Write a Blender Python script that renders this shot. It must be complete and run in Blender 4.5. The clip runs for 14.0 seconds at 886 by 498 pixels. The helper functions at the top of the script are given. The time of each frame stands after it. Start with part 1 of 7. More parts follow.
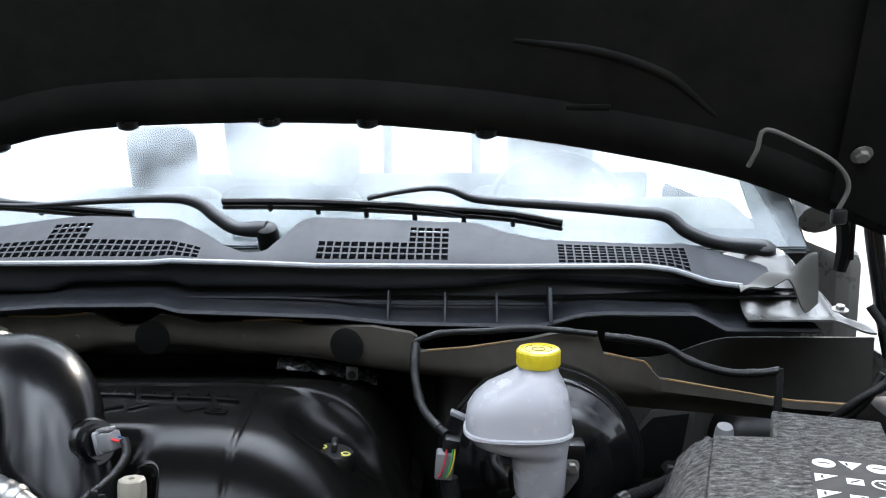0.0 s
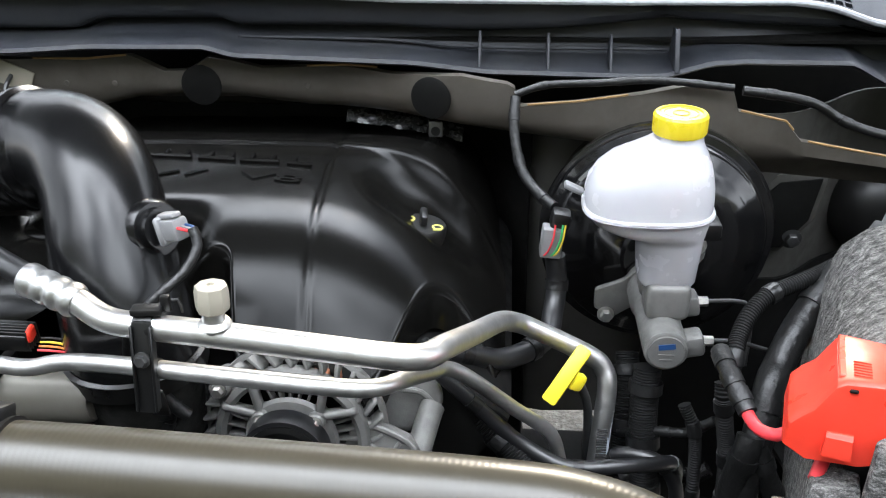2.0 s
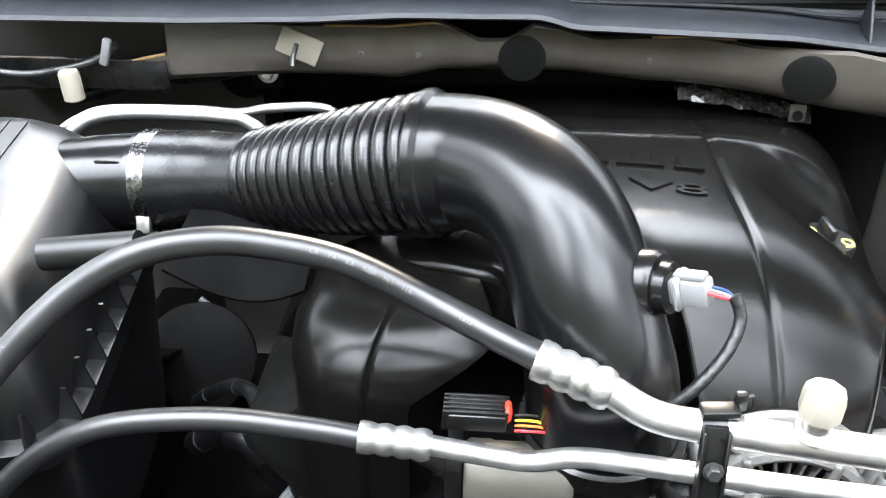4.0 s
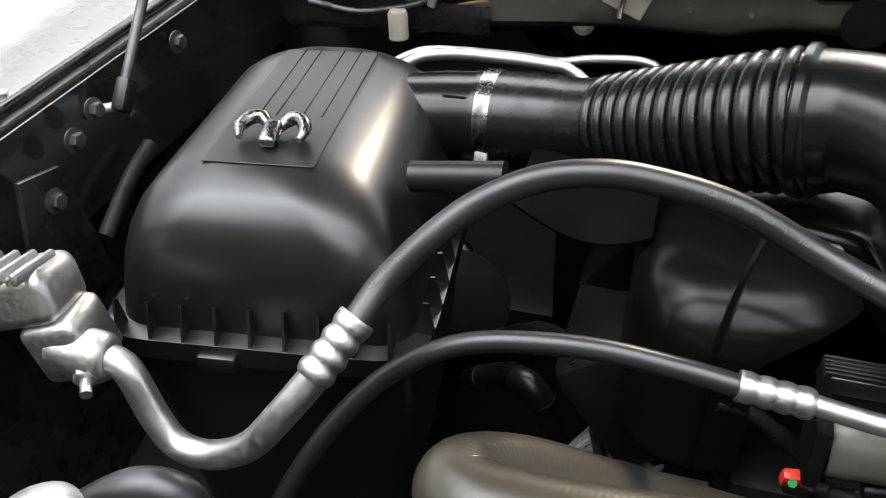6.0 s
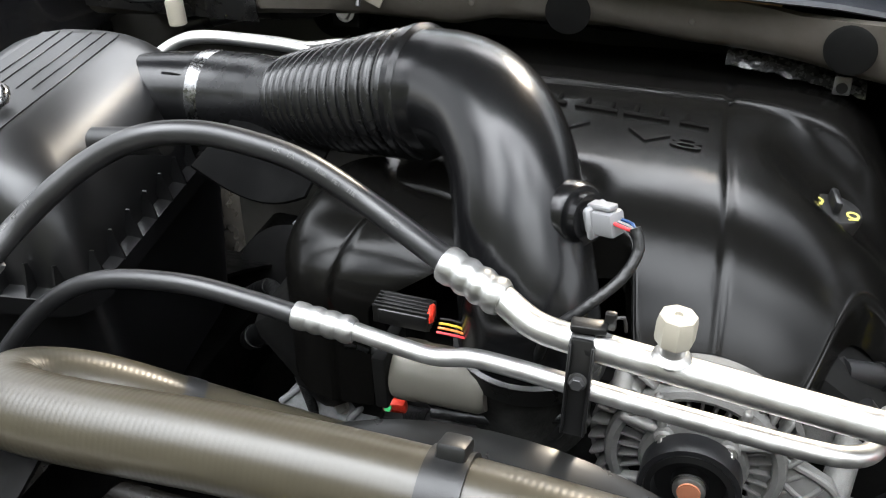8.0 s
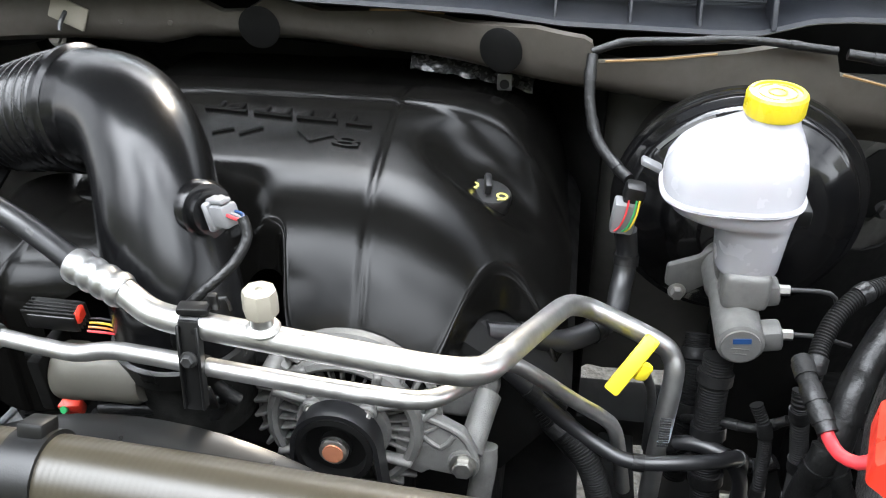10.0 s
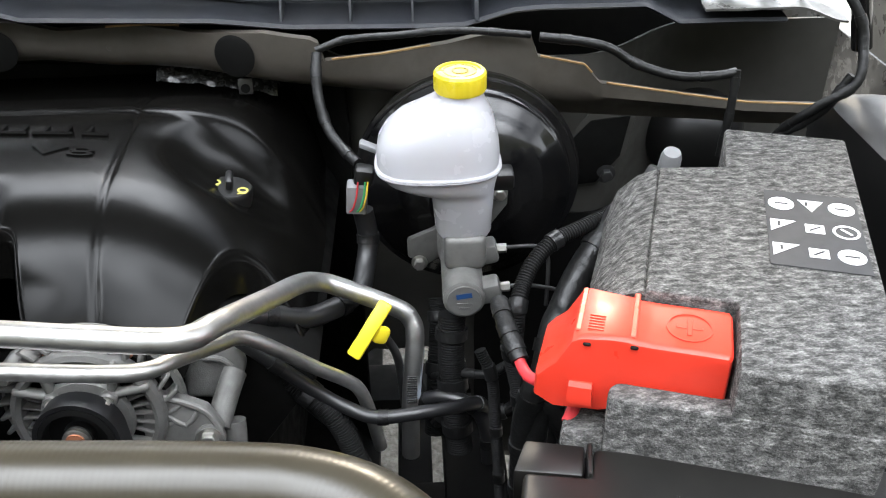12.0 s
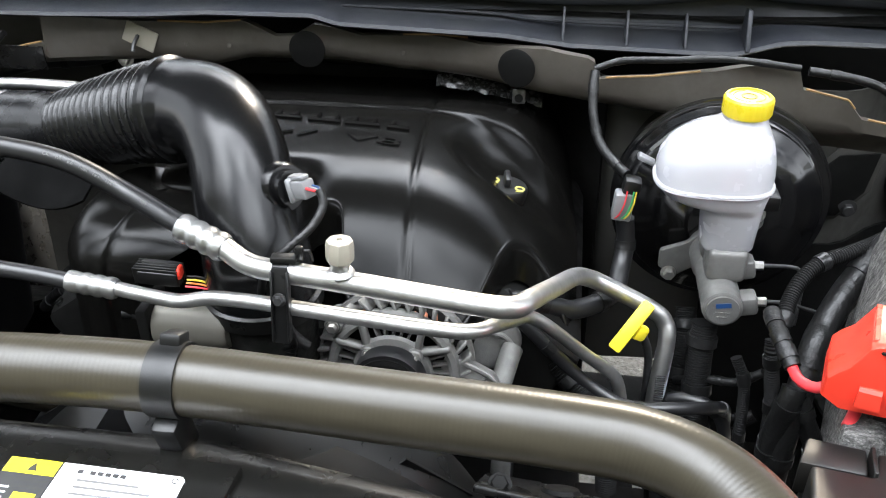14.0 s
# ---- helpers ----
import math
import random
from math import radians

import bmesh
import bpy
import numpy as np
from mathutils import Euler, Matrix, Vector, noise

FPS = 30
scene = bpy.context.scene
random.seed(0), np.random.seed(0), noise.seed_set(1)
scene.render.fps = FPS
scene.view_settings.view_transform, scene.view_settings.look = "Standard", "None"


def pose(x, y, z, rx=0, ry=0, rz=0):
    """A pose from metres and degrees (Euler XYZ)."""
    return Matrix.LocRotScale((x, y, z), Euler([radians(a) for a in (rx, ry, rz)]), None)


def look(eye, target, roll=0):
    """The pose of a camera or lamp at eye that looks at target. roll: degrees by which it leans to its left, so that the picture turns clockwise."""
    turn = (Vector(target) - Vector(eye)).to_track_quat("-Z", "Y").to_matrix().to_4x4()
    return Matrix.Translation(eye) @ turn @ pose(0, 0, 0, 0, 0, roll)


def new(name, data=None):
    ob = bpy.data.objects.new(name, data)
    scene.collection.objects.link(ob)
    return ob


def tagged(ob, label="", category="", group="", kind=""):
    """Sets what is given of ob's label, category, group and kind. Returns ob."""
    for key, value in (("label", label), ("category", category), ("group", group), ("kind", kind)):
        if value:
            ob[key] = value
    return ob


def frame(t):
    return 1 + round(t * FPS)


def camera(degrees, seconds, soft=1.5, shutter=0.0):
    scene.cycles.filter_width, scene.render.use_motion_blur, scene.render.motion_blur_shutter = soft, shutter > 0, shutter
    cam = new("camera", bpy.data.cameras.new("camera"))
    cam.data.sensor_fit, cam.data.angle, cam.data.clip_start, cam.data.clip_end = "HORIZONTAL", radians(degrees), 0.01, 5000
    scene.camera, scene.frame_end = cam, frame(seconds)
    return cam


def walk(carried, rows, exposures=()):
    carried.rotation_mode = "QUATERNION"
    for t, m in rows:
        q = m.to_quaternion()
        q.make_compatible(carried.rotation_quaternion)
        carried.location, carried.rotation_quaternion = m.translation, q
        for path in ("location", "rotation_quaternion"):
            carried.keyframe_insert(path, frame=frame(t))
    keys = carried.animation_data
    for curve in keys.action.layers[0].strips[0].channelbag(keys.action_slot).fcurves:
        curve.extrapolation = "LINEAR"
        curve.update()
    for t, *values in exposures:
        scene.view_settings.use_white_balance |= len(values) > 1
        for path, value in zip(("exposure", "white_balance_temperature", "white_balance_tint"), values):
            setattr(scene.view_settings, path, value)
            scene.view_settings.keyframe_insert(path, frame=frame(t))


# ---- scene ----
cam = camera(54.0, 14.0, soft=1.1)
PATH = [
    (0, (0.053, -0.009, 1.509), (-0.028, 1.963, 1.185), -0.5),
    (0.5, (0.09, 0.107, 1.466), (-0.007, 2.054, 1.019), -0.7),
    (1, (0.061, 0.137, 1.462), (-0.041, 2.031, 0.825), -0.5),
    (1.5, (0.038, 0.144, 1.486), (-0.124, 1.967, 0.68), -0.9),
    (2, (-0.045, 0.178, 1.498), (-0.183, 1.945, 0.571), -0.6),
    (2.5, (-0.152, 0.228, 1.521), (-0.279, 1.951, 0.513), -0.2),
    (3, (-0.269, 0.271, 1.523), (-0.4, 1.965, 0.468), -0.5),
    (3.5, (-0.354, 0.3, 1.524), (-0.489, 1.968, 0.428), -0.5),
    (4, (-0.445, 0.326, 1.533), (-0.596, 1.976, 0.414), -0.6),
    (4.2, (-0.476, 0.334, 1.532), (-0.662, 1.976, 0.405), -0.9),
    (5.25, (-0.61, 0.305, 1.523), (-1.0, 1.895, 0.383), -1.5),
    (6.3, (-0.557, 0.271, 1.513), (-1.116, 1.804, 0.357), -2.1),
    (6.5, (-0.517, 0.268, 1.523), (-1.094, 1.795, 0.368), -2.1),
    (7, (-0.414, 0.265, 1.53), (-1.006, 1.79, 0.378), -1.9),
    (7.5, (-0.323, 0.28, 1.531), (-0.9, 1.803, 0.371), -1.6),
    (7.7, (-0.293, 0.282, 1.528), (-0.866, 1.808, 0.369), -1.9),
    (9.8, (-0.073, 0.274, 1.54), (-0.38, 1.892, 0.405), -1.1),
    (10, (-0.053, 0.261, 1.543), (-0.322, 1.889, 0.412), -1.0),
    (10.5, (-0.014, 0.255, 1.53), (-0.155, 1.91, 0.417), -0.7),
    (11, (0.033, 0.238, 1.539), (-0.017, 1.895, 0.419), -0.6),
    (11.5, (0.07, 0.211, 1.535), (0.083, 1.876, 0.428), -0.8),
    (12, (0.079, 0.185, 1.546), (0.132, 1.858, 0.451), -1.0),
    (12.5, (0.053, 0.14, 1.534), (0.123, 1.823, 0.455), -1.0),
    (13, (0.015, 0.056, 1.541), (0.06, 1.744, 0.468), -0.9),
    (13.5, (-0.011, 0.023, 1.557), (-0.094, 1.715, 0.493), -1.1),
    (14, (-0.072, 0.084, 1.572), (-0.324, 1.77, 0.525), -0.4),
]
EXPOSURES = [(0, -0.25, 5900, 10), (0.5, -0.55, 6100, 10), (1, -1.0, 6200, 10), (1.6, -0.2, 6250, 10), (2.0, 0.7, 6200, 10), (2.5, 0.95, 6150, 10), (3.5, 1.3, 6250, 10), (4, 1.7, 6250, 10), (6.5, 0.1, 6550, 10), (7.1, 0.3, 6550, 10), (7.6, 0.62, 6500, 10), (10, 0.95, 6300, 10), (11, 0.6, 6300, 10), (12, 0.5, 6350, 10), (13, 0.6, 6300, 10), (14, 0.75, 6300, 10)]
walk(cam, [(t, look(eye, target, roll)) for t, eye, target, roll in PATH], EXPOSURES)

# ---- daylight: soft low sun behind the cab, bright cloudy sky ----
SUN_UP, SUN_ROUND = 27.0, 172.0
world = bpy.data.worlds.new("sky")
scene.world = world
world.use_nodes = True
wn, wl = world.node_tree.nodes, world.node_tree.links
wn.clear()
w_out, w_bg, w_mix = wn.new("ShaderNodeOutputWorld"), wn.new("ShaderNodeBackground"), wn.new("ShaderNodeMixRGB")
w_sky = wn.new("ShaderNodeTexSky")
w_sky.sky_type, w_sky.sun_disc = "NISHITA", False
w_sky.sun_elevation, w_sky.sun_rotation = radians(SUN_UP), radians(180 + SUN_ROUND)
w_sky.air_density, w_sky.dust_density, w_sky.ozone_density = 1.0, 2.5, 1.0
w_co, w_no, w_ra = wn.new("ShaderNodeTexCoord"), wn.new("ShaderNodeTexNoise"), wn.new("ShaderNodeValToRGB")
w_no.inputs["Scale"].default_value, w_no.inputs["Detail"].default_value = 3.2, 8
w_no.inputs["Distortion"].default_value = 0.4
w_ra.color_ramp.elements[0].position, w_ra.color_ramp.elements[1].position = 0.30, 0.60
w_mix.inputs[2].default_value = (60.0, 62.0, 64.5, 1)
wl.new(w_co.outputs["Generated"], w_no.inputs["Vector"])
wl.new(w_no.outputs["Fac"], w_ra.inputs["Fac"])
wl.new(w_ra.outputs["Color"], w_mix.inputs[0])
wl.new(w_sky.outputs["Color"], w_mix.inputs[1])
w_sep, w_grad, w_mul = wn.new("ShaderNodeSeparateXYZ"), wn.new("ShaderNodeMapRange"), wn.new("ShaderNodeMixRGB")
w_grad.inputs["From Min"].default_value, w_grad.inputs["From Max"].default_value = 0.50, 1.0
w_grad.inputs["To Min"].default_value, w_grad.inputs["To Max"].default_value = 0.22, 1.25
w_mul.blend_type = "MULTIPLY"
w_mul.inputs[0].default_value = 1.0
wl.new(w_co.outputs["Generated"], w_sep.inputs["Vector"])
wl.new(w_sep.outputs["Z"], w_grad.inputs["Value"])
wl.new(w_mix.outputs["Color"], w_mul.inputs[1])
wl.new(w_grad.outputs["Result"], w_mul.inputs[2])
# the glow of thin cloud round the hazy sun
sun_dir = Vector((math.sin(radians(SUN_ROUND)) * math.cos(radians(SUN_UP)), -math.cos(radians(SUN_ROUND)) * math.cos(radians(SUN_UP)), math.sin(radians(SUN_UP))))
w_dot, w_pow, w_gain, w_glow = wn.new("ShaderNodeVectorMath"), wn.new("ShaderNodeMath"), wn.new("ShaderNodeMath"), wn.new("ShaderNodeMixRGB")
w_dot.operation, w_pow.operation, w_gain.operation, w_glow.blend_type = "DOT_PRODUCT", "POWER", "MULTIPLY_ADD", "MULTIPLY"
w_dot.inputs[1].default_value = sun_dir
w_pow.inputs[1].default_value, w_pow.use_clamp = 7.0, True
w_gain.inputs[1].default_value, w_gain.inputs[2].default_value = 1.0, 1.0
w_glow.inputs[0].default_value = 1.0
wl.new(w_co.outputs["Generated"], w_dot.inputs[0])
wl.new(w_dot.outputs["Value"], w_pow.inputs[0])
wl.new(w_pow.outputs["Value"], w_gain.inputs[0])
wl.new(w_mul.outputs["Color"], w_glow.inputs[1])
wl.new(w_gain.outputs["Value"], w_glow.inputs[2])
wl.new(w_glow.outputs["Color"], w_bg.inputs["Color"])
wl.new(w_bg.outputs["Background"], w_out.inputs["Surface"])
w_bg.inputs["Strength"].default_value = 0.16
sun = bpy.data.lights.new("sun", "SUN")
sun.energy, sun.angle, sun.color = 3.8, radians(10.0), (1.0, 0.85, 0.64)
sun_ob = new("sun", sun)
sun_ob.matrix_world = look(sun_dir * 20, (0, 0, 0))

# ---- materials ----
MATS = {}


def mat(name, col, rough=0.5, metal=0.0, var=0.18, scale=14.0, bump=0.0, bscale=600.0, rvar=0.12, spec=0.5, coat=0.0, dust=0.0, dustcol=(0.30, 0.27, 0.22), dscale=9.0, bdist=0.001, sss=0.0):
    if name in MATS:
        return MATS[name]
    m = bpy.data.materials.new(name)
    m.use_nodes = True
    n, l = m.node_tree.nodes, m.node_tree.links
    b = n["Principled BSDF"]
    co = n.new("ShaderNodeTexCoord")
    no = n.new("ShaderNodeTexNoise")
    no.inputs["Scale"].default_value, no.inputs["Detail"].default_value, no.inputs["Roughness"].default_value = scale, 6, 0.6
    l.new(co.outputs["Object"], no.inputs["Vector"])
    r = n.new("ShaderNodeValToRGB")
    r.color_ramp.elements[0].position, r.color_ramp.elements[1].position = 0.3, 0.7
    r.color_ramp.elements[0].color = (*[c * (1 - var) for c in col], 1)
    r.color_ramp.elements[1].color = (*[min(1, c * (1 + var)) for c in col], 1)
    l.new(no.outputs["Fac"], r.inputs["Fac"])
    out = r.outputs["Color"]
    if dust:
        dn, dr, dm = n.new("ShaderNodeTexNoise"), n.new("ShaderNodeValToRGB"), n.new("ShaderNodeMixRGB")
        dn.inputs["Scale"].default_value, dn.inputs["Detail"].default_value, dn.inputs["Roughness"].default_value = dscale, 10, 0.72
        l.new(co.outputs["Object"], dn.inputs["Vector"])
        dr.color_ramp.elements[0].position, dr.color_ramp.elements[1].position = 0.42, 0.78
        dr.color_ramp.elements[1].color = (dust, dust, dust, 1)
        l.new(dn.outputs["Fac"], dr.inputs["Fac"])
        l.new(dr.outputs["Color"], dm.inputs[0])
        l.new(out, dm.inputs[1])
        dm.inputs[2].default_value = (*dustcol, 1)
        out = dm.outputs["Color"]
    l.new(out, b.inputs["Base Color"])
    rr = n.new("ShaderNodeMapRange")
    rn = n.new("ShaderNodeTexNoise")
    rn.inputs["Scale"].default_value, rn.inputs["Detail"].default_value = scale * 3.1, 5
    l.new(co.outputs["Object"], rn.inputs["Vector"])
    rr.inputs["From Min"].default_value, rr.inputs["From Max"].default_value = 0.3, 0.7
    rr.inputs["To Min"].default_value, rr.inputs["To Max"].default_value = max(0.03, rough - rvar), min(1, rough + rvar)
    l.new(rn.outputs["Fac"], rr.inputs["Value"])
    l.new(rr.outputs["Result"], b.inputs["Roughness"])
    b.inputs["Metallic"].default_value = metal
    b.inputs["Specular IOR Level"].default_value = spec
    b.inputs["Coat Weight"].default_value = coat
    if sss:
        b.inputs["Subsurface Weight"].default_value = sss
        b.inputs["Subsurface Radius"].default_value = (0.03, 0.03, 0.034)
        b.inputs["Subsurface Scale"].default_value = 0.5
    if bump:
        bn, bu = n.new("ShaderNodeTexNoise"), n.new("ShaderNodeBump")
        bn.inputs["Scale"].default_value, bn.inputs["Detail"].default_value = bscale, 3
        l.new(co.outputs["Object"], bn.inputs["Vector"])
        l.new(bn.outputs["Fac"], bu.inputs["Height"])
        bu.inputs["Strength"].default_value, bu.inputs["Distance"].default_value = bump, bdist
        l.new(bu.outputs["Normal"], b.inputs["Normal"])
    MATS[name] = m
    return m


M_COVER = mat("engine_cover_plastic", (0.0042, 0.0040, 0.0036), 0.20, var=0.10, bump=0.12, bscale=1300, bdist=0.0006, rvar=0.015, spec=0.21)
M_SHINY = mat("top_cover_plastic", (0.006, 0.0058, 0.0052), 0.26, rvar=0.03, dust=0.012, dscale=30, spec=0.45)
M_SHROUD = mat("shroud_plastic", (0.006, 0.006, 0.0058), 0.30, rvar=0.04, dust=0.02, spec=0.45)
# Body paint again, darkened to hold the bulkhead's shade.
M_FIRE = mat("deep_shade_body_paint", (0.058, 0.056, 0.050), 0.5, var=0.15, dust=0.1, dscale=10, dustcol=(0.05, 0.045, 0.04))
M_FLAP = mat("grey_rubber_flap", (0.13, 0.127, 0.115), 0.5, var=0.12, dust=0.2)
M_DUCT = mat("duct_plastic", (0.004, 0.004, 0.0043), 0.23, var=0.08, bump=0.02, bscale=900, rvar=0.015, spec=0.42)
M_BELLOW = mat("bellows_rubber", (0.004, 0.004, 0.0043), 0.27, var=0.08, rvar=0.02, spec=0.55)
M_BOX = mat("airbox_plastic", (0.0045, 0.0045, 0.0047), 0.33, var=0.08, bump=0.05, bscale=1100, rvar=0.015, spec=0.7)
M_HOSE = mat("black_hose_rubber", (0.010, 0.010, 0.0108), 0.38, bump=0.05, bscale=500, rvar=0.03, dust=0.006, spec=0.75)
M_RAD = mat("radiator_hose_rubber", (0.036, 0.031, 0.021), 0.31, var=0.08, scale=40, rvar=0.02, bump=0.03, bscale=900, spec=0.55)
# Pale grey puts the cowl bead's bright reflection into its colour.
M_BEAD = mat("cowl_bead_highlight", (0.34, 0.35, 0.37), 0.25, var=0.12, dust=0.2)
M_ALU = mat("aluminium_pipe", (0.60, 0.595, 0.58), 0.42, 1.0, var=0.12, scale=40, rvar=0.08, bump=0.10, bscale=420, dust=0.15, dustcol=(0.30, 0.28, 0.24), dscale=30)
M_FER = mat("crimped_aluminium", (0.46, 0.46, 0.45), 0.42, 1.0, var=0.2, scale=80, rvar=0.10, bump=0.13, bscale=400)
M_CAST = mat("cast_aluminium", (0.15, 0.148, 0.140), 0.55, 0.35, var=0.2, scale=60, bump=0.5, bscale=700, rvar=0.1, dust=0.35, dustcol=(0.09, 0.08, 0.07), dscale=24)
M_ALT = mat("alternator_casting", (0.17, 0.168, 0.160), 0.5, 0.4, var=0.14, scale=50, bump=0.35, bscale=800, dust=0.25, dustcol=(0.13, 0.12, 0.105), dscale=40)
M_STEEL = mat("zinc_steel", (0.50, 0.49, 0.46), 0.45, 1.0, var=0.15, scale=90)
M_DARKSTEEL = mat("dark_steel", (0.10, 0.10, 0.10), 0.4, 0.8, var=0.25, scale=40)
M_GLOSS = mat("black_gloss_paint", (0.004, 0.004, 0.0045), 0.16, rvar=0.06, dust=0.03, dscale=20, coat=0.4)
M_BLACK = mat("black_plastic", (0.005, 0.005, 0.005), 0.40, rvar=0.04, dust=0.008, bump=0.08)
# Near-black; on parts deep in the bay it stands for their shade.
M_PITCH = mat("near_black_fill", (0.0042, 0.0042, 0.0040), 0.6, dust=0.010, dscale=18, spec=0.18)
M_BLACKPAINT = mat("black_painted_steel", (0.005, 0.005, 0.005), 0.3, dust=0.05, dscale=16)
M_COWL = mat("cowl_plastic", (0.022, 0.024, 0.029), 0.42, spec=0.3, bump=0.15, bscale=900, dust=0.22, dscale=9, dustcol=(0.09, 0.086, 0.075), rvar=0.05)
# Near-black, with the deep shade kept in the colour.
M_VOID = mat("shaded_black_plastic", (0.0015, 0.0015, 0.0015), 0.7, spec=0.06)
# Body paint darkened for the flange's shade, with brown stains over it.
M_PAINT = mat("shaded_body_paint", (0.092, 0.083, 0.071), 0.45, metal=0.0, var=0.15, dust=0.9, dscale=9, dustcol=(0.050, 0.041, 0.031))
M_BODY = mat("light_body_paint", (0.13, 0.128, 0.120), 0.34, metal=0.3, var=0.08, dust=0.25, dscale=13, dustcol=(0.15, 0.135, 0.11), coat=0.3)
M_SEAL = mat("tan_seam_sealer", (0.36, 0.22, 0.09), 0.6, var=0.25, scale=60)
M_WHITE = mat("reservoir_plastic", (0.50, 0.50, 0.525), 0.26, var=0.03, scale=12, rvar=0.03, sss=0.6)
M_CAPY = mat("yellow_plastic", (0.88, 0.71, 0.03), 0.35, var=0.06)
M_CAPW = mat("beige_cap_plastic", (0.32, 0.295, 0.24), 0.4, var=0.1, dust=0.15)
M_RED = mat("red_plastic", (0.78, 0.045, 0.022), 0.36, var=0.08, bump=0.05, dust=0.05)
M_REDW = mat("red_cable", (0.75, 0.05, 0.06), 0.4)
M_GREYC = mat("grey_connector_plastic", (0.20, 0.20, 0.205), 0.42, var=0.08)
M_GREEN = mat("green_wire", (0.05, 0.42, 0.14), 0.4)
M_YELW = mat("yellow_wire", (0.75, 0.55, 0.05), 0.4)
M_LOOM = mat("matte_loom_plastic", (0.005, 0.005, 0.005), 0.62, rvar=0.05, spec=0.2)
M_WIRE = mat("black_wire_tape", (0.006, 0.006, 0.006), 0.42, bump=0.6, bscale=160, bdist=0.002)
M_COPPER = mat("copper_centre", (0.55, 0.22, 0.12), 0.4, 0.4, var=0.2)
M_MOTOR = mat("motor_grey_metal", (0.13, 0.122, 0.102), 0.45, 0.3, var=0.12, dust=0.2, dustcol=(0.08, 0.07, 0.05))
M_LABELW = mat("white_label", (0.82, 0.82, 0.80), 0.45, var=0.04)
M_LABELY = mat("yellow_label", (0.85, 0.68, 0.02), 0.45, var=0.05)
M_LABELK = mat("dark_grey_label", (0.060, 0.060, 0.062), 0.6, var=0.1, spec=0.15)
M_INK = mat("black_print", (0.03, 0.03, 0.03), 0.5)
M_PRINTY = mat("yellow_print", (0.62, 0.55, 0.12), 0.5, var=0.2)
M_PRINTT = mat("teal_print", (0.03, 0.22, 0.21), 0.5)
M_PRINTW = mat("grey_print", (0.13, 0.13, 0.125), 0.5)
M_BLUE = mat("blue_ink", (0.01, 0.045, 0.14), 0.5)
M_PAD = mat("hood_paint_black", (0.006, 0.006, 0.0055), 0.6, spec=0.2, dust=0.03, dscale=7)
M_ORANGE = mat("orange_lens", (0.65, 0.22, 0.05), 0.3)
M_WALL = mat("unseen_wall_dark", (0.03, 0.035, 0.02), 0.9, var=0.4, scale=4, bump=0.8, bscale=12, bdist=0.05)
M_CHROME = mat("dull_chrome", (0.20, 0.20, 0.20), 0.26, 1.0, var=0.3, scale=90)
M_GRIME = mat("grimy_casting", (0.014, 0.014, 0.013), 0.5, 0.0, var=0.6, scale=40, bump=0.4, bscale=160, bdist=0.002, dust=0.6, dustcol=(0.003, 0.003, 0.003), dscale=30, spec=0.15)
M_DASH = mat("dashboard_plastic", (0.10, 0.105, 0.11), 0.7)
M_TAPE = mat("foil_tape", (0.11, 0.11, 0.11), 0.24, 0.7, var=0.2, scale=60, bump=0.5, bscale=60, bdist=0.004)


def felt():
    m = mat("grey_felt", (0.2, 0.2, 0.2), 0.95, bump=0.9, bscale=420, bdist=0.003, spec=0.1)
    n, l = m.node_tree.nodes, m.node_tree.links
    b = n["Principled BSDF"]
    co = n["Texture Coordinate"]
    mp, no, no2, mx, r = n.new("ShaderNodeMapping"), n.new("ShaderNodeTexNoise"), n.new("ShaderNodeTexNoise"), n.new("ShaderNodeMixRGB"), n.new("ShaderNodeValToRGB")
    mp.inputs["Scale"].default_value = (0.45, 1.0, 0.8)
    mp.inputs["Rotation"].default_value = (0, 0, 0)
    l.new(co.outputs["Object"], mp.inputs["Vector"])
    no.inputs["Scale"].default_value, no.inputs["Detail"].default_value, no.inputs["Roughness"].default_value, no.inputs["Distortion"].default_value = 170, 10, 0.74, 0.25
    no2.inputs["Scale"].default_value, no2.inputs["Detail"].default_value, no2.inputs["Roughness"].default_value = 1100, 6, 0.7
    l.new(mp.outputs["Vector"], no.inputs["Vector"])
    l.new(mp.outputs["Vector"], no2.inputs["Vector"])
    mx.inputs[0].default_value = 0.32
    l.new(no.outputs["Fac"], mx.inputs[1])
    l.new(no2.outputs["Fac"], mx.inputs[2])
    for p, c in ((0.36, 0.020), (0.44, 0.055), (0.51, 0.115), (0.59, 0.24), (0.68, 0.40)):
        e = r.color_ramp.elements.new(p)
        e.color = (c, c * 0.98, c * 0.94, 1)
    r.color_ramp.elements[0].color = (0.012, 0.012, 0.012, 1)
    l.new(mx.outputs["Color"], r.inputs["Fac"])
    l.new(r.outputs["Color"], b.inputs["Base Color"])
    return m


M_FELT = felt()


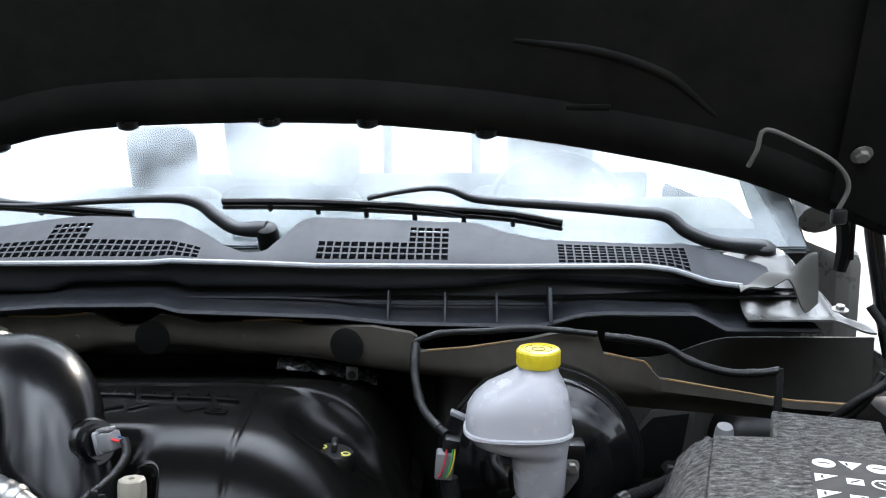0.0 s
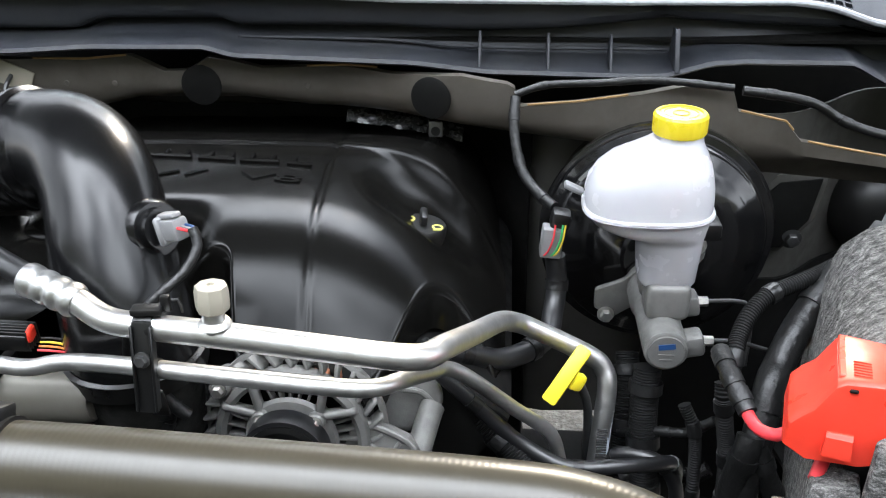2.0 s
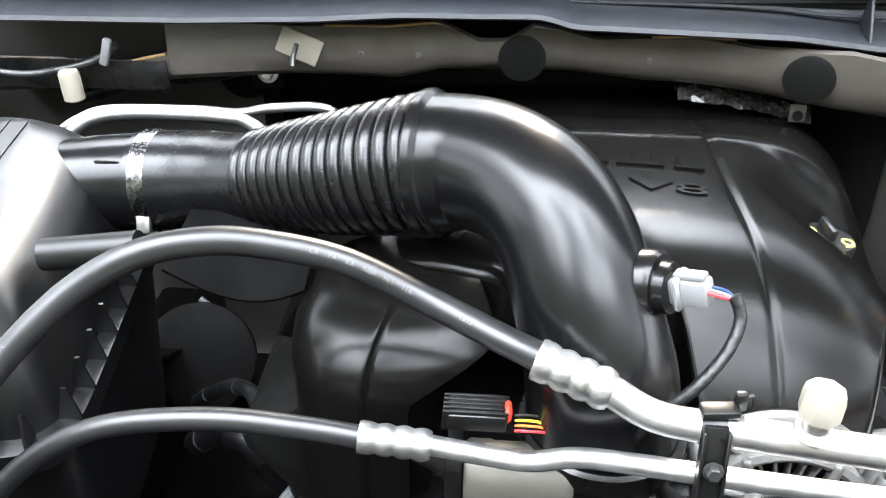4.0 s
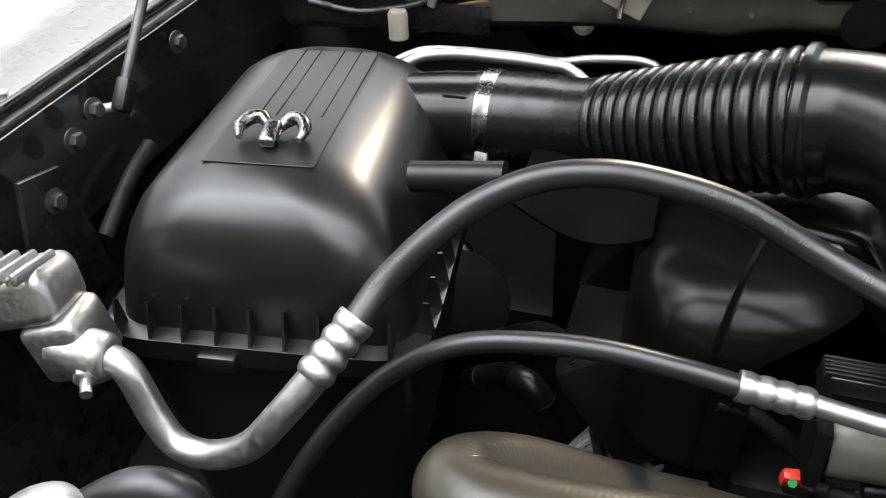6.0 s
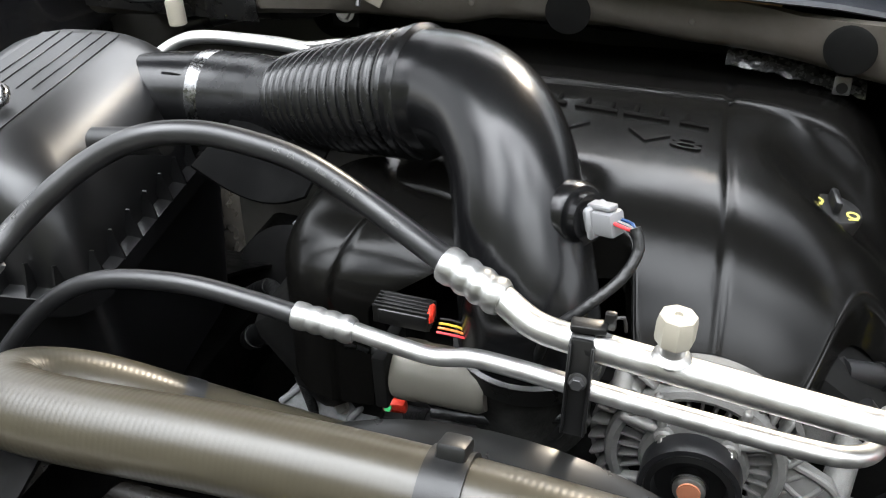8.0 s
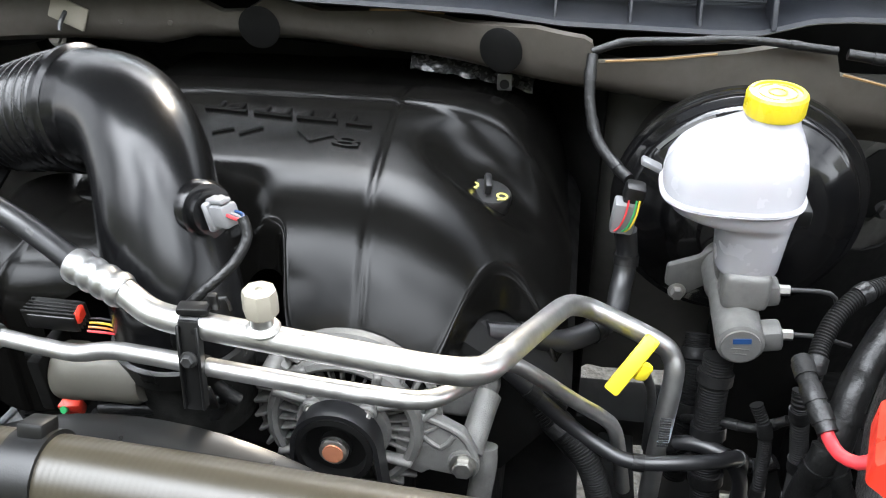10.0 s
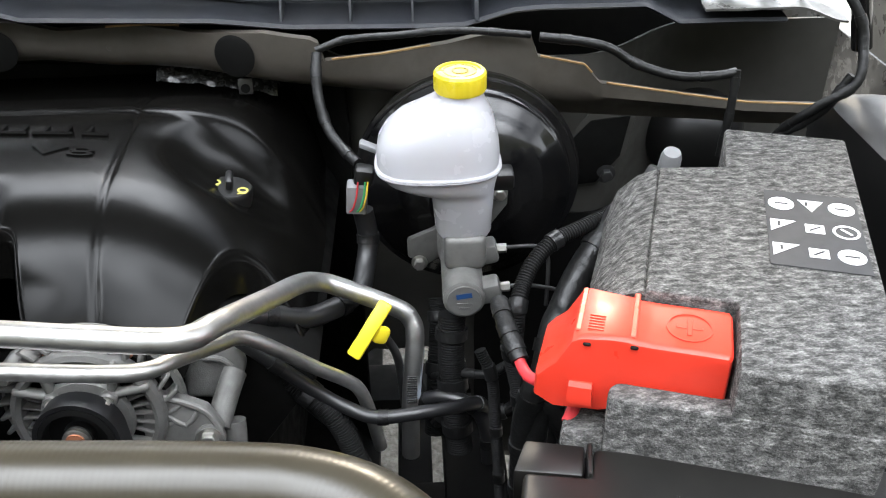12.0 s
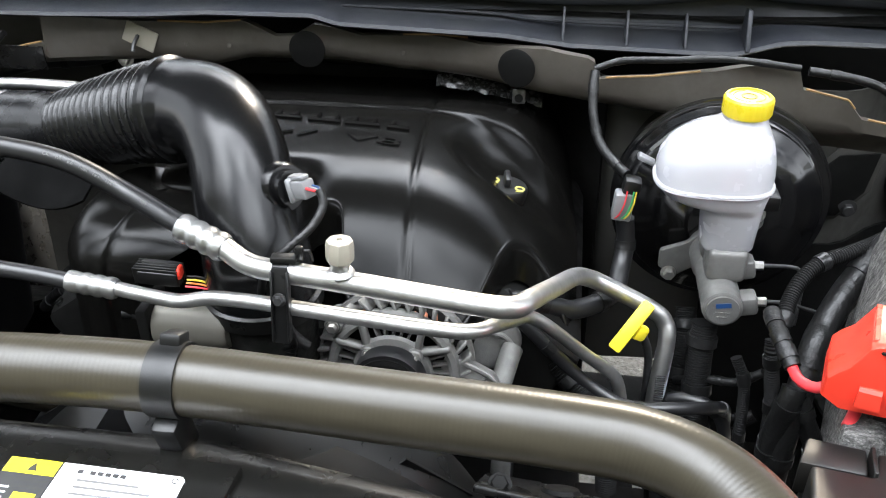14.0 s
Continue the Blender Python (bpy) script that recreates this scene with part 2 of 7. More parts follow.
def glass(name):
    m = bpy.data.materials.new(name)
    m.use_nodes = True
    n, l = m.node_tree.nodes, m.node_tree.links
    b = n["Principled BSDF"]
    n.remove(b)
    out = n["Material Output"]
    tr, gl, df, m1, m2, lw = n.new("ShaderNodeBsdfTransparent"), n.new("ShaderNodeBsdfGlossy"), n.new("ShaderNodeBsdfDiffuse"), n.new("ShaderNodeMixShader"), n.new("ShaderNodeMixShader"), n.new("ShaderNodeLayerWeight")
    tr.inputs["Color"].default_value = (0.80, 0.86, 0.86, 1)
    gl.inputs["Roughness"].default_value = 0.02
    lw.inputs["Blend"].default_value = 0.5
    # Mottled pale film stands for haze and cloud reflections on the glass.
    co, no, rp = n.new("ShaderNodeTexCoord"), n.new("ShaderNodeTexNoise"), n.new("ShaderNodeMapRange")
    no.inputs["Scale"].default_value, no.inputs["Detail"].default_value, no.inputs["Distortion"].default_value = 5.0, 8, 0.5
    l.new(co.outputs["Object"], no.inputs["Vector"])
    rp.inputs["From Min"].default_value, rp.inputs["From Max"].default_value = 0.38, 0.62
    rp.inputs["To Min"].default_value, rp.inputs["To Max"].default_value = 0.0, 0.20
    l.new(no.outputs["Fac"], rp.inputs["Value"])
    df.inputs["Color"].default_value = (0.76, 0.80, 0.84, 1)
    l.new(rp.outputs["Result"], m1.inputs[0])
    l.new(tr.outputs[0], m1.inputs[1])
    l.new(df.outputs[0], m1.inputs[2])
    pw, ad = n.new("ShaderNodeMath"), n.new("ShaderNodeMath")
    pw.operation, ad.operation = "POWER", "MULTIPLY_ADD"
    pw.inputs[1].default_value, ad.inputs[1].default_value, ad.inputs[2].default_value = 5.0, 0.9, 0.05
    l.new(lw.outputs["Facing"], pw.inputs[0])
    l.new(pw.outputs[0], ad.inputs[0])
    l.new(ad.outputs[0], m2.inputs[0])
    l.new(m1.outputs[0], m2.inputs[1])
    l.new(gl.outputs[0], m2.inputs[2])
    l.new(m2.outputs[0], out.inputs["Surface"])
    return m


M_GLASS = glass("hazed_windscreen_glass")


def gravel():
    m = mat("pale_gravel", (0.30, 0.285, 0.255), 0.9, var=0.5, scale=60, bump=0.8, bscale=70, bdist=0.01, dust=0.3, dscale=3)
    return m


M_GROUND = gravel()

# ---- shape helpers ----
ORG = {}


def finish(name, bm, m, sharp=38):
    bmesh.ops.recalc_face_normals(bm, faces=bm.faces)
    me = bpy.data.meshes.new(name)
    bm.to_mesh(me)
    bm.free()
    me.materials.append(m)
    me.shade_smooth()
    me.set_sharp_from_angle(angle=radians(sharp))
    return me


def thing(name, loc, label, category, group="", kind=""):
    ob = new(name)
    ob.empty_display_size = 0.05
    ob.location = loc
    ORG[ob.name] = Vector(loc)
    return tagged(ob, label, category, group, kind)


def part(name, bm, m, parent, label="", sharp=38):
    o = ORG[parent.name]
    bmesh.ops.translate(bm, vec=-o, verts=bm.verts)
    ob = new(name, finish(name, bm, m, sharp))
    ob.parent = parent
    ORG[ob.name] = o
    return tagged(ob, label)


def solid(name, bm, m, label, category, group="", kind="", sharp=38):
    vs = [v.co for v in bm.verts]
    lo = Vector([min(v[i] for v in vs) for i in range(3)])
    hi = Vector([max(v[i] for v in vs) for i in range(3)])
    o = Vector(((lo.x + hi.x) / 2, (lo.y + hi.y) / 2, lo.z))
    bmesh.ops.translate(bm, vec=-o, verts=bm.verts)
    ob = new(name, finish(name, bm, m, sharp))
    ob.location = o
    ORG[ob.name] = o
    return tagged(ob, label, category, group, kind)


def evenly(pts, n):
    """n + 1 points at even distances along a polyline."""
    run = [0.0]
    for a, c in zip(pts, pts[1:]):
        run.append(run[-1] + (c - a).length)
    out, i = [], 0
    for k in range(n + 1):
        s = run[-1] * k / n
        while i < len(pts) - 2 and run[i + 1] < s:
            i += 1
        out.append(pts[i].lerp(pts[i + 1], (s - run[i]) / max(1e-9, run[i + 1] - run[i])))
    return out


def smooth_path(pts, step=0.006, extra=None):
    """Catmull-Rom through pts; extra holds one number a point (a radius). Returns points and numbers."""
    P = [Vector(p) for p in pts]
    E = list(extra) if extra is not None else [0.0] * len(P)
    P2 = [P[0] * 2 - P[1]] + P + [P[-1] * 2 - P[-2]]
    E2 = [E[0]] + E + [E[-1]]
    out, ev = [], []
    for i in range(1, len(P2) - 2):
        p0, p1, p2, p3 = P2[i - 1:i + 3]
        n = max(2, int((p2 - p1).length / step))
        for k in range(n):
            t = k / n
            out.append(0.5 * ((2 * p1) + (p2 - p0) * t + (2 * p0 - 5 * p1 + 4 * p2 - p3) * t * t + (3 * p1 - p0 - 3 * p2 + p3) * t ** 3))
            s = t * t * (3 - 2 * t)
            ev.append(E2[i] * (1 - s) + E2[i + 1] * s)
    out.append(P2[-2]), ev.append(E2[-2])
    return out, ev


def sweep(bm, pts, radii, seg=16, caps=True):
    """A round tube along ready points, with a radius for each; its UV runs round and along in metres."""
    uvl = bm.loops.layers.uv.verify()
    n = len(pts)
    if not hasattr(radii, "__len__"):
        radii = [radii] * n
    tans = [((pts[min(i + 1, n - 1)] - pts[max(i - 1, 0)]) or Vector((0, 0, 1))).normalized() for i in range(n)]
    ref = Vector((0, 0, 1)) if abs(tans[0].z) < 0.9 else Vector((0, 1, 0))
    nrm = (ref - tans[0] * ref.dot(tans[0])).normalized()
    rings, run = [], [0.0]
    for i in range(n):
        if i:
            nrm = (nrm - tans[i] * nrm.dot(tans[i])).normalized()
            run.append(run[-1] + (pts[i] - pts[i - 1]).length)
        bi = tans[i].cross(nrm)
        rings.append([bm.verts.new(pts[i] + (nrm * math.cos(2 * math.pi * k / seg) + bi * math.sin(2 * math.pi * k / seg)) * radii[i]) for k in range(seg)])
    for i in range(n - 1):
        for k in range(seg):
            f = bm.faces.new((rings[i][k], rings[i][(k + 1) % seg], rings[i + 1][(k + 1) % seg], rings[i + 1][k]))
            for lp, (a, b) in zip(f.loops, ((k, i), (k + 1, i), (k + 1, i + 1), (k, i + 1))):
                lp[uvl].uv = (a / seg, run[b])
    if caps:
        bm.faces.new(rings[0]), bm.faces.new(rings[-1][::-1])
    return bm


def tube(pts, r, seg=16, step=0.006, bm=None):
    bm = bm or bmesh.new()
    if hasattr(r, "__len__"):
        p, e = smooth_path(pts, step, r)
    else:
        p, e = smooth_path(pts, step)
        e = r
    return sweep(bm, p, e, seg)


def braided_hose(pts, r, pitch=0.0043, depth=0.000045, seg=40):
    """A hose with a fine raised spiral cord."""
    p, _ = smooth_path(pts, 0.003)
    length = sum((b - a).length for a, b in zip(p, p[1:]))
    n = int(length / pitch * 5)
    bm = sweep(bmesh.new(), evenly(p, n), r, seg)
    bm.verts.ensure_lookup_table()
    axis = evenly(p, n)
    for i in range(n + 1):
        for k in range(seg):
            v = bm.verts[i * seg + k]
            v.co += (v.co - axis[i]).normalized() * depth * math.sin(2 * math.pi * (i / 5 + 2 * k / seg))
    return bm


def corrugated(pts, r, pitch=0.003, depth=0.0005, seg=14):
    """A split convoluted loom: even rings along the path."""
    p, _ = smooth_path(pts, pitch / 4)
    return sweep(bmesh.new(), p, [r + depth * (1 if i % 4 in (0, 1) else -1) for i in range(len(p))], seg)


def lathe(profile, m, seg=28, bm=None, ring=False):
    """Turns (radius, height) pairs round the z axis of m; ring closes the profile on itself."""
    bm = bm or bmesh.new()
    rings = []
    for r, z in profile:
        if r < 1e-6:
            rings.append([bm.verts.new(m @ Vector((0, 0, z)))])
        else:
            rings.append([bm.verts.new(m @ Vector((r * math.cos(2 * math.pi * k / seg), r * math.sin(2 * math.pi * k / seg), z))) for k in range(seg)])
    for a, b in list(zip(rings, rings[1:])) + ([(rings[-1], rings[0])] if ring else []):
        for k in range(seg):
            q = [a[k % len(a)], a[(k + 1) % len(a)], b[(k + 1) % len(b)], b[k % len(b)]]
            q = list(dict.fromkeys(q))
            if len(q) > 2:
                bm.faces.new(q)
    for end, flip in ((rings[0], True), (rings[-1], False)):
        if len(end) > 1 and not ring:
            bm.faces.new(end[::-1] if flip else end)
    return bm


def rbox(size, m, bevel=0.004, seg=2, bm=None):
    """A box with rounded edges, its middle at m."""
    bm = bm or bmesh.new()
    t = bmesh.new()
    bmesh.ops.create_cube(t, size=1)
    for v in t.verts:
        v.co = Vector((v.co.x * size[0], v.co.y * size[1], v.co.z * size[2]))
    if bevel:
        bmesh.ops.bevel(t, geom=t.edges[:], offset=min(bevel, min(size) * 0.49), segments=seg, affect="EDGES", profile=0.5)
    bmesh.ops.transform(t, matrix=m, verts=t.verts)
    return merge(bm, t)


def merge(bm, t):
    me = bpy.data.meshes.new("t")
    t.to_mesh(me)
    t.free()
    bm.from_mesh(me)
    bpy.data.meshes.remove(me)
    return bm


def prism(outline, z0, z1, m, bevel=0.0, seg=2, bm=None):
    """A plate of that outline from z0 to z1, its upper and lower rims bevelled."""
    bm = bm or bmesh.new()
    t = bmesh.new()
    lo = [t.verts.new((x, y, z0)) for x, y in outline]
    hi = [t.verts.new((x, y, z1)) for x, y in outline]
    n = len(lo)
    t.faces.new(lo[::-1])
    t.faces.new(hi)
    for k in range(n):
        t.faces.new((lo[k], lo[(k + 1) % n], hi[(k + 1) % n], hi[k]))
    bmesh.ops.recalc_face_normals(t, faces=t.faces)
    if bevel:
        bmesh.ops.bevel(t, geom=t.edges[:], offset=bevel, segments=seg, affect="EDGES", profile=0.5)
    bmesh.ops.transform(t, matrix=m, verts=t.verts)
    return merge(bm, t)


def loft(rings, closed=True, caps=True, bm=None):
    """Skins rings of points of equal number."""
    bm = bm or bmesh.new()
    vs = [[bm.verts.new(p) for p in r] for r in rings]
    n = len(vs[0])
    for a, b in zip(vs, vs[1:]):
        for k in range(n if closed else n - 1):
            bm.faces.new((a[k], a[(k + 1) % n], b[(k + 1) % n], b[k]))
    if caps and closed:
        bm.faces.new(vs[0][::-1]), bm.faces.new(vs[-1])
    return bm


def sheet(fn, nu, nv, thick, bm=None):
    """A plate of that thickness under the surface fn(u, v), u and v from 0 to 1."""
    bm = bm or bmesh.new()
    top = [[Vector(fn(i / nu, j / nv)) for j in range(nv + 1)] for i in range(nu + 1)]
    low = []
    for i in range(nu + 1):
        row = []
        for j in range(nv + 1):
            a = top[min(i + 1, nu)][j] - top[max(i - 1, 0)][j]
            b = top[i][min(j + 1, nv)] - top[i][max(j - 1, 0)]
            row.append(top[i][j] - a.cross(b).normalized() * thick)
        low.append(row)
    T = [[bm.verts.new(p) for p in r] for r in top]
    L = [[bm.verts.new(p) for p in r] for r in low]
    for i in range(nu):
        for j in range(nv):
            bm.faces.new((T[i][j], T[i + 1][j], T[i + 1][j + 1], T[i][j + 1]))
            bm.faces.new((L[i][j], L[i][j + 1], L[i + 1][j + 1], L[i + 1][j]))
    for i in range(nu):
        bm.faces.new((T[i][0], L[i][0], L[i + 1][0], T[i + 1][0]))
        bm.faces.new((T[i][nv], T[i + 1][nv], L[i + 1][nv], L[i][nv]))
    for j in range(nv):
        bm.faces.new((T[0][j], T[0][j + 1], L[0][j + 1], L[0][j]))
        bm.faces.new((T[nu][j], L[nu][j], L[nu][j + 1], T[nu][j + 1]))
    return bm


def lerp_at(x, table):
    """The value at x in a table of (x, value), straight between."""
    if x <= table[0][0]:
        return table[0][1]
    for (a, p), (b, q) in zip(table, table[1:]):
        if x <= b:
            return p + (q - p) * (x - a) / (b - a)
    return table[-1][1]


def ease(x, a, b):
    t = max(0.0, min(1.0, (x - a) / (b - a)))
    return t * t * (3 - 2 * t)


def toward(p, d, up=(0, 0, 1)):
    """A pose at p whose z axis points along d."""
    z = Vector(d).normalized()
    u = Vector(up)
    if abs(z.dot(u)) > 0.98:
        u = Vector((0, 1, 0))
    x = u.cross(z).normalized()
    y = z.cross(x)
    m = Matrix((x, y, z)).transposed().to_4x4()
    m.translation = Vector(p)
    return m


def hex_bolt(p, d, r=0.006, h=0.005, flange=0.009):
    m = toward(p, d)
    bm = lathe([(flange, 0), (flange, 0.0015), (r, 0.002)], m, 20)
    lathe([(r, 0.0012), (r, 0.002 + h), (r * 0.85, 0.003 + h), (0, 0.003 + h)], m, 6, bm)
    return bm


def lettering(text, size, m, depth=0.0004, name="lettering"):
    cu = bpy.data.curves.new(name, "FONT")
    cu.body, cu.size, cu.extrude, cu.align_x, cu.align_y = text, size, depth, "CENTER", "CENTER"
    ob = bpy.data.objects.new(name, cu)
    scene.collection.objects.link(ob)
    bpy.context.view_layer.update()
    me = bpy.data.meshes.new_from_object(ob.evaluated_get(bpy.context.evaluated_depsgraph_get()))
    bpy.data.objects.remove(ob)
    bm = bmesh.new()
    bm.from_mesh(me)
    bpy.data.meshes.remove(me)
    bmesh.ops.transform(bm, matrix=m, verts=bm.verts)
    return bm

XC = -0.36

# ---- ground and the truck's shell ----
solid("ground", sheet(lambda u, v: (-300 + 600 * u, -300 + 600 * v, 0.0), 8, 8, 0.1), M_GROUND, "pale gravel and concrete ground under the truck", "ground", kind="structure")

# Unseen dark wall, added ahead of the truck to darken low front reflections.
solid("unseen_front_wall", rbox((40, 0.4, 4.4), pose(0, -3.2, 2.2), 0.05), M_WALL, "plain dark wall added unseen ahead of the truck", "wall", kind="structure")


def flange_y(x):
    return 1.25 - 0.05 * ease(x, -0.28, -0.06)


FL_TOP = [(-1.12, 1.150), (-0.98, 1.150), (-0.93, 1.140), (-0.87, 1.155), (-0.846, 1.160), (-0.842, 1.202), (-0.70, 1.198), (-0.59, 1.198), (-0.53, 1.204), (-0.515, 1.198), (-0.486, 1.184), (-0.455, 1.186), (-0.428, 1.203), (-0.40, 1.200), (-0.36, 1.190), (-0.25, 1.194), (-0.19, 1.190), (-0.10, 1.196), (-0.045, 1.188), (-0.036, 1.183), (-0.030, 1.160), (0.04, 1.166), (0.12, 1.178), (0.18, 1.191), (0.222, 1.186), (0.232, 1.158), (0.29, 1.145), (0.312, 1.121), (0.40, 1.105), (0.50, 1.088), (0.62, 1.080)]
FL_LOW = [(-1.12, 1.10), (-0.95, 1.112), (-0.84, 1.125), (-0.70, 1.136), (-0.58, 1.134), (-0.53, 1.146), (-0.39, 1.148), (-0.30, 1.138), (-0.18, 1.136), (-0.08, 1.128), (0.0, 1.118), (0.15, 1.10), (0.62, 1.06)]


def fl_depth(x):
    return 0.17 - 0.14 * ease(x, 0.16, 0.26)


def flange():
    xs = sorted({round(-1.12 + 0.012 * i, 4) for i in range(146)} | {a for a, _ in FL_TOP})
    rings = []
    for x in xs:
        t, l, y = lerp_at(x, FL_TOP), lerp_at(x, FL_LOW), flange_y(x)
        l = min(l, t - 0.02)
        rings.append([(x, y + 0.010, t + 0.001), (x, y, t), (x, y - 0.001, (t + l) / 2), (x, y + 0.004, l + 0.010), (x, y + 0.016, l), (x, y + fl_depth(x), l - 0.02), (x, y + fl_depth(x), l - 0.016), (x, y + 0.02, l + 0.005), (x, y + 0.009, l + 0.014), (x, y + 0.004, (t + l) / 2), (x, y + 0.006, t - 0.006)])
    return loft(rings)


cowl_flange = thing("cowl_flange", (XC, 1.25, 1.13), "grey painted steel flange along the bulkhead top", "panel", kind="structure")
part("flange_panel", flange(), M_PAINT, cowl_flange)
for x0, x1 in ((-1.10, -0.95), (-0.905, -0.850), (-0.66, -0.535), (-0.30, -0.21), (-0.02, 0.10), (0.235, 0.30), (0.32, 0.60)):
    n = 12
    pts = [(x0 + (x1 - x0) * k / n, flange_y(x0) + 0.001 - 0.0 * k, lerp_at(x0 + (x1 - x0) * k / n, FL_TOP) + 0.0015) for k in range(n + 1)]
    part("seam_sealer", tube(pts, 0.0015, 6, 0.02), M_SEAL, cowl_flange, "tan seam sealer bead")
for x, z in ((-0.439, 1.168), (-0.138, 1.166)):
    part("rubber_plug", lathe([(0.0, 0.0), (0.0255, 0.0), (0.0265, 0.0025), (0.023, 0.004), (0.0, 0.003)], toward((x, flange_y(x) - 0.002, z), (-0.30 if x > -0.3 else 0, -1, 0.03)), 28), M_PITCH, cowl_flange, "round black rubber plug")
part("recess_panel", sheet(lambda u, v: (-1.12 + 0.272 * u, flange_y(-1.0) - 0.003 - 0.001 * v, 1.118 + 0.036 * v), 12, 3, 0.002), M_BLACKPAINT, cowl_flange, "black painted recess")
clip = part("clip_plate", rbox((0.049, 0.004, 0.031), pose(-0.689, 1.247, 1.176, -5, 24, 0), 0.007, 2), M_CAPW, cowl_flange, "pale plastic fastener pad")
part("stud", tube([(-0.692, 1.246, 1.178), (-0.694, 1.232, 1.168), (-0.694, 1.226, 1.160)], 0.003, 8), M_DARKSTEEL, cowl_flange)
for x in (-0.30, -0.555, -0.62):
    part("spot_weld", lathe([(0.004, 0), (0.003, 0.001), (0, 0.0008)], toward((x, 1.248, 1.168), (0, -1, 0)), 10), M_PAINT, cowl_flange)

firewall = thing("firewall", (XC, 1.42, 0.45), "body-painted steel bulkhead behind the engine with shade in its dark grey", "bulkhead", kind="structure")


def firewall_y(x, z):
    y = 1.40 + 0.16 * ease(-x, 0.55, 0.80) * ease(1.15 - z, 0.0, 0.15)
    y -= 0.12 * ease(x, -0.12, 0.02) * (1 - ease(x, 0.30, 0.48))
    return y + 0.012 * math.sin(9 * x) * math.sin(11 * z)


def foot_z(u):
    """The bulkhead's lower edge, cut out above the gap beside the engine."""
    x = -1.15 + 1.85 * u
    return 0.40 + 0.24 * ease(x, -0.05, -0.01) * (1 - ease(x, 0.14, 0.18))


part("bulkhead_panel", sheet(lambda u, v: (-1.15 + 1.85 * u, firewall_y(-1.15 + 1.85 * u, foot_z(u) + (1.13 - foot_z(u)) * v), foot_z(u) + (1.13 - foot_z(u)) * v), 90, 24, -0.004), M_FIRE, firewall)
hexo = [(0.276, 1.045), (0.330, 1.038), (0.366, 1.000), (0.372, 0.940), (0.318, 0.945), (0.286, 0.985)]
cx, cz = sum(p[0] for p in hexo) / 6, sum(p[1] for p in hexo) / 6
part("access_cover", prism([((x - cx) * 1.25, (z - cz) * 1.2) for x, z in hexo], 0, 0.006, toward((cx, 1.276, cz), (0, -1, 0.05)) @ Matrix.Scale(-1, 4, (1, 0, 0)), 0.002), M_FIRE, firewall)
part("recess", prism([(x - cx, z - cz) for x, z in hexo], 0, 0.004, toward((cx, 1.268, cz), (0, -1, 0.05)) @ Matrix.Scale(-1, 4, (1, 0, 0)), 0.001), M_PITCH, firewall, "black recess with a bolt")
part("bolt", hex_bolt((0.345, 1.264, 0.958), (0, -1, 0), 0.009, 0.008, 0.014), M_DARKSTEEL, firewall)
part("grommet", lathe([(0.075, 0.0), (0.072, 0.02), (0.055, 0.045), (0.03, 0.058), (0, 0.06)], toward((0.505, 1.385, 0.955), (0, -1, 0.1)), 32), M_BLACK, firewall, "round black rubber boot")
part("grommet", lathe([(0.05, 0.0), (0.048, 0.015), (0.03, 0.03), (0, 0.032)], toward((-0.80, 1.40, 1.09), (0, -1, 0.1)), 28), M_PITCH, firewall, "round black rubber boot")
part("bolt_plate", rbox((0.04, 0.012, 0.045), pose(-0.745, 1.30, 1.125), 0.004), M_PITCH, firewall)
part("bolt", hex_bolt((-0.743, 1.292, 1.125), (0, -1, 0.2), 0.009, 0.006, 0.013), M_STEEL, firewall)
part("hook_bracket", rbox((0.018, 0.003, 0.020), pose(-0.135, 1.232, 1.118, -12), 0.003), M_DARKSTEEL, firewall, "small zinc bracket with a hole")
part("bracket_hole", lathe([(0.006, 0), (0.006, 0.0008), (0, 0.0008)], toward((-0.135, 1.2298, 1.116), (0, -1, 0.15)), 14), M_PITCH, firewall)

part("side_closure", sheet(lambda u, v: (-1.22 + 0.44 * u, 1.37 + 0.01 * v, 0.95 + 0.24 * v), 8, 6, 0.004), M_FIRE, firewall)

# inner fenders close the bay to its sides; the radiator support closes it in front
for side, x in (("left", -1.13), ("right", 0.68)):
    s = -1 if side == "left" else 1
    f = thing("inner_fender", (x, 0.7, 0.4), "black painted inner fender panel of the engine bay", "panel", kind="structure")
    part("apron_panel", sheet(lambda u, v: (x + s * (0.02 + 0.05 * v) + s * 0.05 * math.sin(3 * u) * (1 - v), 0.15 + 1.5 * u, 0.40 + (0.74 if s < 0 else 0.68) * v), 24, 14, 0.004 * s), M_BLACKPAINT, f)
    part("outer_skin", sheet(lambda u, v: (x + s * (0.22 + 0.04 * math.sin(math.pi * v)), 0.0 + 1.75 * u, 0.45 + 0.69 * v), 16, 10, 0.003), M_BODY, f, "silver grey painted fender skin")

front = thing("radiator_support", (XC, 0.3, 0.35), "black radiator support and grille panel", "panel", kind="structure")
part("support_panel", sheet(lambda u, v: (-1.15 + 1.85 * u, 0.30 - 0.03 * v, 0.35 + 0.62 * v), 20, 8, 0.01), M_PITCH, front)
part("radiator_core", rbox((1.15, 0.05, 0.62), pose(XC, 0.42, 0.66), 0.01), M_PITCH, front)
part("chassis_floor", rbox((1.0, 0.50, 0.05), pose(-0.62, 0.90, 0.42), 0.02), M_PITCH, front)

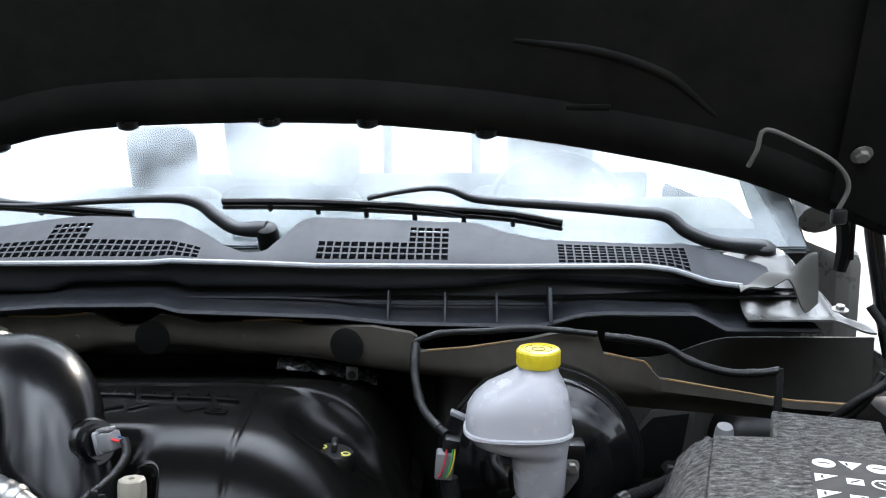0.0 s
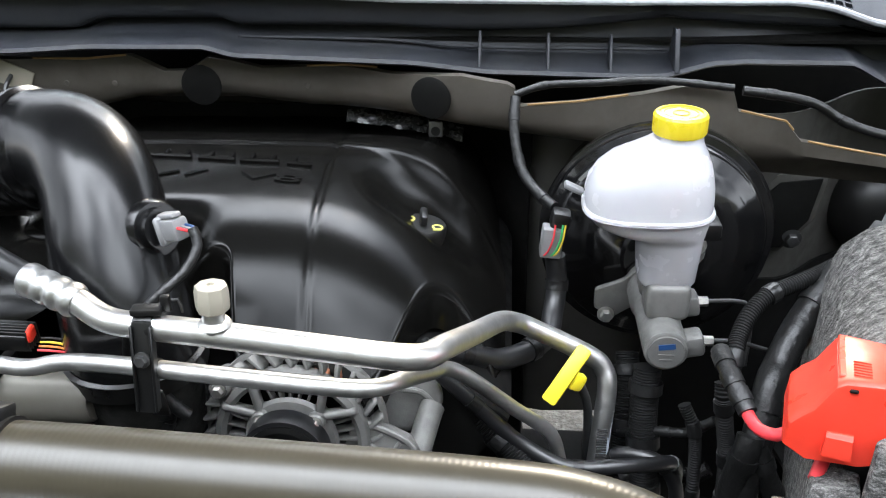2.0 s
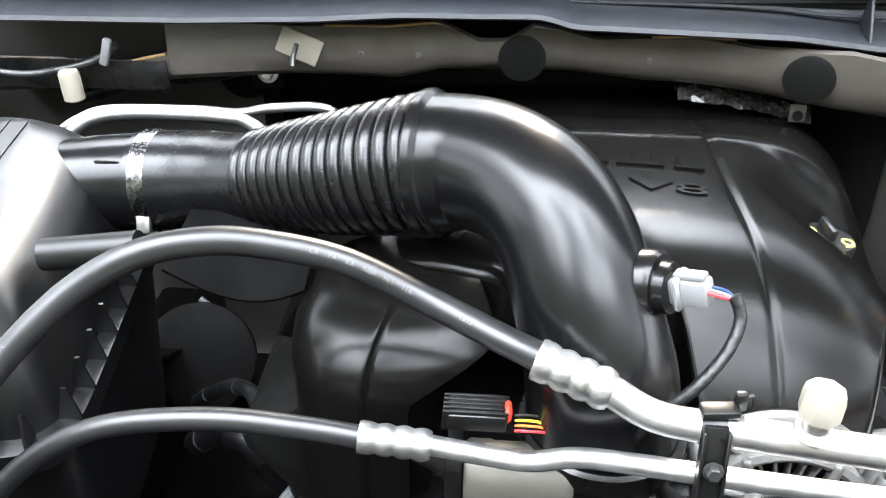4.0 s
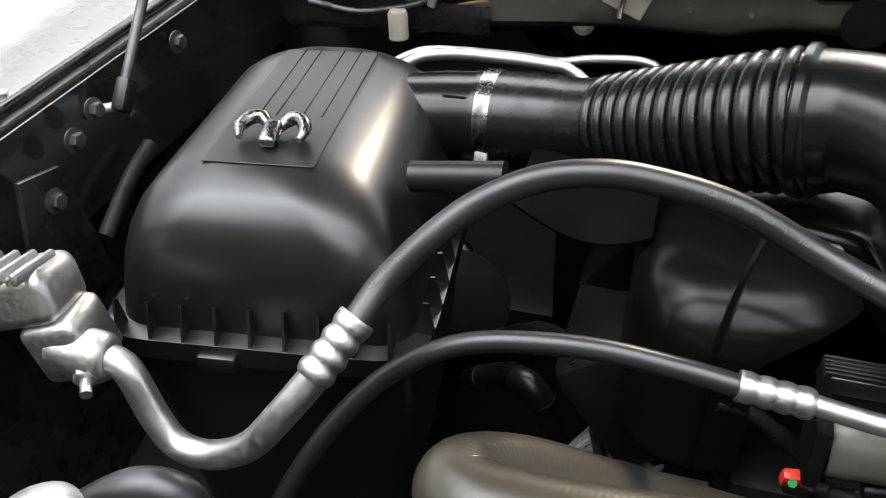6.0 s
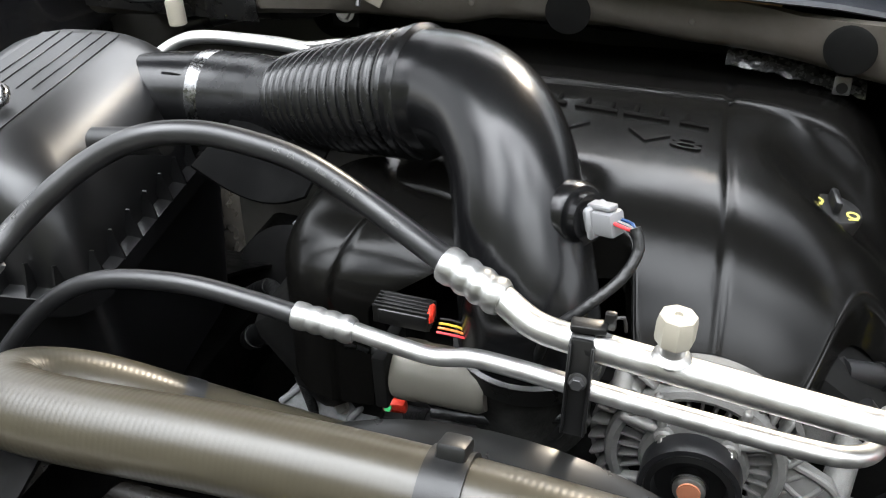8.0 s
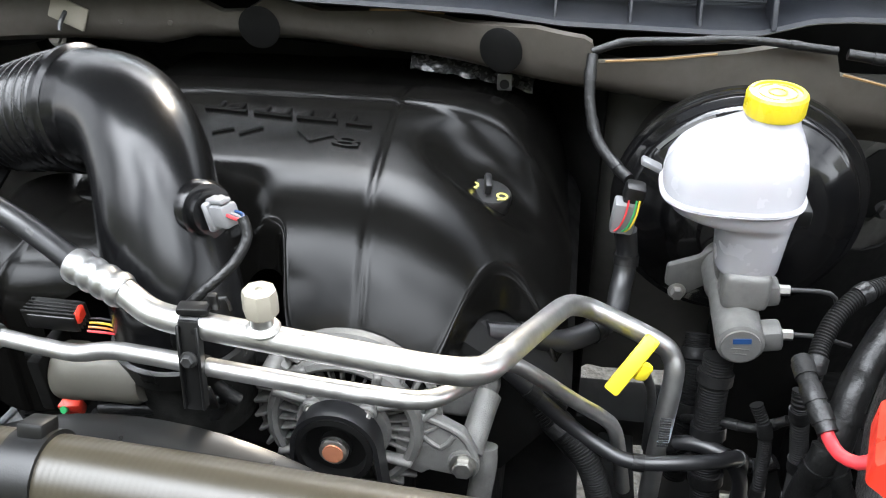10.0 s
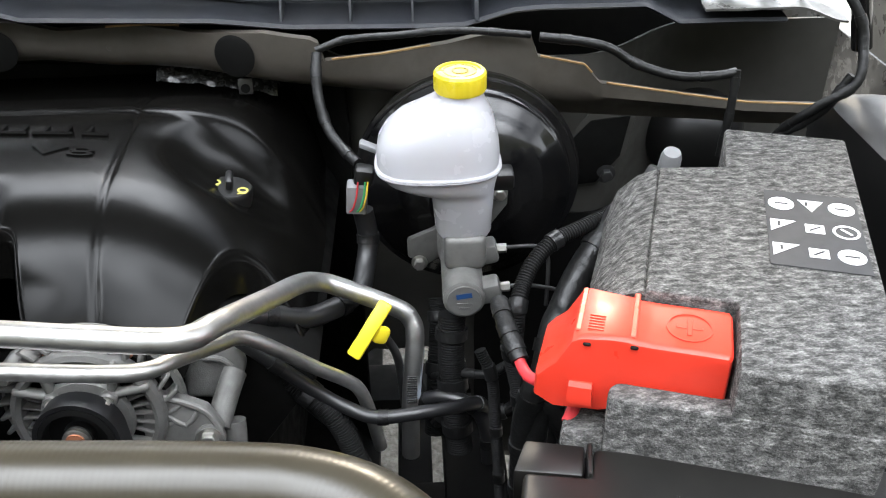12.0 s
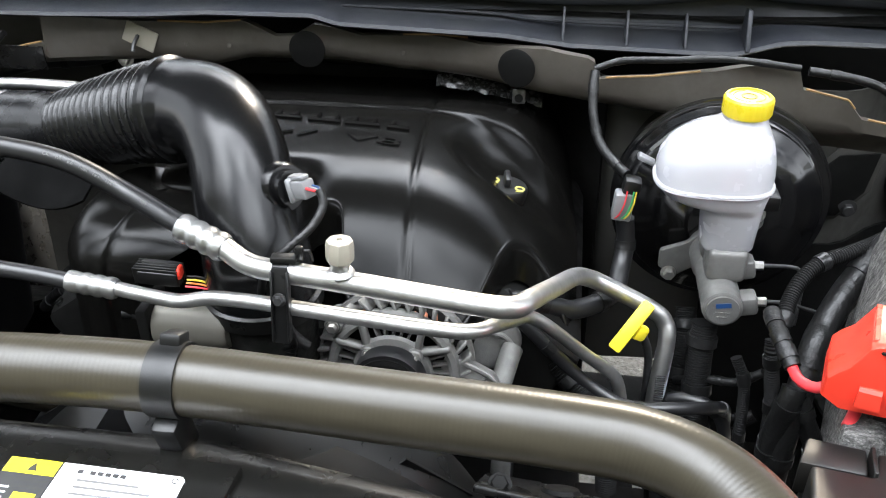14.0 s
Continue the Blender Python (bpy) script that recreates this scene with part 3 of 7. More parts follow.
# Near-black sheets added before the bulkhead for the shade low in the bay.
pad = thing("bulkhead_shade_sheets", (XC, 1.3, 0.5), "near-black sheets that put shade over the lower bulkhead", "insulation", kind="structure")
part("upper_shade_sheet", sheet(lambda u, v: (-0.80 + 0.79 * u, firewall_y(-0.80 + 0.79 * u, 0.5 + 0.62 * v) - 0.030 + 0.004 * math.sin(40 * u) * math.sin(30 * v), 0.45 + 0.655 * v), 40, 20, -0.004), M_PITCH, pad)
part("lower_shade_sheet", sheet(lambda u, v: (0.16 + 0.51 * u, firewall_y(0.16 + 0.51 * u, 0.7) - 0.030 + 0.004 * math.sin(30 * u) * math.sin(20 * v), 0.42 + 0.48 * v), 24, 14, -0.004), M_PITCH, pad)
# Near-black rails and trays added where the gaps lie in shade.
under = thing("chassis_frame", (XC, 0.8, 0.35), "near-black rails and trays added to fill the shaded gaps", "chassis", kind="structure")
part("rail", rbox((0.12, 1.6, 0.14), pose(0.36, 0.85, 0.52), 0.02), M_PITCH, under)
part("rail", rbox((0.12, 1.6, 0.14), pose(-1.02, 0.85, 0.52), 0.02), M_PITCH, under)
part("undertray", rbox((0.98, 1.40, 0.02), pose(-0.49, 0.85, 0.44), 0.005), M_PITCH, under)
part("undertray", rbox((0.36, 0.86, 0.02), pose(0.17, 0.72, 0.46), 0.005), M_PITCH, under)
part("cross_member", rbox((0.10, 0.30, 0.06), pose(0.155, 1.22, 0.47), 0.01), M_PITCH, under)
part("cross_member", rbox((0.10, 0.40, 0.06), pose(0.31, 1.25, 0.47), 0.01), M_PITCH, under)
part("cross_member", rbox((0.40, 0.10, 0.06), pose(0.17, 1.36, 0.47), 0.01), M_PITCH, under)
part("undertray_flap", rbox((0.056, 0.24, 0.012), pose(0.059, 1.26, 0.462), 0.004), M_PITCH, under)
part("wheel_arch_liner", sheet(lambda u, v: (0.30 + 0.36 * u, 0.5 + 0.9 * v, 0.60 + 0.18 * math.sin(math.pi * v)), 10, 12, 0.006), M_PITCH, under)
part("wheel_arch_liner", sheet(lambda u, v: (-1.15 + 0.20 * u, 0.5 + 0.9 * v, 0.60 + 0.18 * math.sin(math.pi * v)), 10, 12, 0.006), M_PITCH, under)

# ---- cowl, wipers, windscreen, hood ----
CW_FRONT = [(-1.2, 1.272), (-0.70, 1.282), (-0.44, 1.283), (-0.407, 1.286), (-0.30, 1.283), (-0.18, 1.278), (0.15, 1.276), (0.30, 1.274), (0.34, 1.268), (0.40, 1.248), (0.443, 1.242), (0.50, 1.238)]
CW_REAR = [(-1.2, 1.30), (-0.78, 1.31), (-0.71, 1.326), (-0.62, 1.337), (-0.57, 1.341), (-0.42, 1.335), (-0.38, 1.322), (-0.33, 1.302), (-0.30, 1.294), (-0.27, 1.295), (-0.25, 1.312), (-0.225, 1.334), (-0.20, 1.337), (0.05, 1.328), (0.105, 1.314), (0.16, 1.306), (0.37, 1.296), (0.42, 1.282), (0.50, 1.262)]


def cowl_pt(x, v):
    zf, zr = lerp_at(x, CW_FRONT), lerp_at(x, CW_REAR)
    bow = 0.03 * max(0.0, (abs(x - XC) - 0.45)) / 0.4
    yr = 1.25 + 0.10 * min(1.0, max(0.15, (zr - zf) / 0.055))
    return (x, 1.25 + bow + (yr - 1.25) * v, zf + (zr - zf) * (v ** 0.85))


GRILLES = [(-0.685, -0.372, -0.612, -0.548), (-0.190, 0.005, -0.052, 0.005), (0.170, 0.371, 0.170, 0.371)]


def grille_panel():
    """The upper panel, with its slots cut through: bars and slots alternate in both directions."""
    P, B = 0.0125, 0.0028
    xs = []
    x = -1.18
    while x < 0.485:
        xs += [(x, False), (x + B, True)]
        x += P
    xs.append((x, False))
    vs = [(0.0, False), (0.06, False)]
    for k in range(6):
        vs += [(0.10 + k * 0.125, True), (0.10 + k * 0.125 + 0.095, False)]
    vs += [(0.90, False), (1.0, False)]
    bm = bmesh.new()
    g = [[bm.verts.new(cowl_pt(x, v)) for v, _ in vs] for x, _ in xs]
    for i in range(len(xs) - 1):
        for j in range(len(vs) - 1):
            xm, vm = (xs[i][0] + xs[i + 1][0]) / 2, (vs[j][0] + vs[j + 1][0]) / 2
            cut = False
            if xs[i][1] and vs[j][1]:
                for a, b, c, d in GRILLES:
                    if a < xm < b and (vm < 0.50 or c < xm < d) and vm < 0.85:
                        cut = True
            if not cut:
                bm.faces.new((g[i][j], g[i + 1][j], g[i + 1][j + 1], g[i][j + 1]))
    low = bmesh.ops.extrude_face_region(bm, geom=bm.faces[:])
    bmesh.ops.translate(bm, vec=(0, 0.001, -0.005), verts=[v for v in low["geom"] if isinstance(v, bmesh.types.BMVert)])
    return bm


cowl = thing("cowl_panel", (XC, 1.3, 1.2), "dark grey plastic cowl panel with slotted air grilles", "cowl panel")
part("grille_panel", grille_panel(), M_COWL, cowl)
part("front_bead", tube([(x, cowl_pt(x, 0)[1] - 0.002, lerp_at(x, CW_FRONT) - 0.0005) for x in [-1.18 + 0.025 * k for k in range(66)]], 0.0042, 8, 0.02), M_BEAD, cowl, "edge bead with its bright reflection put into the pale colour")

AP_LIP = [(-1.18, 1.20), (-0.66, 1.216), (-0.57, 1.222), (-0.42, 1.223), (-0.385, 1.213), (-0.16, 1.206), (-0.07, 1.196), (0.144, 1.192), (0.20, 1.207), (0.24, 1.209), (0.371, 1.205), (0.415, 1.181), (0.60, 1.177)]
AP_TOP = [(-1.18, 1.240), (-0.65, 1.236), (-0.60, 1.236), (-0.565, 1.250), (-0.41, 1.252), (-0.392, 1.243), (-0.20, 1.243), (-0.09, 1.238), (0.02, 1.242), (0.147, 1.255), (0.175, 1.252), (0.36, 1.240), (0.60, 1.225)]


def apron():
    rings = []
    for k in range(150):
        x = -1.18 + 1.735 * k / 149
        bow = cowl_pt(min(x, 0.5), 0)[1] - 1.25
        zf, zl, zt = lerp_at(x, CW_FRONT) - 0.002, lerp_at(x, AP_LIP), lerp_at(x, AP_TOP)
        zt = min(zt, zf - 0.012)
        y = 1.25 + bow
        out = [(y + 0.004, zf), (y + 0.010, zf - 0.006), (y + 0.008, zt + 0.010), (y + 0.012, zt + 0.003), (y + 0.030, zt - 0.001), (y + 0.034, zt - 0.006), (y + 0.024, zl + 0.014), (y + 0.006, zl + 0.007), (y - 0.030, zl + 0.004), (y - 0.034, zl)]
        back = [(a + 0.004, b - 0.003) for a, b in out[::-1]]
        rings.append([(x, a, b) for a, b in out + back])
    return loft(rings)


part("apron", apron(), M_COWL, cowl, "black plastic lower cowl lip")
for x in (-0.080, 0.004, 0.080):
    z = lerp_at(x, AP_LIP)
    part("rib", prism([(0, 0), (0.052, 0), (0.040, 0.012), (0.030, 0.038), (0.022, 0.040)], -0.0018, 0.0018, Matrix(((0, 0, 1, x), (1, 0, 0, 1.226), (0, 1, 0, z + 0.004), (0, 0, 0, 1))), 0.0008, 1), M_COWL, cowl)
part("bulkhead_rib", prism([(0, 0), (0.058, 0), (0.046, 0.030), (0.040, 0.046), (0.022, 0.048)], -0.003, 0.003, Matrix(((0, 0, 1, 0.158), (1, 0, 0, 1.220), (0, 1, 0, lerp_at(0.158, AP_LIP) + 0.002), (0, 0, 0, 1))), 0.001, 1), M_COWL, cowl)
part("ledge", tube([(-0.39, 1.268, 1.226), (-0.2, 1.266, 1.224), (-0.09, 1.262, 1.217), (0.15, 1.262, 1.216)], 0.0022, 8, 0.02), M_COWL, cowl)
# the plenum under the slots; a near-black sheet gives the slots their shade
solid("slot_shade_sheet", sheet(lambda u, v: Vector(cowl_pt(-1.15 + 1.62 * u, 0.03 + 0.90 * v)) + Vector((0, 0.012, -0.020)), 80, 4, 0.002), M_VOID, "near-black sheet that puts shade under the cowl slots", "panel", kind="structure")
solid("cowl_plenum", sheet(lambda u, v: (-1.15 + 1.68 * u, 1.275 + 0.12 * v, 1.225 + 0.02 * v), 10, 3, 0.004), M_PITCH, "dark plenum floor under the cowl slots", "panel", kind="structure")
solid("plenum_wall", sheet(lambda u, v: (-1.12 + 1.74 * u, 1.395 + 0.10 * (abs(-1.12 + 1.74 * u - XC - 0.10) / 0.85) ** 2, 1.05 + (0.236 - 0.02 * (abs(-1.12 + 1.74 * u - XC - 0.10) / 0.85) ** 2) * v), 20, 4, 0.004), M_PITCH, "dark wall between cowl and windscreen base", "panel", kind="structure")

# windscreen and cabin behind it


def screen_pt(u, v):
    x = -1.12 + 1.74 * u
    d = abs(x - (XC + 0.10)) / 0.85
    return (x, 1.39 + 0.10 * d * d + 0.66 * v + 0.05 * d * d * v, 1.285 - 0.02 * d * d + 0.50 * v - 0.03 * v * v)


screen = thing("windscreen", (XC, 1.4, 1.28), "laminated windscreen glass with cloud reflections mixed in as pale haze", "windscreen")
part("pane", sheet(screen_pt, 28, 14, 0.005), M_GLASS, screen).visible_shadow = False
part("frit_band", sheet(lambda u, v: Vector(screen_pt(u, 0.07 * v - 0.005)) + Vector((0, 0.003, -0.008)), 28, 2, 0.002), M_BLACK, screen, "black frit band")
part("side_band", sheet(lambda u, v: Vector(screen_pt(0.955 + 0.05 * u, v)) + Vector((0, 0.004, -0.008)), 4, 10, 0.002), M_BLACK, screen, "black frit band")
part("dashboard", sheet(lambda u, v: (-1.1 + 1.7 * u, 1.50 + 0.75 * v, 1.20 + 0.10 * math.sin(2.6 * v)), 14, 8, 0.02), M_DASH, screen, "grey dashboard top")
cab = thing("cab", (XC, 2.3, 0.5), "silver grey painted truck cab", "cab")
part("rear_wall", rbox((1.90, 0.04, 0.72), pose(XC + 0.1, 3.3, 0.905), 0.02), M_DASH, cab)
for x in (-0.290, 0.045):
    part("rear_window_post", rbox((0.036, 0.03, 0.6), pose(x, 3.3, 1.55), 0.01), M_DASH, cab)
for x, w in ((-0.92, 0.42), (-0.51, 0.44), (0.27, 0.52)):
    part("seat_back", rbox((w, 0.16, 0.60), pose(x, 2.62, 0.98, 12), 0.07, 4), M_DASH, cab)
for x, w, z in ((-0.920, 0.21, 1.345), (-0.605, 0.23, 1.40), (-0.395, 0.17, 1.38), (0.272, 0.26, 1.345)):
    part("head_rest", rbox((w, 0.10, 0.22), pose(x, 2.66, z, 12), 0.045, 5), M_DASH, cab)
part("steering_wheel", lathe([(0.170, -0.012), (0.182, 0.0), (0.170, 0.012), (0.160, 0.0)], toward((0.25, 2.15, 1.24), (0, -0.85, 0.5)), 40, ring=True), M_DASH, cab)
part("roof", rbox((1.74, 1.2, 0.05), pose(XC + 0.1, 2.70, 1.80), 0.02), M_BODY, cab)
for s in (-1, 1):
    xx = XC + 0.08 + s * 0.95
    part("pillar", tube([(xx - s * 0.015, 1.53, 1.31), (xx - s * 0.02, 1.66, 1.42), (xx - s * 0.08, 2.02, 1.72), (xx - s * 0.12, 2.2, 1.82)], 0.040, 12), M_BODY, cab, "light grey painted windscreen pillar")
    part("door_skin", rbox((0.06, 1.5, 0.8), pose(xx + s * 0.05, 2.3, 0.85), 0.03), M_BODY, cab)
    mir = part("door_mirror", rbox((0.15, 0.10, 0.20), pose(xx + s * 0.22, 1.92, 1.38), 0.035, 4), M_BLACK, cab, "black door mirror")


M_WIPER = mat("wiper_arm_paint", (0.030, 0.031, 0.034), 0.35, var=0.1, rvar=0.04)


def wiper(name, pivot, arm, blade):
    w = thing(name, pivot, "black wiper arm and blade resting on the windscreen", "wiper", "wipers")
    px, py, pz = pivot
    part("pivot_cap", lathe([(0.017, -0.035), (0.018, -0.004), (0.016, 0.006), (0.010, 0.011), (0, 0.012)], toward((px, py, pz), (0, -0.45, 0.9)), 24), M_BLACK, w)
    rr = [0.0110 + 0.003 * (k == 0) - 0.0070 * ease(k, 2, len(arm) - 2) for k in range(len(arm))]
    part("arm", tube(arm, rr, 12), M_WIPER, w)
    part("blade_spine", tube(blade, 0.0060, 8), M_BLACK, w)
    low = [Vector(b) + Vector((0, 0.004, -0.010)) for b in blade]
    part("blade_rubber", tube(low, 0.0042, 6), M_HOSE, w)
    a, b = Vector(blade[0]), Vector(blade[-1])
    mid = a.lerp(b, 0.5)
    part("yoke", tube([a.lerp(b, 0.30) + Vector((0, 0, 0.001)), mid + Vector((-0.03, -0.003, 0.012)), mid + Vector((0.03, -0.003, 0.012)), a.lerp(b, 0.72) + Vector((0, 0, 0.001))], 0.0042, 8), M_BLACK, w)
    for k in range(1, 7):
        c = a.lerp(b, k / 7)
        part("claw", rbox((0.008, 0.008, 0.014), pose(*(c + Vector((0, 0.002, -0.005)))), 0.002, 1), M_BLACK, w)


wiper("wiper", (-0.283, 1.352, 1.315), [(-0.283, 1.352, 1.318), (-0.334, 1.360, 1.318), (-0.368, 1.370, 1.335), (-0.402, 1.380, 1.357), (-0.450, 1.385, 1.364), (-0.565, 1.390, 1.360), (-0.685, 1.400, 1.352), (-0.76, 1.41, 1.352)], [(-1.10, 1.47, 1.36), (-0.80, 1.42, 1.358), (-0.52, 1.405, 1.338)])
wiper("wiper", (0.500, 1.350, 1.284), [(0.500, 1.350, 1.286), (0.430, 1.360, 1.293), (0.383, 1.370, 1.310), (0.353, 1.380, 1.333), (0.300, 1.385, 1.340), (0.193, 1.390, 1.349), (0.057, 1.395, 1.359), (0.011, 1.395, 1.374), (-0.026, 1.395, 1.378), (-0.081, 1.395, 1.371), (-0.127, 1.395, 1.362)], [(-0.372, 1.415, 1.356), (-0.269, 1.410, 1.356), (-0.138, 1.405, 1.352), (0.010, 1.405, 1.342), (0.103, 1.402, 1.335), (0.190, 1.398, 1.320)])

# fender corner beside the cowl
corner = thing("fender_corner", (0.55, 1.28, 1.17), "light grey painted sheet metal corner beside the cowl", "body panel")


def corner_pt(u, v):
    x = 0.445 + 0.185 * u
    y = 1.238 + 0.18 * v
    top = lerp_at(x, [(0.44, 1.262), (0.50, 1.284), (0.53, 1.280), (0.56, 1.245), (0.60, 1.214), (0.64, 1.182)])
    z = 1.199 - 0.020 * ease(x, 0.56, 0.63) + (top - 1.199) * ease(v, 0.05, 0.65) + 0.006 * math.sin(21 * u) * math.sin(6 * v)
    return (x, y, z)


part("corner_panel", sheet(corner_pt, 24, 18, 0.003), M_BODY, corner)
part("bent_seal", sheet(lambda u, v: (0.430 + 0.112 * u, 1.230 + 0.016 * v + 0.006 * math.sin(7 * u), 1.242 + 0.036 * u ** 1.3 + 0.020 * v * (0.3 + 0.7 * u) + 0.004 * math.sin(13 * u + 3 * v) - 0.055 * ease(u, 0.55, 0.85) * (1 - v) ** 2), 24, 10, 0.003), M_FLAP, corner, "bent pale grey rubber seal flap")
part("bolt", hex_bolt((0.585, 1.262, 1.208), (0, -0.2, 1), 0.007, 0.005, 0.012), M_STEEL, corner)

# the open hood
HOOD_A = radians(69)
HOOD_Z = [(-1.374, 1.2559), (-1.069, 1.3677), (-0.815, 1.4236), (-0.616, 1.4572), (-0.526, 1.4795), (-0.427, 1.4877), (-0.306, 1.4907), (-0.231, 1.4907), (-0.098, 1.4877), (0.064, 1.4723), (0.172, 1.4572), (0.326, 1.4286), (0.402, 1.4113), (0.464, 1.3901), (0.518, 1.3666), (0.609, 1.3321), (0.732, 1.2864), (0.965, 1.1947)]


def hood_pt(u, v):
    x = -1.19 + 2.14 * u
    d = (x + 0.25) / 0.95
    y0, z0 = 1.19 + 0.02 * d, lerp_at(x, HOOD_Z)
    run = 1.22 * v
    return (x - (0.07 * ease(v, 0.4, 1.0) + 0.05 * v) * d ** 3, y0 - run * math.cos(HOOD_A), z0 + run * math.sin(HOOD_A) + 0.05 * math.sin(math.pi * v) * (1 - d * d))


hood = thing("hood", (XC, 1.5, 1.45), "open black hood seen from below with a ribbed inner panel", "hood")
part("outer_skin", sheet(lambda u, v: Vector(hood_pt(u, v)) + Vector((0, 0.028, 0.022)), 30, 16, -0.003), M_BODY, hood)
part("inner_panel", sheet(hood_pt, 40, 24, -0.006), M_PAD, hood)


def hood_off(x, v, out):
    u = (x + 1.19) / 2.14
    n = Vector((0, -math.sin(HOOD_A), -math.cos(HOOD_A)))
    return Vector(hood_pt(u, v)) + n * out


part("edge_beam", sheet(lambda u, v: hood_off(-1.17 + 1.77 * u, 0.006 + 0.040 * v, 0.007 * math.sin(math.pi * v) + 0.004), 40, 8, -0.004), M_PAD, hood)
part("pressed_rib", tube([hood_off(0.10, 0.100, 0.001), hood_off(0.21, 0.102, 0.002), hood_off(0.30, 0.092, 0.002), hood_off(0.37, 0.062, 0.002)], [0.006, 0.008, 0.008, 0.005], 10), M_PAD, hood)
part("slot", rbox((0.06, 0.010, 0.006), toward(hood_off(0.20, 0.045, 0.008), (0, -math.sin(HOOD_A), -math.cos(HOOD_A))), 0.003), M_PITCH, hood)
for x in (-0.61, -0.428, -0.232, -0.098, 0.064):
    part("stud_cup", lathe([(0.016, -0.010), (0.014, 0.0), (0.008, 0.003), (0, 0.003)], toward(hood_off(x, -0.002, 0.004), (0, 0.25, -1)), 18), M_BLACKPAINT, hood)
part("side_beam", sheet(lambda u, v: hood_off(0.53 + 0.17 * u, 0.02 + 0.9 * v, 0.016 + 0.022 * math.sin(math.pi * u)), 10, 10, -0.004), M_PAD, hood)
part("hinge", tube([(0.585, 1.27, 1.375), (0.590, 1.28, 1.345), (0.596, 1.285, 1.300), (0.592, 1.29, 1.262)], [0.010, 0.013, 0.013, 0.010], 8), M_PITCH, hood, "black steel hood hinge")
part("hinge_arm", prism([(0, 0), (0.03, 0.005), (0.036, 0.08), (0.02, 0.11), (0, 0.10)], -0.004, 0.004, Matrix(((0, 0, 1, 0.600), (1, 0, 0, 1.27), (0, 1, 0, 1.28), (0, 0, 0, 1))), 0.002), M_PITCH, hood, "black steel hood hinge")
part("bolt", hex_bolt(hood_off(0.55, 0.085, 0.034), (0, -0.8, -0.6), 0.009, 0.006, 0.014), M_STEEL, hood)
part("washer_line", tube([(0.3965, 1.115, 1.430), (0.404, 1.105, 1.452), (0.4114, 1.10, 1.4766), (0.4575, 1.10, 1.4588), (0.5007, 1.10, 1.4339), (0.5199, 1.105, 1.4055), (0.5101, 1.11, 1.3734)], 0.0030, 8), M_FLAP, hood, "thin grey washer line")
part("line_clip", rbox((0.020, 0.012, 0.020), pose(0.512, 1.11, 1.366), 0.004), M_BLACK, hood)
strut = thing("hood_strut", (0.61, 1.22, 1.16), "black gas strut holding the hood open", "gas strut", "hood struts")
part("cylinder", tube([(0.645, 1.22, 1.15), (0.6309, 1.22, 1.2088), (0.6052, 1.22, 1.3387), (0.595, 1.22, 1.395)], 0.0125, 16, 0.02), M_GLOSS, strut)
part("end_fitting", tube([(0.595, 1.22, 1.395), (0.5865, 1.22, 1.4411)], 0.015, 14, 0.02), M_BLACK, strut)
part("rod", tube([(0.5865, 1.22, 1.435), (0.575, 1.21, 1.52)], 0.006, 12, 0.02), M_BLACK, strut)
strut = thing("hood_strut", (-1.13, 0.95, 1.10), "black gas strut with a ball end on the fender side", "gas strut", "hood struts")
part("rod", tube([(-1.15, 0.955, 1.155), (-1.15, 1.05, 1.26), (-1.14, 1.15, 1.37)], 0.0055, 14, 0.02), M_DARKSTEEL, strut)
part("cylinder", tube([(-1.14, 1.13, 1.35), (-1.13, 1.28, 1.52), (-1.12, 1.40, 1.66)], 0.011, 16, 0.02), M_BLACK, strut)
part("end_fitting", rbox((0.016, 0.018, 0.036), pose(-1.15, 0.948, 1.143, -40), 0.004), M_BLACK, strut, "black ball socket")
part("ball_stud", tube([(-1.148, 0.94, 1.135), (-1.18, 0.93, 1.13)], 0.006, 10, 0.02), M_STEEL, strut)

# ---- engine and its cover ----


def cover_edge(x):
    """The front edge of the cover, cut back round the throttle and over the coil."""
    return sum(lerp_at(x + d, COVER_EDGE) for d in (-0.006, -0.003, 0.0, 0.003, 0.006)) / 5


COVER_EDGE = [(-0.70, 1.02), (-0.60, 0.955), (-0.52, 0.93), (-0.47, 0.912), (-0.42, 0.905), (-0.345, 0.905), (-0.312, 0.900), (-0.302, 0.885), (-0.296, 0.840), (-0.288, 0.822), (-0.276, 0.816), (-0.172, 0.816), (-0.158, 0.828), (-0.146, 0.856), (-0.134, 0.893), (-0.122, 0.926), (-0.108, 0.946), (-0.092, 0.952), (-0.076, 0.946), (-0.060, 0.928), (-0.048, 0.910), (-0.03, 0.905)]


def cover_top(x, y):
    dx = abs(x - XC)
    rear = ease(y, 1.08, 1.30)
    z = 1.130 - 0.165 * (dx / 0.315) ** (3.6 + 7 * rear)
    q = max(0.0, 0.995 - y)
    z -= 2.0 * q * q + 8.5 * q ** 3 + 0.042 * ease(y, 1.10, 1.36)
    z -= 0.023 * math.exp(-((((x + 0.136) / 0.060) ** 2 + ((y - 1.085) / 0.058) ** 2) ** 2))
    z -= 0.05 * math.exp(-((x + 0.390) / 0.048) ** 4) * ease(0.99 - y, 0.0, 0.10)
    sx = -0.246 + (1.106 - y) * 0.070 + 0.25 * max(0, y - 1.05) ** 2
    z -= 0.0030 * math.exp(-((x - sx) / 0.0036) ** 2)
    z += 0.004 * ease(y, 1.14, 1.15) - 0.006 * ease(y, 1.21, 1.22)
    return z


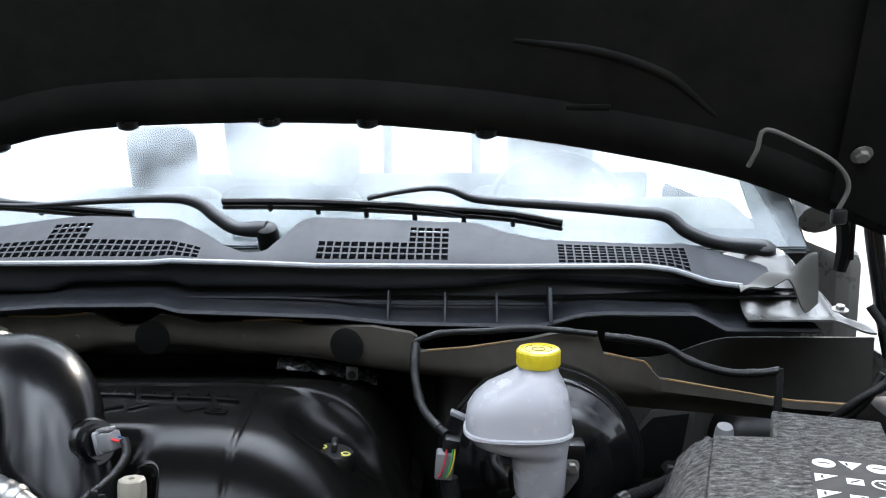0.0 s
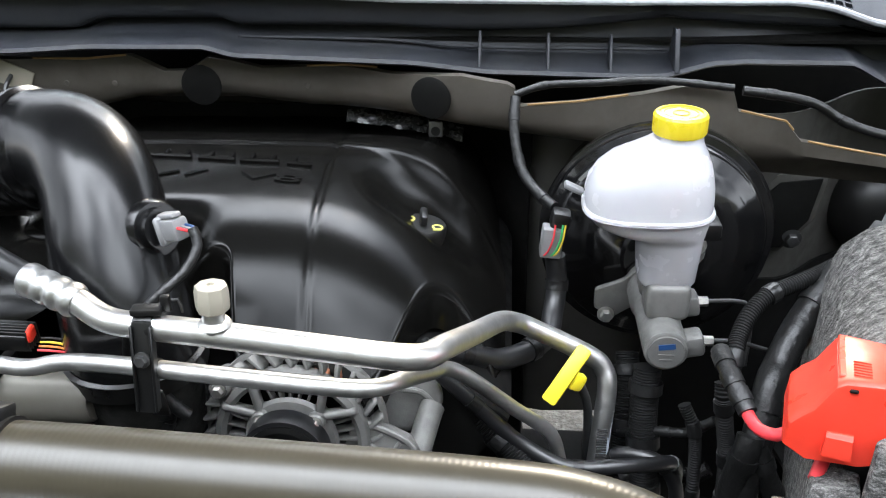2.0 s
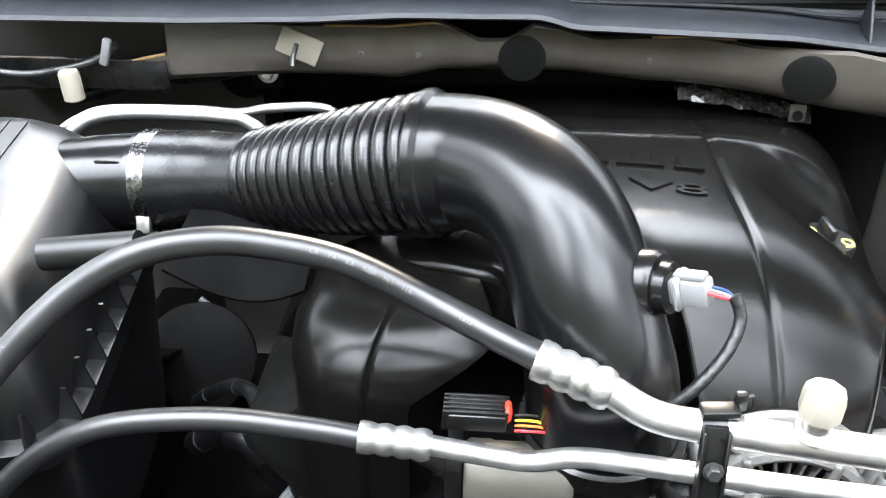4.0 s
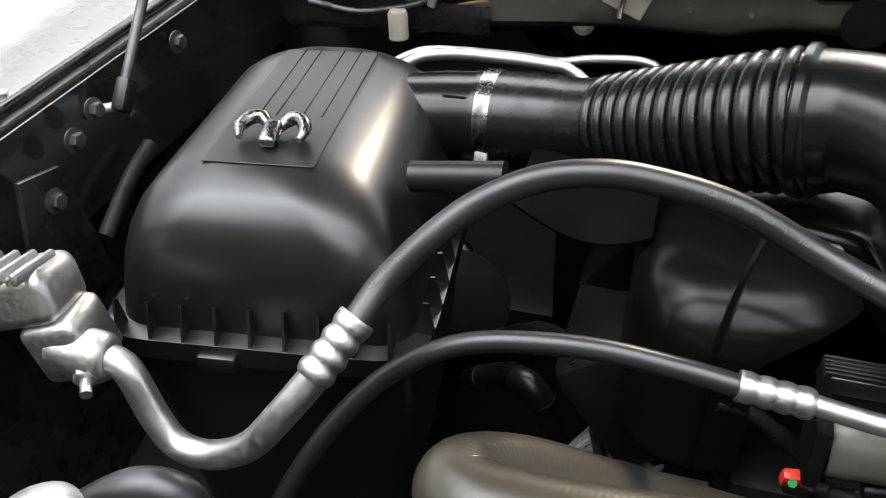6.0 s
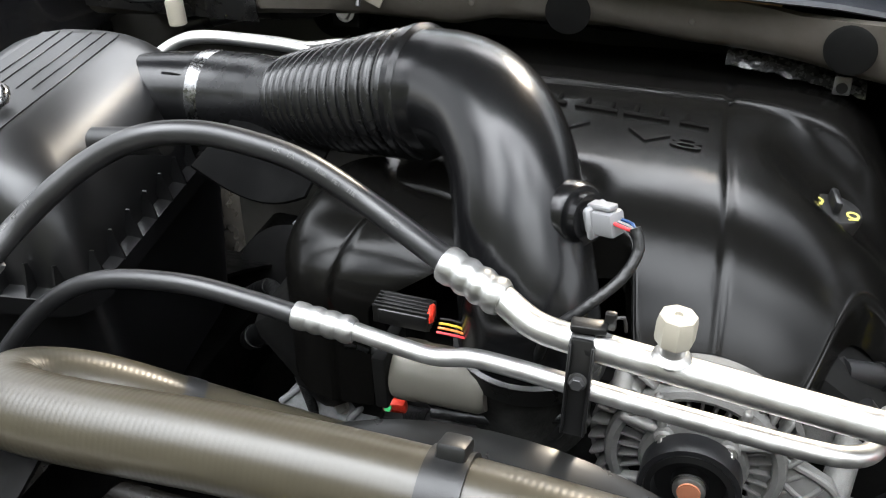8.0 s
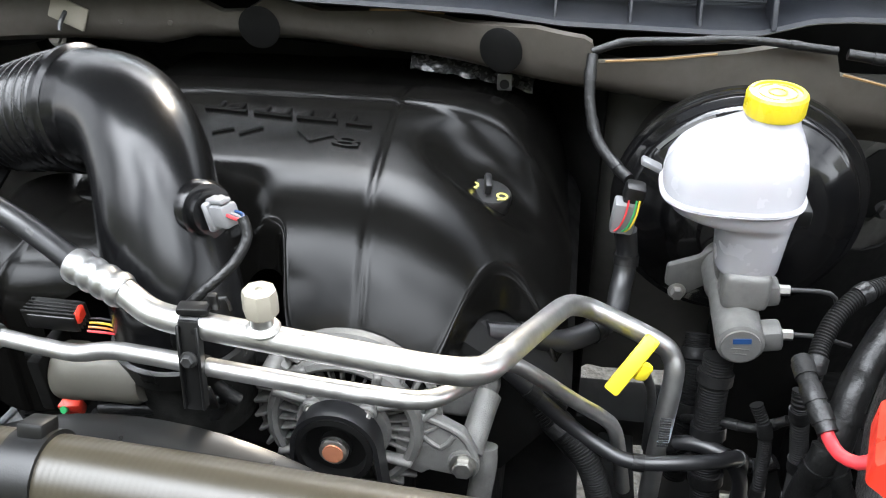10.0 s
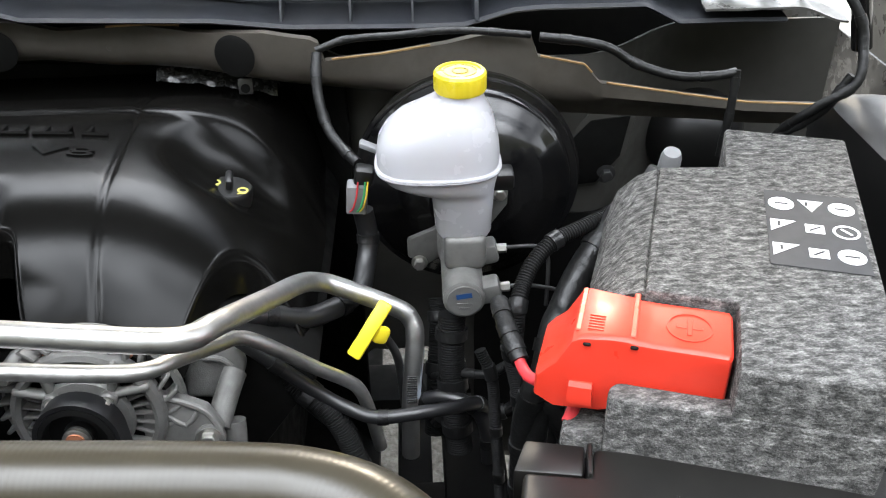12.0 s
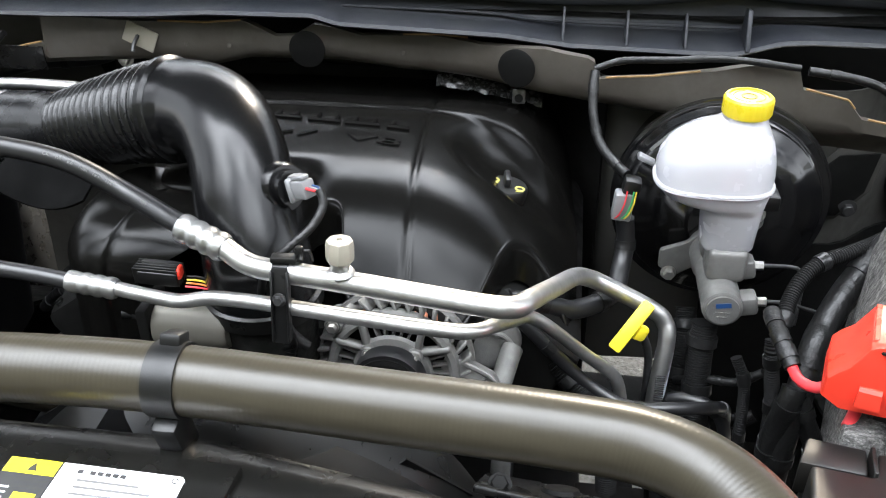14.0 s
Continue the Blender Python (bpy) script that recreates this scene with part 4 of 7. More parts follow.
def cover_pt(u, v):
    x = -0.69 + 0.65 * u
    y0 = cover_edge(x)
    k, r = 0.16, 0.014
    fall = 0.045
    if v < k:
        a = v / k
        top = cover_top(x, y0 + r)
        if a < 0.4:
            return (x, y0 - 0.05 * (fall / 0.10) ** 2 * (1 - a / 0.4), top - r - (fall - r) * (1 - a / 0.4))
        b = (a - 0.4) / 0.6 * math.pi / 2
        return (x, y0 + r * (1 - math.cos(b)), top - r * (1 - math.sin(b)))
    y = y0 + r + (1.37 - y0 - r) * (v - k) / (1 - k)
    return (x, y, cover_top(x, y))


cover = thing("engine_cover", (XC, 1.1, 0.95), "black grained plastic engine cover with raised lettering", "engine cover")
part("shell", sheet(cover_pt, 270, 120, 0.003), M_COVER, cover, sharp=50)

LOBE = evenly(smooth_path([(-0.440, 0.838, 0), (-0.480, 0.822, 0), (-0.515, 0.812, 0), (-0.555, 0.808, 0), (-0.590, 0.819, 0), (-0.614, 0.846, 0), (-0.626, 0.885, 0), (-0.630, 0.94, 0)], 0.004)[0], 200)

LOBE_MID = Vector((-0.50, 1.00, 0))


def lobe_pt(u, v):
    """The rounded lobe beside the throttle: a flat crown, a soft shoulder and an upright skirt, with the throttle's arch cut out."""
    over = 0.09 * ease(v, 0.50, 0.72) ** 0.8
    w = 82 - (82 - 200 * over / 0.31) * (1 - u / 0.3) if u < 0.3 else 82 + 118 * (u - 0.3) / 0.7
    i = min(197, max(2, int(w)))
    p = Vector(LOBE[i]).lerp(Vector(LOBE[min(200, i + 1)]), min(1.0, w - i) if w > i else 0.0)
    if v < 0.3:
        a = 1 - v / 0.3
        dist, z = 0.085 + 0.085 * a, 1.110 - 0.030 * a * a
    elif v < 0.7:
        a = (v - 0.3) / 0.4 * math.pi / 2
        dist, z = 0.085 * (1 - math.sin(a)), 1.110 - 0.058 * (1 - math.cos(a))
    else:
        a = (v - 0.7) / 0.3
        dist, z = -0.006 * a, 1.052 - 0.115 * a
    step = 0.005 * (1 - ease(u, 0.285, 0.315)) * ease(v, 0.05, 0.30)
    return p + (LOBE_MID - p) * ((dist + step) / 0.19) + Vector((0, 0, z - 0.6 * step))


part("front_lobe", sheet(lobe_pt, 260, 70, 0.003), M_COVER, cover, sharp=50)


def on_cover(x, y, up=0.0):
    return Vector((x, y, cover_top(x, y) + up))


bars = [(-0.455, -0.405), (-0.395, -0.352), (-0.345, -0.30), (-0.29, -0.262)]
for x0, x1 in bars:
    part("raised_letter", tube([on_cover(x0, 1.082 + 0.10 * (x0 + 0.36) ** 2 * 4 - 0.11 * (x0 + 0.36), 0.0012), on_cover(x1, 1.082 + 0.4 * (x1 + 0.36) ** 2 - 0.11 * (x1 + 0.36), 0.0012)], 0.0034, 6), M_COVER, cover)
for x0 in (-0.44, -0.415, -0.385, -0.36, -0.335, -0.31, -0.285):
    y = 1.082 - 0.11 * (x0 + 0.36)
    part("raised_letter", tube([on_cover(x0, y, 0.0012), on_cover(x0 + 0.001, y + 0.020, 0.0012)], 0.0026, 6), M_COVER, cover)
part("raised_lettering", lettering("V8", 0.042, pose(-0.300, 1.036, cover_top(-0.30, 1.036) + 0.0006, 0, 2, -6) @ Matrix.Diagonal((1.6, 0.62, 1, 1)), 0.0012), M_COVER, cover)
for x0, d in ((-0.425, 0.012), (-0.395, 0.018)):
    part("raised_letter", tube([on_cover(x0, 1.036, 0.0008), on_cover(x0 + 0.020, 1.036 + d, 0.0008)], 0.0024, 6), M_COVER, cover)

cap_o = thing("oil_filler_cap", (-0.132, 1.07, 1.055), "black oil filler cap with yellow oil can symbols", "oil cap")
oc = toward((-0.137, 1.062, cover_top(-0.137, 1.062) - 0.002), (0.14, 0.02, 1))
part("cap_disc", lathe([(0.0, -0.02), (0.024, -0.02), (0.027, 0.0), (0.027, 0.006), (0.025, 0.009), (0, 0.009)], oc, 30), M_BLACK, cap_o)
part("grip", rbox((0.008, 0.030, 0.013), oc @ pose(-0.001, 0.006, 0.014, 0, 0, 8), 0.003), M_BLACK, cap_o)
for a in (-0.0165, 0.0165):
    b = lathe([(0.0065, 0.0093), (0.0065, 0.0099), (0.0042, 0.0099), (0.0042, 0.0093)], oc @ pose(a, -a * 0.4, 0), 12, ring=True)
    rbox((0.010, 0.0016, 0.0006), oc @ pose(a, -a * 0.4 - 0.008, 0.0098, 0, 0, 20), 0, 1, b)
    part("oil_symbol", b, M_PRINTY, cap_o, "yellow printed oil symbol")
solid("foil_wrap", sheet(lambda u, v: (-0.258 + 0.155 * u, 1.272 + 0.035 * v, 1.112 - 0.024 * u ** 1.5 + 0.013 * math.sin(3.1 * v) + 0.0022 * math.sin(31 * u + 4 * v) * math.cos(19 * v + 7 * u)), 40, 12, 0.002), M_TAPE, "crinkled foil heat wrap behind the engine cover", "heat wrap")

# Plain near-black blocks carry the shade below the engine cover.
engine = thing("engine_block", (XC, 1.0, 0.45), "near-black engine block and accessories with deep shade in the colour", "engine")
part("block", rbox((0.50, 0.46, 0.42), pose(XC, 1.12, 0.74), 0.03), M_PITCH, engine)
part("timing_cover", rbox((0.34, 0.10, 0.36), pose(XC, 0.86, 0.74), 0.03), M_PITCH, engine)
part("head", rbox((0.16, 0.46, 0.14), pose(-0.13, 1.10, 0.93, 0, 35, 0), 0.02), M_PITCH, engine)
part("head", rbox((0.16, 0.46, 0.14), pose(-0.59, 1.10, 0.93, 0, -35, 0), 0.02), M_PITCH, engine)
part("ignition_coil", rbox((0.05, 0.035, 0.03), pose(-0.095, 0.965, 0.985, 0, 30, 10), 0.005), M_BLACK, engine)
part("coil_clip", rbox((0.014, 0.012, 0.008), pose(-0.165, 0.895, 1.022, 0, 20, 10), 0.002), M_RED, engine, "red connector lock")
M_PLATE = mat("dusty_cast_plate", (0.24, 0.245, 0.25), 0.6, 0.2, var=0.3, scale=50, bump=0.5, bscale=300, bdist=0.0015, dust=0.6, dustcol=(0.10, 0.10, 0.09), dscale=26)
cast_m = Matrix(((1, 0, 0, -0.585), (0, 0.42, -0.907, 0.905), (0, 0.907, 0.42, 0.845), (0, 0, 0, 1)))
part("bracket_casting", prism([(-0.100, -0.065), (-0.086, -0.020), (-0.045, 0.034), (0.010, 0.076), (0.044, 0.082), (0.070, 0.034), (0.100, -0.045), (0.085, -0.075), (-0.035, -0.110)], -0.012, 0.006, cast_m, 0.005), M_PLATE, engine, "dusty cast aluminium bracket")
for a, b in (((-0.09, -0.03), (0.012, 0.070)), ((-0.04, -0.085), (0.05, 0.045)), ((0.0, -0.06), (0.09, -0.03))):
    part("casting_rib", tube([cast_m @ Vector((*a, 0.007)), cast_m @ Vector((*b, 0.007))], 0.004, 8), M_PLATE, engine)
part("casting_hole", lathe([(0.0135, 0.0), (0.0135, 0.002), (0.0, 0.001)], cast_m @ pose(-0.030, -0.062, 0.006), 20), M_COPPER, engine, "rusty round plug in the casting")
for x, y in ((0.030, 0.060), (0.072, 0.000), (-0.015, -0.020)):
    part("bolt", hex_bolt(cast_m @ Vector((x, y, 0.006)), cast_m.to_3x3() @ Vector((0, 0, 1)), 0.006, 0.004, 0.009), M_STEEL, engine)
part("front_web", rbox((0.030, 0.02, 0.045), pose(-0.520, 0.862, 0.935, -20, 10, 0), 0.004), M_PITCH, engine)
part("pulley_disc", lathe([(0.0, -0.02), (0.088, -0.02), (0.088, 0.0), (0.075, 0.004), (0, 0.004)], toward((-0.925, 1.33, 0.625), (0.15, -0.8, 0.55)), 36), M_PITCH, engine, "dusty dark pulley disc")
part("pipe_edge", tube([(-0.935, 1.40, 0.690), (-0.905, 1.39, 0.665), (-0.878, 1.37, 0.610)], 0.005, 8), M_GREYC, engine)
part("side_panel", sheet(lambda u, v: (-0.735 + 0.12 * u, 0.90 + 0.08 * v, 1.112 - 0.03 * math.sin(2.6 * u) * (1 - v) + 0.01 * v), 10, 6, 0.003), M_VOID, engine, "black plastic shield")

# ---- alternator ----
AX, AZ = -0.2305, 0.983
am = toward((AX, 0.786, AZ), (0, -1, 0.11))
alt = thing("alternator", (AX, 0.85, 0.90), "cast aluminium alternator with a finned case and belt pulley", "alternator")
part("stator", lathe([(0.0, -0.060), (0.066, -0.060), (0.070, -0.045), (0.070, -0.014), (0.0, -0.014)], am, 40), M_PITCH, alt)
part("front_ring", lathe([(0.0585, -0.008), (0.0690, -0.010), (0.0710, 0.0), (0.0690, 0.005), (0.0640, 0.0075), (0.0600, 0.005)], am, 56, ring=True), M_ALT, alt)
part("outer_rim", lathe([(0.0790, -0.026), (0.0840, -0.026), (0.0850, -0.016), (0.0810, -0.014)], am, 48, ring=True), M_ALT, alt)
part("hub", lathe([(0.0, -0.004), (0.036, -0.004), (0.043, 0.003), (0.041, 0.008), (0.030, 0.011), (0.0, 0.011)], am, 36), M_ALT, alt)
for k in range(32):
    a = 11.25 * k
    if abs((a % 90) - 45) > 13:
        part("spoke", rbox((0.023, 0.0026, 0.010), am @ pose(0, 0, -0.003, 0, 0, a) @ pose(0.050, 0, 0), 0.0010, 2), M_ALT, alt)
for k in range(32):
    part("fin", rbox((0.017, 0.0042, 0.022), am @ pose(0, 0, -0.012, 0, 0, 11.25 * k) @ pose(0.0755, 0, 0, 0, 14, 30), 0.002, 2), M_ALT, alt)
for a in (45, 135, 225, 315):
    for d in (-1, 1):
        part("brace", rbox((0.036, 0.0078, 0.012), am @ pose(0, 0, 0.004, 0, 0, a) @ pose(0.0520, 0.0100 * d, 0, 0, 0, 33 * d), 0.0036, 3), M_ALT, alt)
    part("bolt_boss", lathe([(0.0, -0.004), (0.0090, -0.004), (0.0085, 0.014), (0.0070, 0.0155), (0, 0.0155)], am @ pose(0.0347 * math.cos(radians(a)), 0.0347 * math.sin(radians(a)), 0), 20), M_ALT, alt)
    part("bolt", hex_bolt(am @ Vector((0.0347 * math.cos(radians(a)), 0.0347 * math.sin(radians(a)), 0.0155)), am.to_3x3() @ Vector((0, 0, 1)), 0.0048, 0.0035, 0.0062), M_STEEL, alt)
lug = am @ pose(-0.062, 0.050, -0.004)
part("corner_lug", lathe([(0.0, -0.02), (0.0095, -0.02), (0.0095, 0.010), (0.008, 0.012), (0, 0.012)], lug, 20), M_ALT, alt)
part("bolt", hex_bolt(lug @ Vector((0, 0, 0.012)), am.to_3x3() @ Vector((0, 0, 1)), 0.0052, 0.004, 0.0068), M_STEEL, alt)
pul = part("pulley", lathe([(0.0, 0.012), (0.012, 0.012), (0.030, 0.014), (0.0335, 0.016), (0.034, 0.020), (0.0325, 0.022), (0.034, 0.024), (0.0325, 0.026), (0.034, 0.028), (0.0325, 0.030), (0.034, 0.032), (0.034, 0.038), (0.029, 0.039), (0.027, 0.028), (0.014, 0.026), (0.014, 0.034), (0.0, 0.034)], am, 40), M_BLACK, alt, "black grooved belt pulley")
part("pulley_nut", lathe([(0.0125, 0.034), (0.0125, 0.038), (0.0105, 0.039), (0.0, 0.039)], am, 24), M_STEEL, pul)
part("pulley_cap", lathe([(0.009, 0.039), (0.009, 0.0405), (0.0, 0.0405)], am, 24), M_COPPER, pul, "copper coloured centre plug")
bpts = [(0.060, -0.20)] + [(0.0365 * math.cos(radians(a)), 0.0365 * math.sin(radians(a))) for a in range(0, 181, 10)] + [(-0.055, -0.20)]
b = bmesh.new()
cols = []
for x, y in bpts:
    d = Vector((x, y, 0)).normalized() * 0.002
    cols.append([am @ Vector((x - d.x, y - d.y, 0.016)), am @ Vector((x + d.x, y + d.y, 0.016)), am @ Vector((x + d.x, y + d.y, 0.037)), am @ Vector((x - d.x, y - d.y, 0.037))])
solid("drive_belt", loft(cols, bm=b), M_HOSE, "black ribbed drive belt over the alternator pulley", "drive belt")
for k in range(9):
    part("winding", rbox((0.005, 0.008, 0.012), pose(AX - 0.042 + 0.0105 * k, 0.806, AZ + 0.056, 20, 0, 0), 0.002, 1), M_COPPER, alt, "copper winding bar")
ear_m = toward((-0.124, 0.786, 0.952), (0, -1, 0.25))
part("mount_ear", prism([(-0.052, 0.050), (-0.033, 0.045), (-0.001, 0.030), (0.0125, 0.007), (0.008, -0.010), (-0.006, -0.014), (-0.031, -0.011), (-0.0375, -0.016), (-0.060, -0.009), (-0.062, 0.0136)], -0.010, 0.004, ear_m, 0.002, 2), M_ALT, alt, "cast aluminium mounting ear")
part("ear_ridge", tube([ear_m @ Vector(p) for p in ((-0.045, 0.046, 0.004), (-0.033, 0.042, 0.004), (-0.003, 0.028, 0.004), (0.010, 0.007, 0.004))], 0.0032, 8), M_ALT, alt)
part("ear_ridge", tube([ear_m @ Vector(p) for p in ((-0.040, 0.026, 0.004), (-0.021, 0.0136, 0.004), (-0.009, 0.027, 0.004))], 0.0026, 8), M_ALT, alt)
part("ear_boss", lathe([(0.014, 0.0), (0.0145, 0.006), (0.0125, 0.007), (0, 0.007)], ear_m, 24), M_ALT, alt)
part("bolt", hex_bolt(ear_m @ Vector((0, 0, 0.007)), (0, -1, 0.15), 0.0095, 0.006, 0.0125), M_STEEL, alt)
bracket = thing("tensioner_bracket", (-0.125, 0.90, 0.85), "cast aluminium accessory bracket with a round post", "bracket")
part("post", tube([(-0.121, 0.800, 0.948), (-0.1175, 0.815, 0.9576), (-0.1119, 0.84, 0.9693), (-0.109, 0.85, 0.974)], 0.0120, 20), M_CAST, bracket)
part("stem", tube([(-0.108, 0.812, 0.945), (-0.1077, 0.805, 0.9256), (-0.1126, 0.80, 0.8853), (-0.115, 0.80, 0.82)], 0.0115, 16), M_CAST, bracket)
part("plate", prism([(-0.042, -0.030), (-0.012, -0.034), (0.014, -0.020), (0.022, 0.000), (0.016, 0.016), (-0.002, 0.028), (-0.022, 0.026), (-0.040, 0.012)], -0.012, 0.012, toward((-0.121, 0.868, 0.972), (0.10, -1, 0.35)), 0.006, 3), M_CAST, bracket)
part("plate_ridge", tube([(-0.138, 0.853, 0.990), (-0.120, 0.852, 0.988), (-0.106, 0.851, 0.972)], 0.003, 8), M_CAST, bracket)

# ---- air filter box and intake duct ----
UX, UY = (0.990, 0.139), (-0.139, 0.990)


def box_at(u, v, z):
    return Vector((u * UX[0] + v * UY[0], u * UX[1] + v * UY[1], z))


def squircle(u0, u1, v0, v1, z, n=64, p=5.0, at=box_at):
    out = []
    for k in range(n):
        a = 2 * math.pi * k / n
        c, s = math.cos(a), math.sin(a)
        out.append(at((u0 + u1) / 2 + (u1 - u0) / 2 * math.copysign(abs(c) ** (2 / p), c), (v0 + v1) / 2 + (v1 - v0) / 2 * math.copysign(abs(s) ** (2 / p), s), z))
    return out


def rrect(u0, u1, v0, v1, z, r, n=9):
    """A rectangle with round corners in the filter box's own axes."""
    out = []
    for cu, cv, a0 in ((u1 - r, v1 - r, 0), (u0 + r, v1 - r, 90), (u0 + r, v0 + r, 180), (u1 - r, v0 + r, 270)):
        for k in range(n + 1):
            a = radians(a0 + 90 * k / n)
            out.append(box_at(cu + r * math.cos(a), cv + r * math.sin(a), z))
    return out


box = thing("air_filter_box", (*box_at(-0.80, 1.04, 0)[:2], 0.80), "black satin plastic air filter box with grooved lid", "air filter box")
lid_rings = [rrect(*r) for r in ((-0.930, -0.670, 0.868, 1.214, 1.046, 0.034), (-0.927, -0.674, 0.870, 1.213, 1.072, 0.038), (-0.923, -0.680, 0.873, 1.211, 1.098, 0.042), (-0.917, -0.688, 0.878, 1.209, 1.120, 0.046), (-0.908, -0.700, 0.886, 1.206, 1.138, 0.049), (-0.896, -0.715, 0.897, 1.202, 1.1515, 0.050), (-0.882, -0.732, 0.910, 1.197, 1.160, 0.048), (-0.866, -0.748, 0.923, 1.191, 1.1645, 0.042), (-0.860, -0.754, 0.932, 1.188, 1.1660, 0.036))]
lid = part("lid", loft(lid_rings), M_BOX, box, sharp=60)
part("lower_tray", loft([squircle(-0.91, -0.69, 0.88, 1.20, 0.80, p=7), squircle(-0.93, -0.67, 0.87, 1.215, 1.020, p=8), squircle(-0.945, -0.655, 0.852, 1.225, 1.024, p=9), squircle(-0.945, -0.655, 0.852, 1.225, 1.044, p=9), squircle(-0.935, -0.665, 0.862, 1.22, 1.046, p=9)]), M_BOX, box, sharp=40)
PAD = pose(*box_at(-0.807, 1.062, 0)[:2], 1.1662, 0, 0, 8.0)
part("badge_pad", prism([(-0.048, -0.122), (0.048, -0.122), (0.048, 0.112), (-0.048, 0.112)], 0, 0.0012, PAD, 0.0004, 1), M_BOX, lid)
for dx in (-0.028, -0.012, 0.012, 0.03):
    part("groove_rail", rbox((0.0016, 0.150, 0.0014), PAD @ pose(dx, 0.04, 0.0016), 0.0005, 1), M_BOX, lid)
badge = part("badge", rbox((0.016, 0.030, 0.012), PAD @ pose(0.0, -0.084, 0.0085, 12, 0, 0), 0.005, 3), M_CHROME, lid, "small chrome maker's badge")
for s in (-1, 1):
    arc = [PAD @ Vector((s * x, y, z)) for x, y, z in ((0.004, -0.074, 0.008), (0.012, -0.064, 0.013), (0.022, -0.066, 0.014), (0.029, -0.078, 0.011), (0.026, -0.090, 0.007))]
    part("badge_curl", tube(arc, [0.004, 0.0065, 0.0065, 0.006, 0.003], 12), M_CHROME, badge)
for k in range(9):
    u = -0.918 + 0.029 * k
    part("rib", prism([(0, 0), (0.020, 0), (0.014, 0.030), (0.010, 0.032)], -0.0012, 0.0012, Matrix((( 0.139 * -1, 0, 0.990, box_at(u, 0.853, 0).x), (0.990, 0, 0.139, box_at(u, 0.853, 0).y), (0, 1, 0, 1.044), (0, 0, 0, 1))), 0), M_BOX, box)
for k in range(8):
    v = 0.89 + 0.035 * k
    part("rib", prism([(0, 0), (0.020, 0), (0.010, 0.034), (0.006, 0.034)], -0.0012, 0.0012, Matrix(((-0.990, 0, -0.139, box_at(-0.654, v, 0).x), (-0.139, 0, 0.990, box_at(-0.654, v, 0).y), (0, 1, 0, 1.043), (0, 0, 0, 1))), 0), M_BOX, box)
part("latch", rbox((0.034, 0.012, 0.016), pose(*box_at(-0.83, 0.850, 0)[:2], 1.030, 0, 0, 8), 0.003), M_BOX, box)
part("latch", rbox((0.034, 0.014, 0.04), pose(*box_at(-0.935, 0.865, 0)[:2], 1.035, 0, 0, 8), 0.004), M_BOX, box)
part("breather_stub", tube([(-0.815, 0.870, 1.143), (-0.735, 0.872, 1.153)], 0.0135, 18), M_BLACK, box)

duct = thing("intake_duct", (-0.6, 0.95, 1.03), "glossy black intake duct with bellows and elbow", "air duct")
part("outlet_sleeve", tube([(-0.875, 1.034, 1.110), (-0.83, 1.038, 1.113), (-0.788, 1.040, 1.116)], [0.046, 0.047, 0.047], 32), M_DUCT, duct)
for zz in (0.030, -0.030):
    part("sleeve_tab", rbox((0.026, 0.004, 0.010), pose(-0.820, 1.012, 1.118 + zz, 30), 0.002, 1), M_DUCT, duct)
part("rubber_sleeve", tube([(-0.802, 1.040, 1.115), (-0.775, 1.039, 1.117), (-0.740, 1.033, 1.122), (-0.700, 1.021, 1.131), (-0.672, 1.011, 1.138)], [0.0485, 0.0485, 0.0475, 0.044, 0.044], 36), M_BELLOW, duct)
cl = part("hose_clamp", sweep(bmesh.new(), [Vector((-0.796, 1.0405, 1.1153)), Vector((-0.7959, 1.0405, 1.1153)), Vector((-0.7825, 1.0400, 1.1162)), Vector((-0.7824, 1.0400, 1.1162))], [0.0480, 0.0500, 0.0500, 0.0480], 40), M_CHROME, duct, "worm drive steel hose clamp")
part("clamp_screw", rbox((0.014, 0.010, 0.024), pose(-0.789, 0.994, 1.098, -25, 0, 3), 0.003), M_STEEL, cl)
bel = [(-0.676, 1.013, 1.137), (-0.64, 0.998, 1.150), (-0.59, 0.977, 1.167), (-0.545, 0.962, 1.182), (-0.500, 0.951, 1.194)]
pb, _ = smooth_path(bel, 0.0011)
nb = 15 * 12
pb = evenly(pb, nb)
part("bellows", sweep(bmesh.new(), pb, [0.0400 + 0.0150 * (k / nb) ** 0.8 + 0.0058 * abs(math.sin(math.pi * 15 * k / nb)) ** 0.55 for k in range(nb + 1)], 48), M_BELLOW, duct, sharp=80)
EL = [(-0.508, 0.953, 1.192), (-0.472, 0.938, 1.201), (-0.434, 0.906, 1.202), (-0.405, 0.868, 1.184), (-0.387, 0.832, 1.143), (-0.374, 0.808, 1.096), (-0.370, 0.802, 1.055)]
ER = [0.0575, 0.0535, 0.0515, 0.0515, 0.0530, 0.0560, 0.0580]
elbow = part("elbow", tube(EL, ER, 44, 0.004), M_DUCT, duct, sharp=80)
part("elbow_collar", lathe([(0.0575, 0.0), (0.0615, 0.004), (0.0615, 0.010), (0.0575, 0.013)], toward((-0.503, 0.951, 1.193), (-0.95, 0.24, -0.15)), 44, ring=True), M_DUCT, elbow)
part("seam_line", tube([(-0.470, 0.960, 1.226), (-0.42, 0.925, 1.222), (-0.378, 0.885, 1.204), (-0.352, 0.852, 1.172), (-0.335, 0.828, 1.12)], 0.0016, 6), M_DUCT, elbow)
bm_ = toward((-0.343, 0.8245, 1.171), (0.82, -0.50, 0.28))
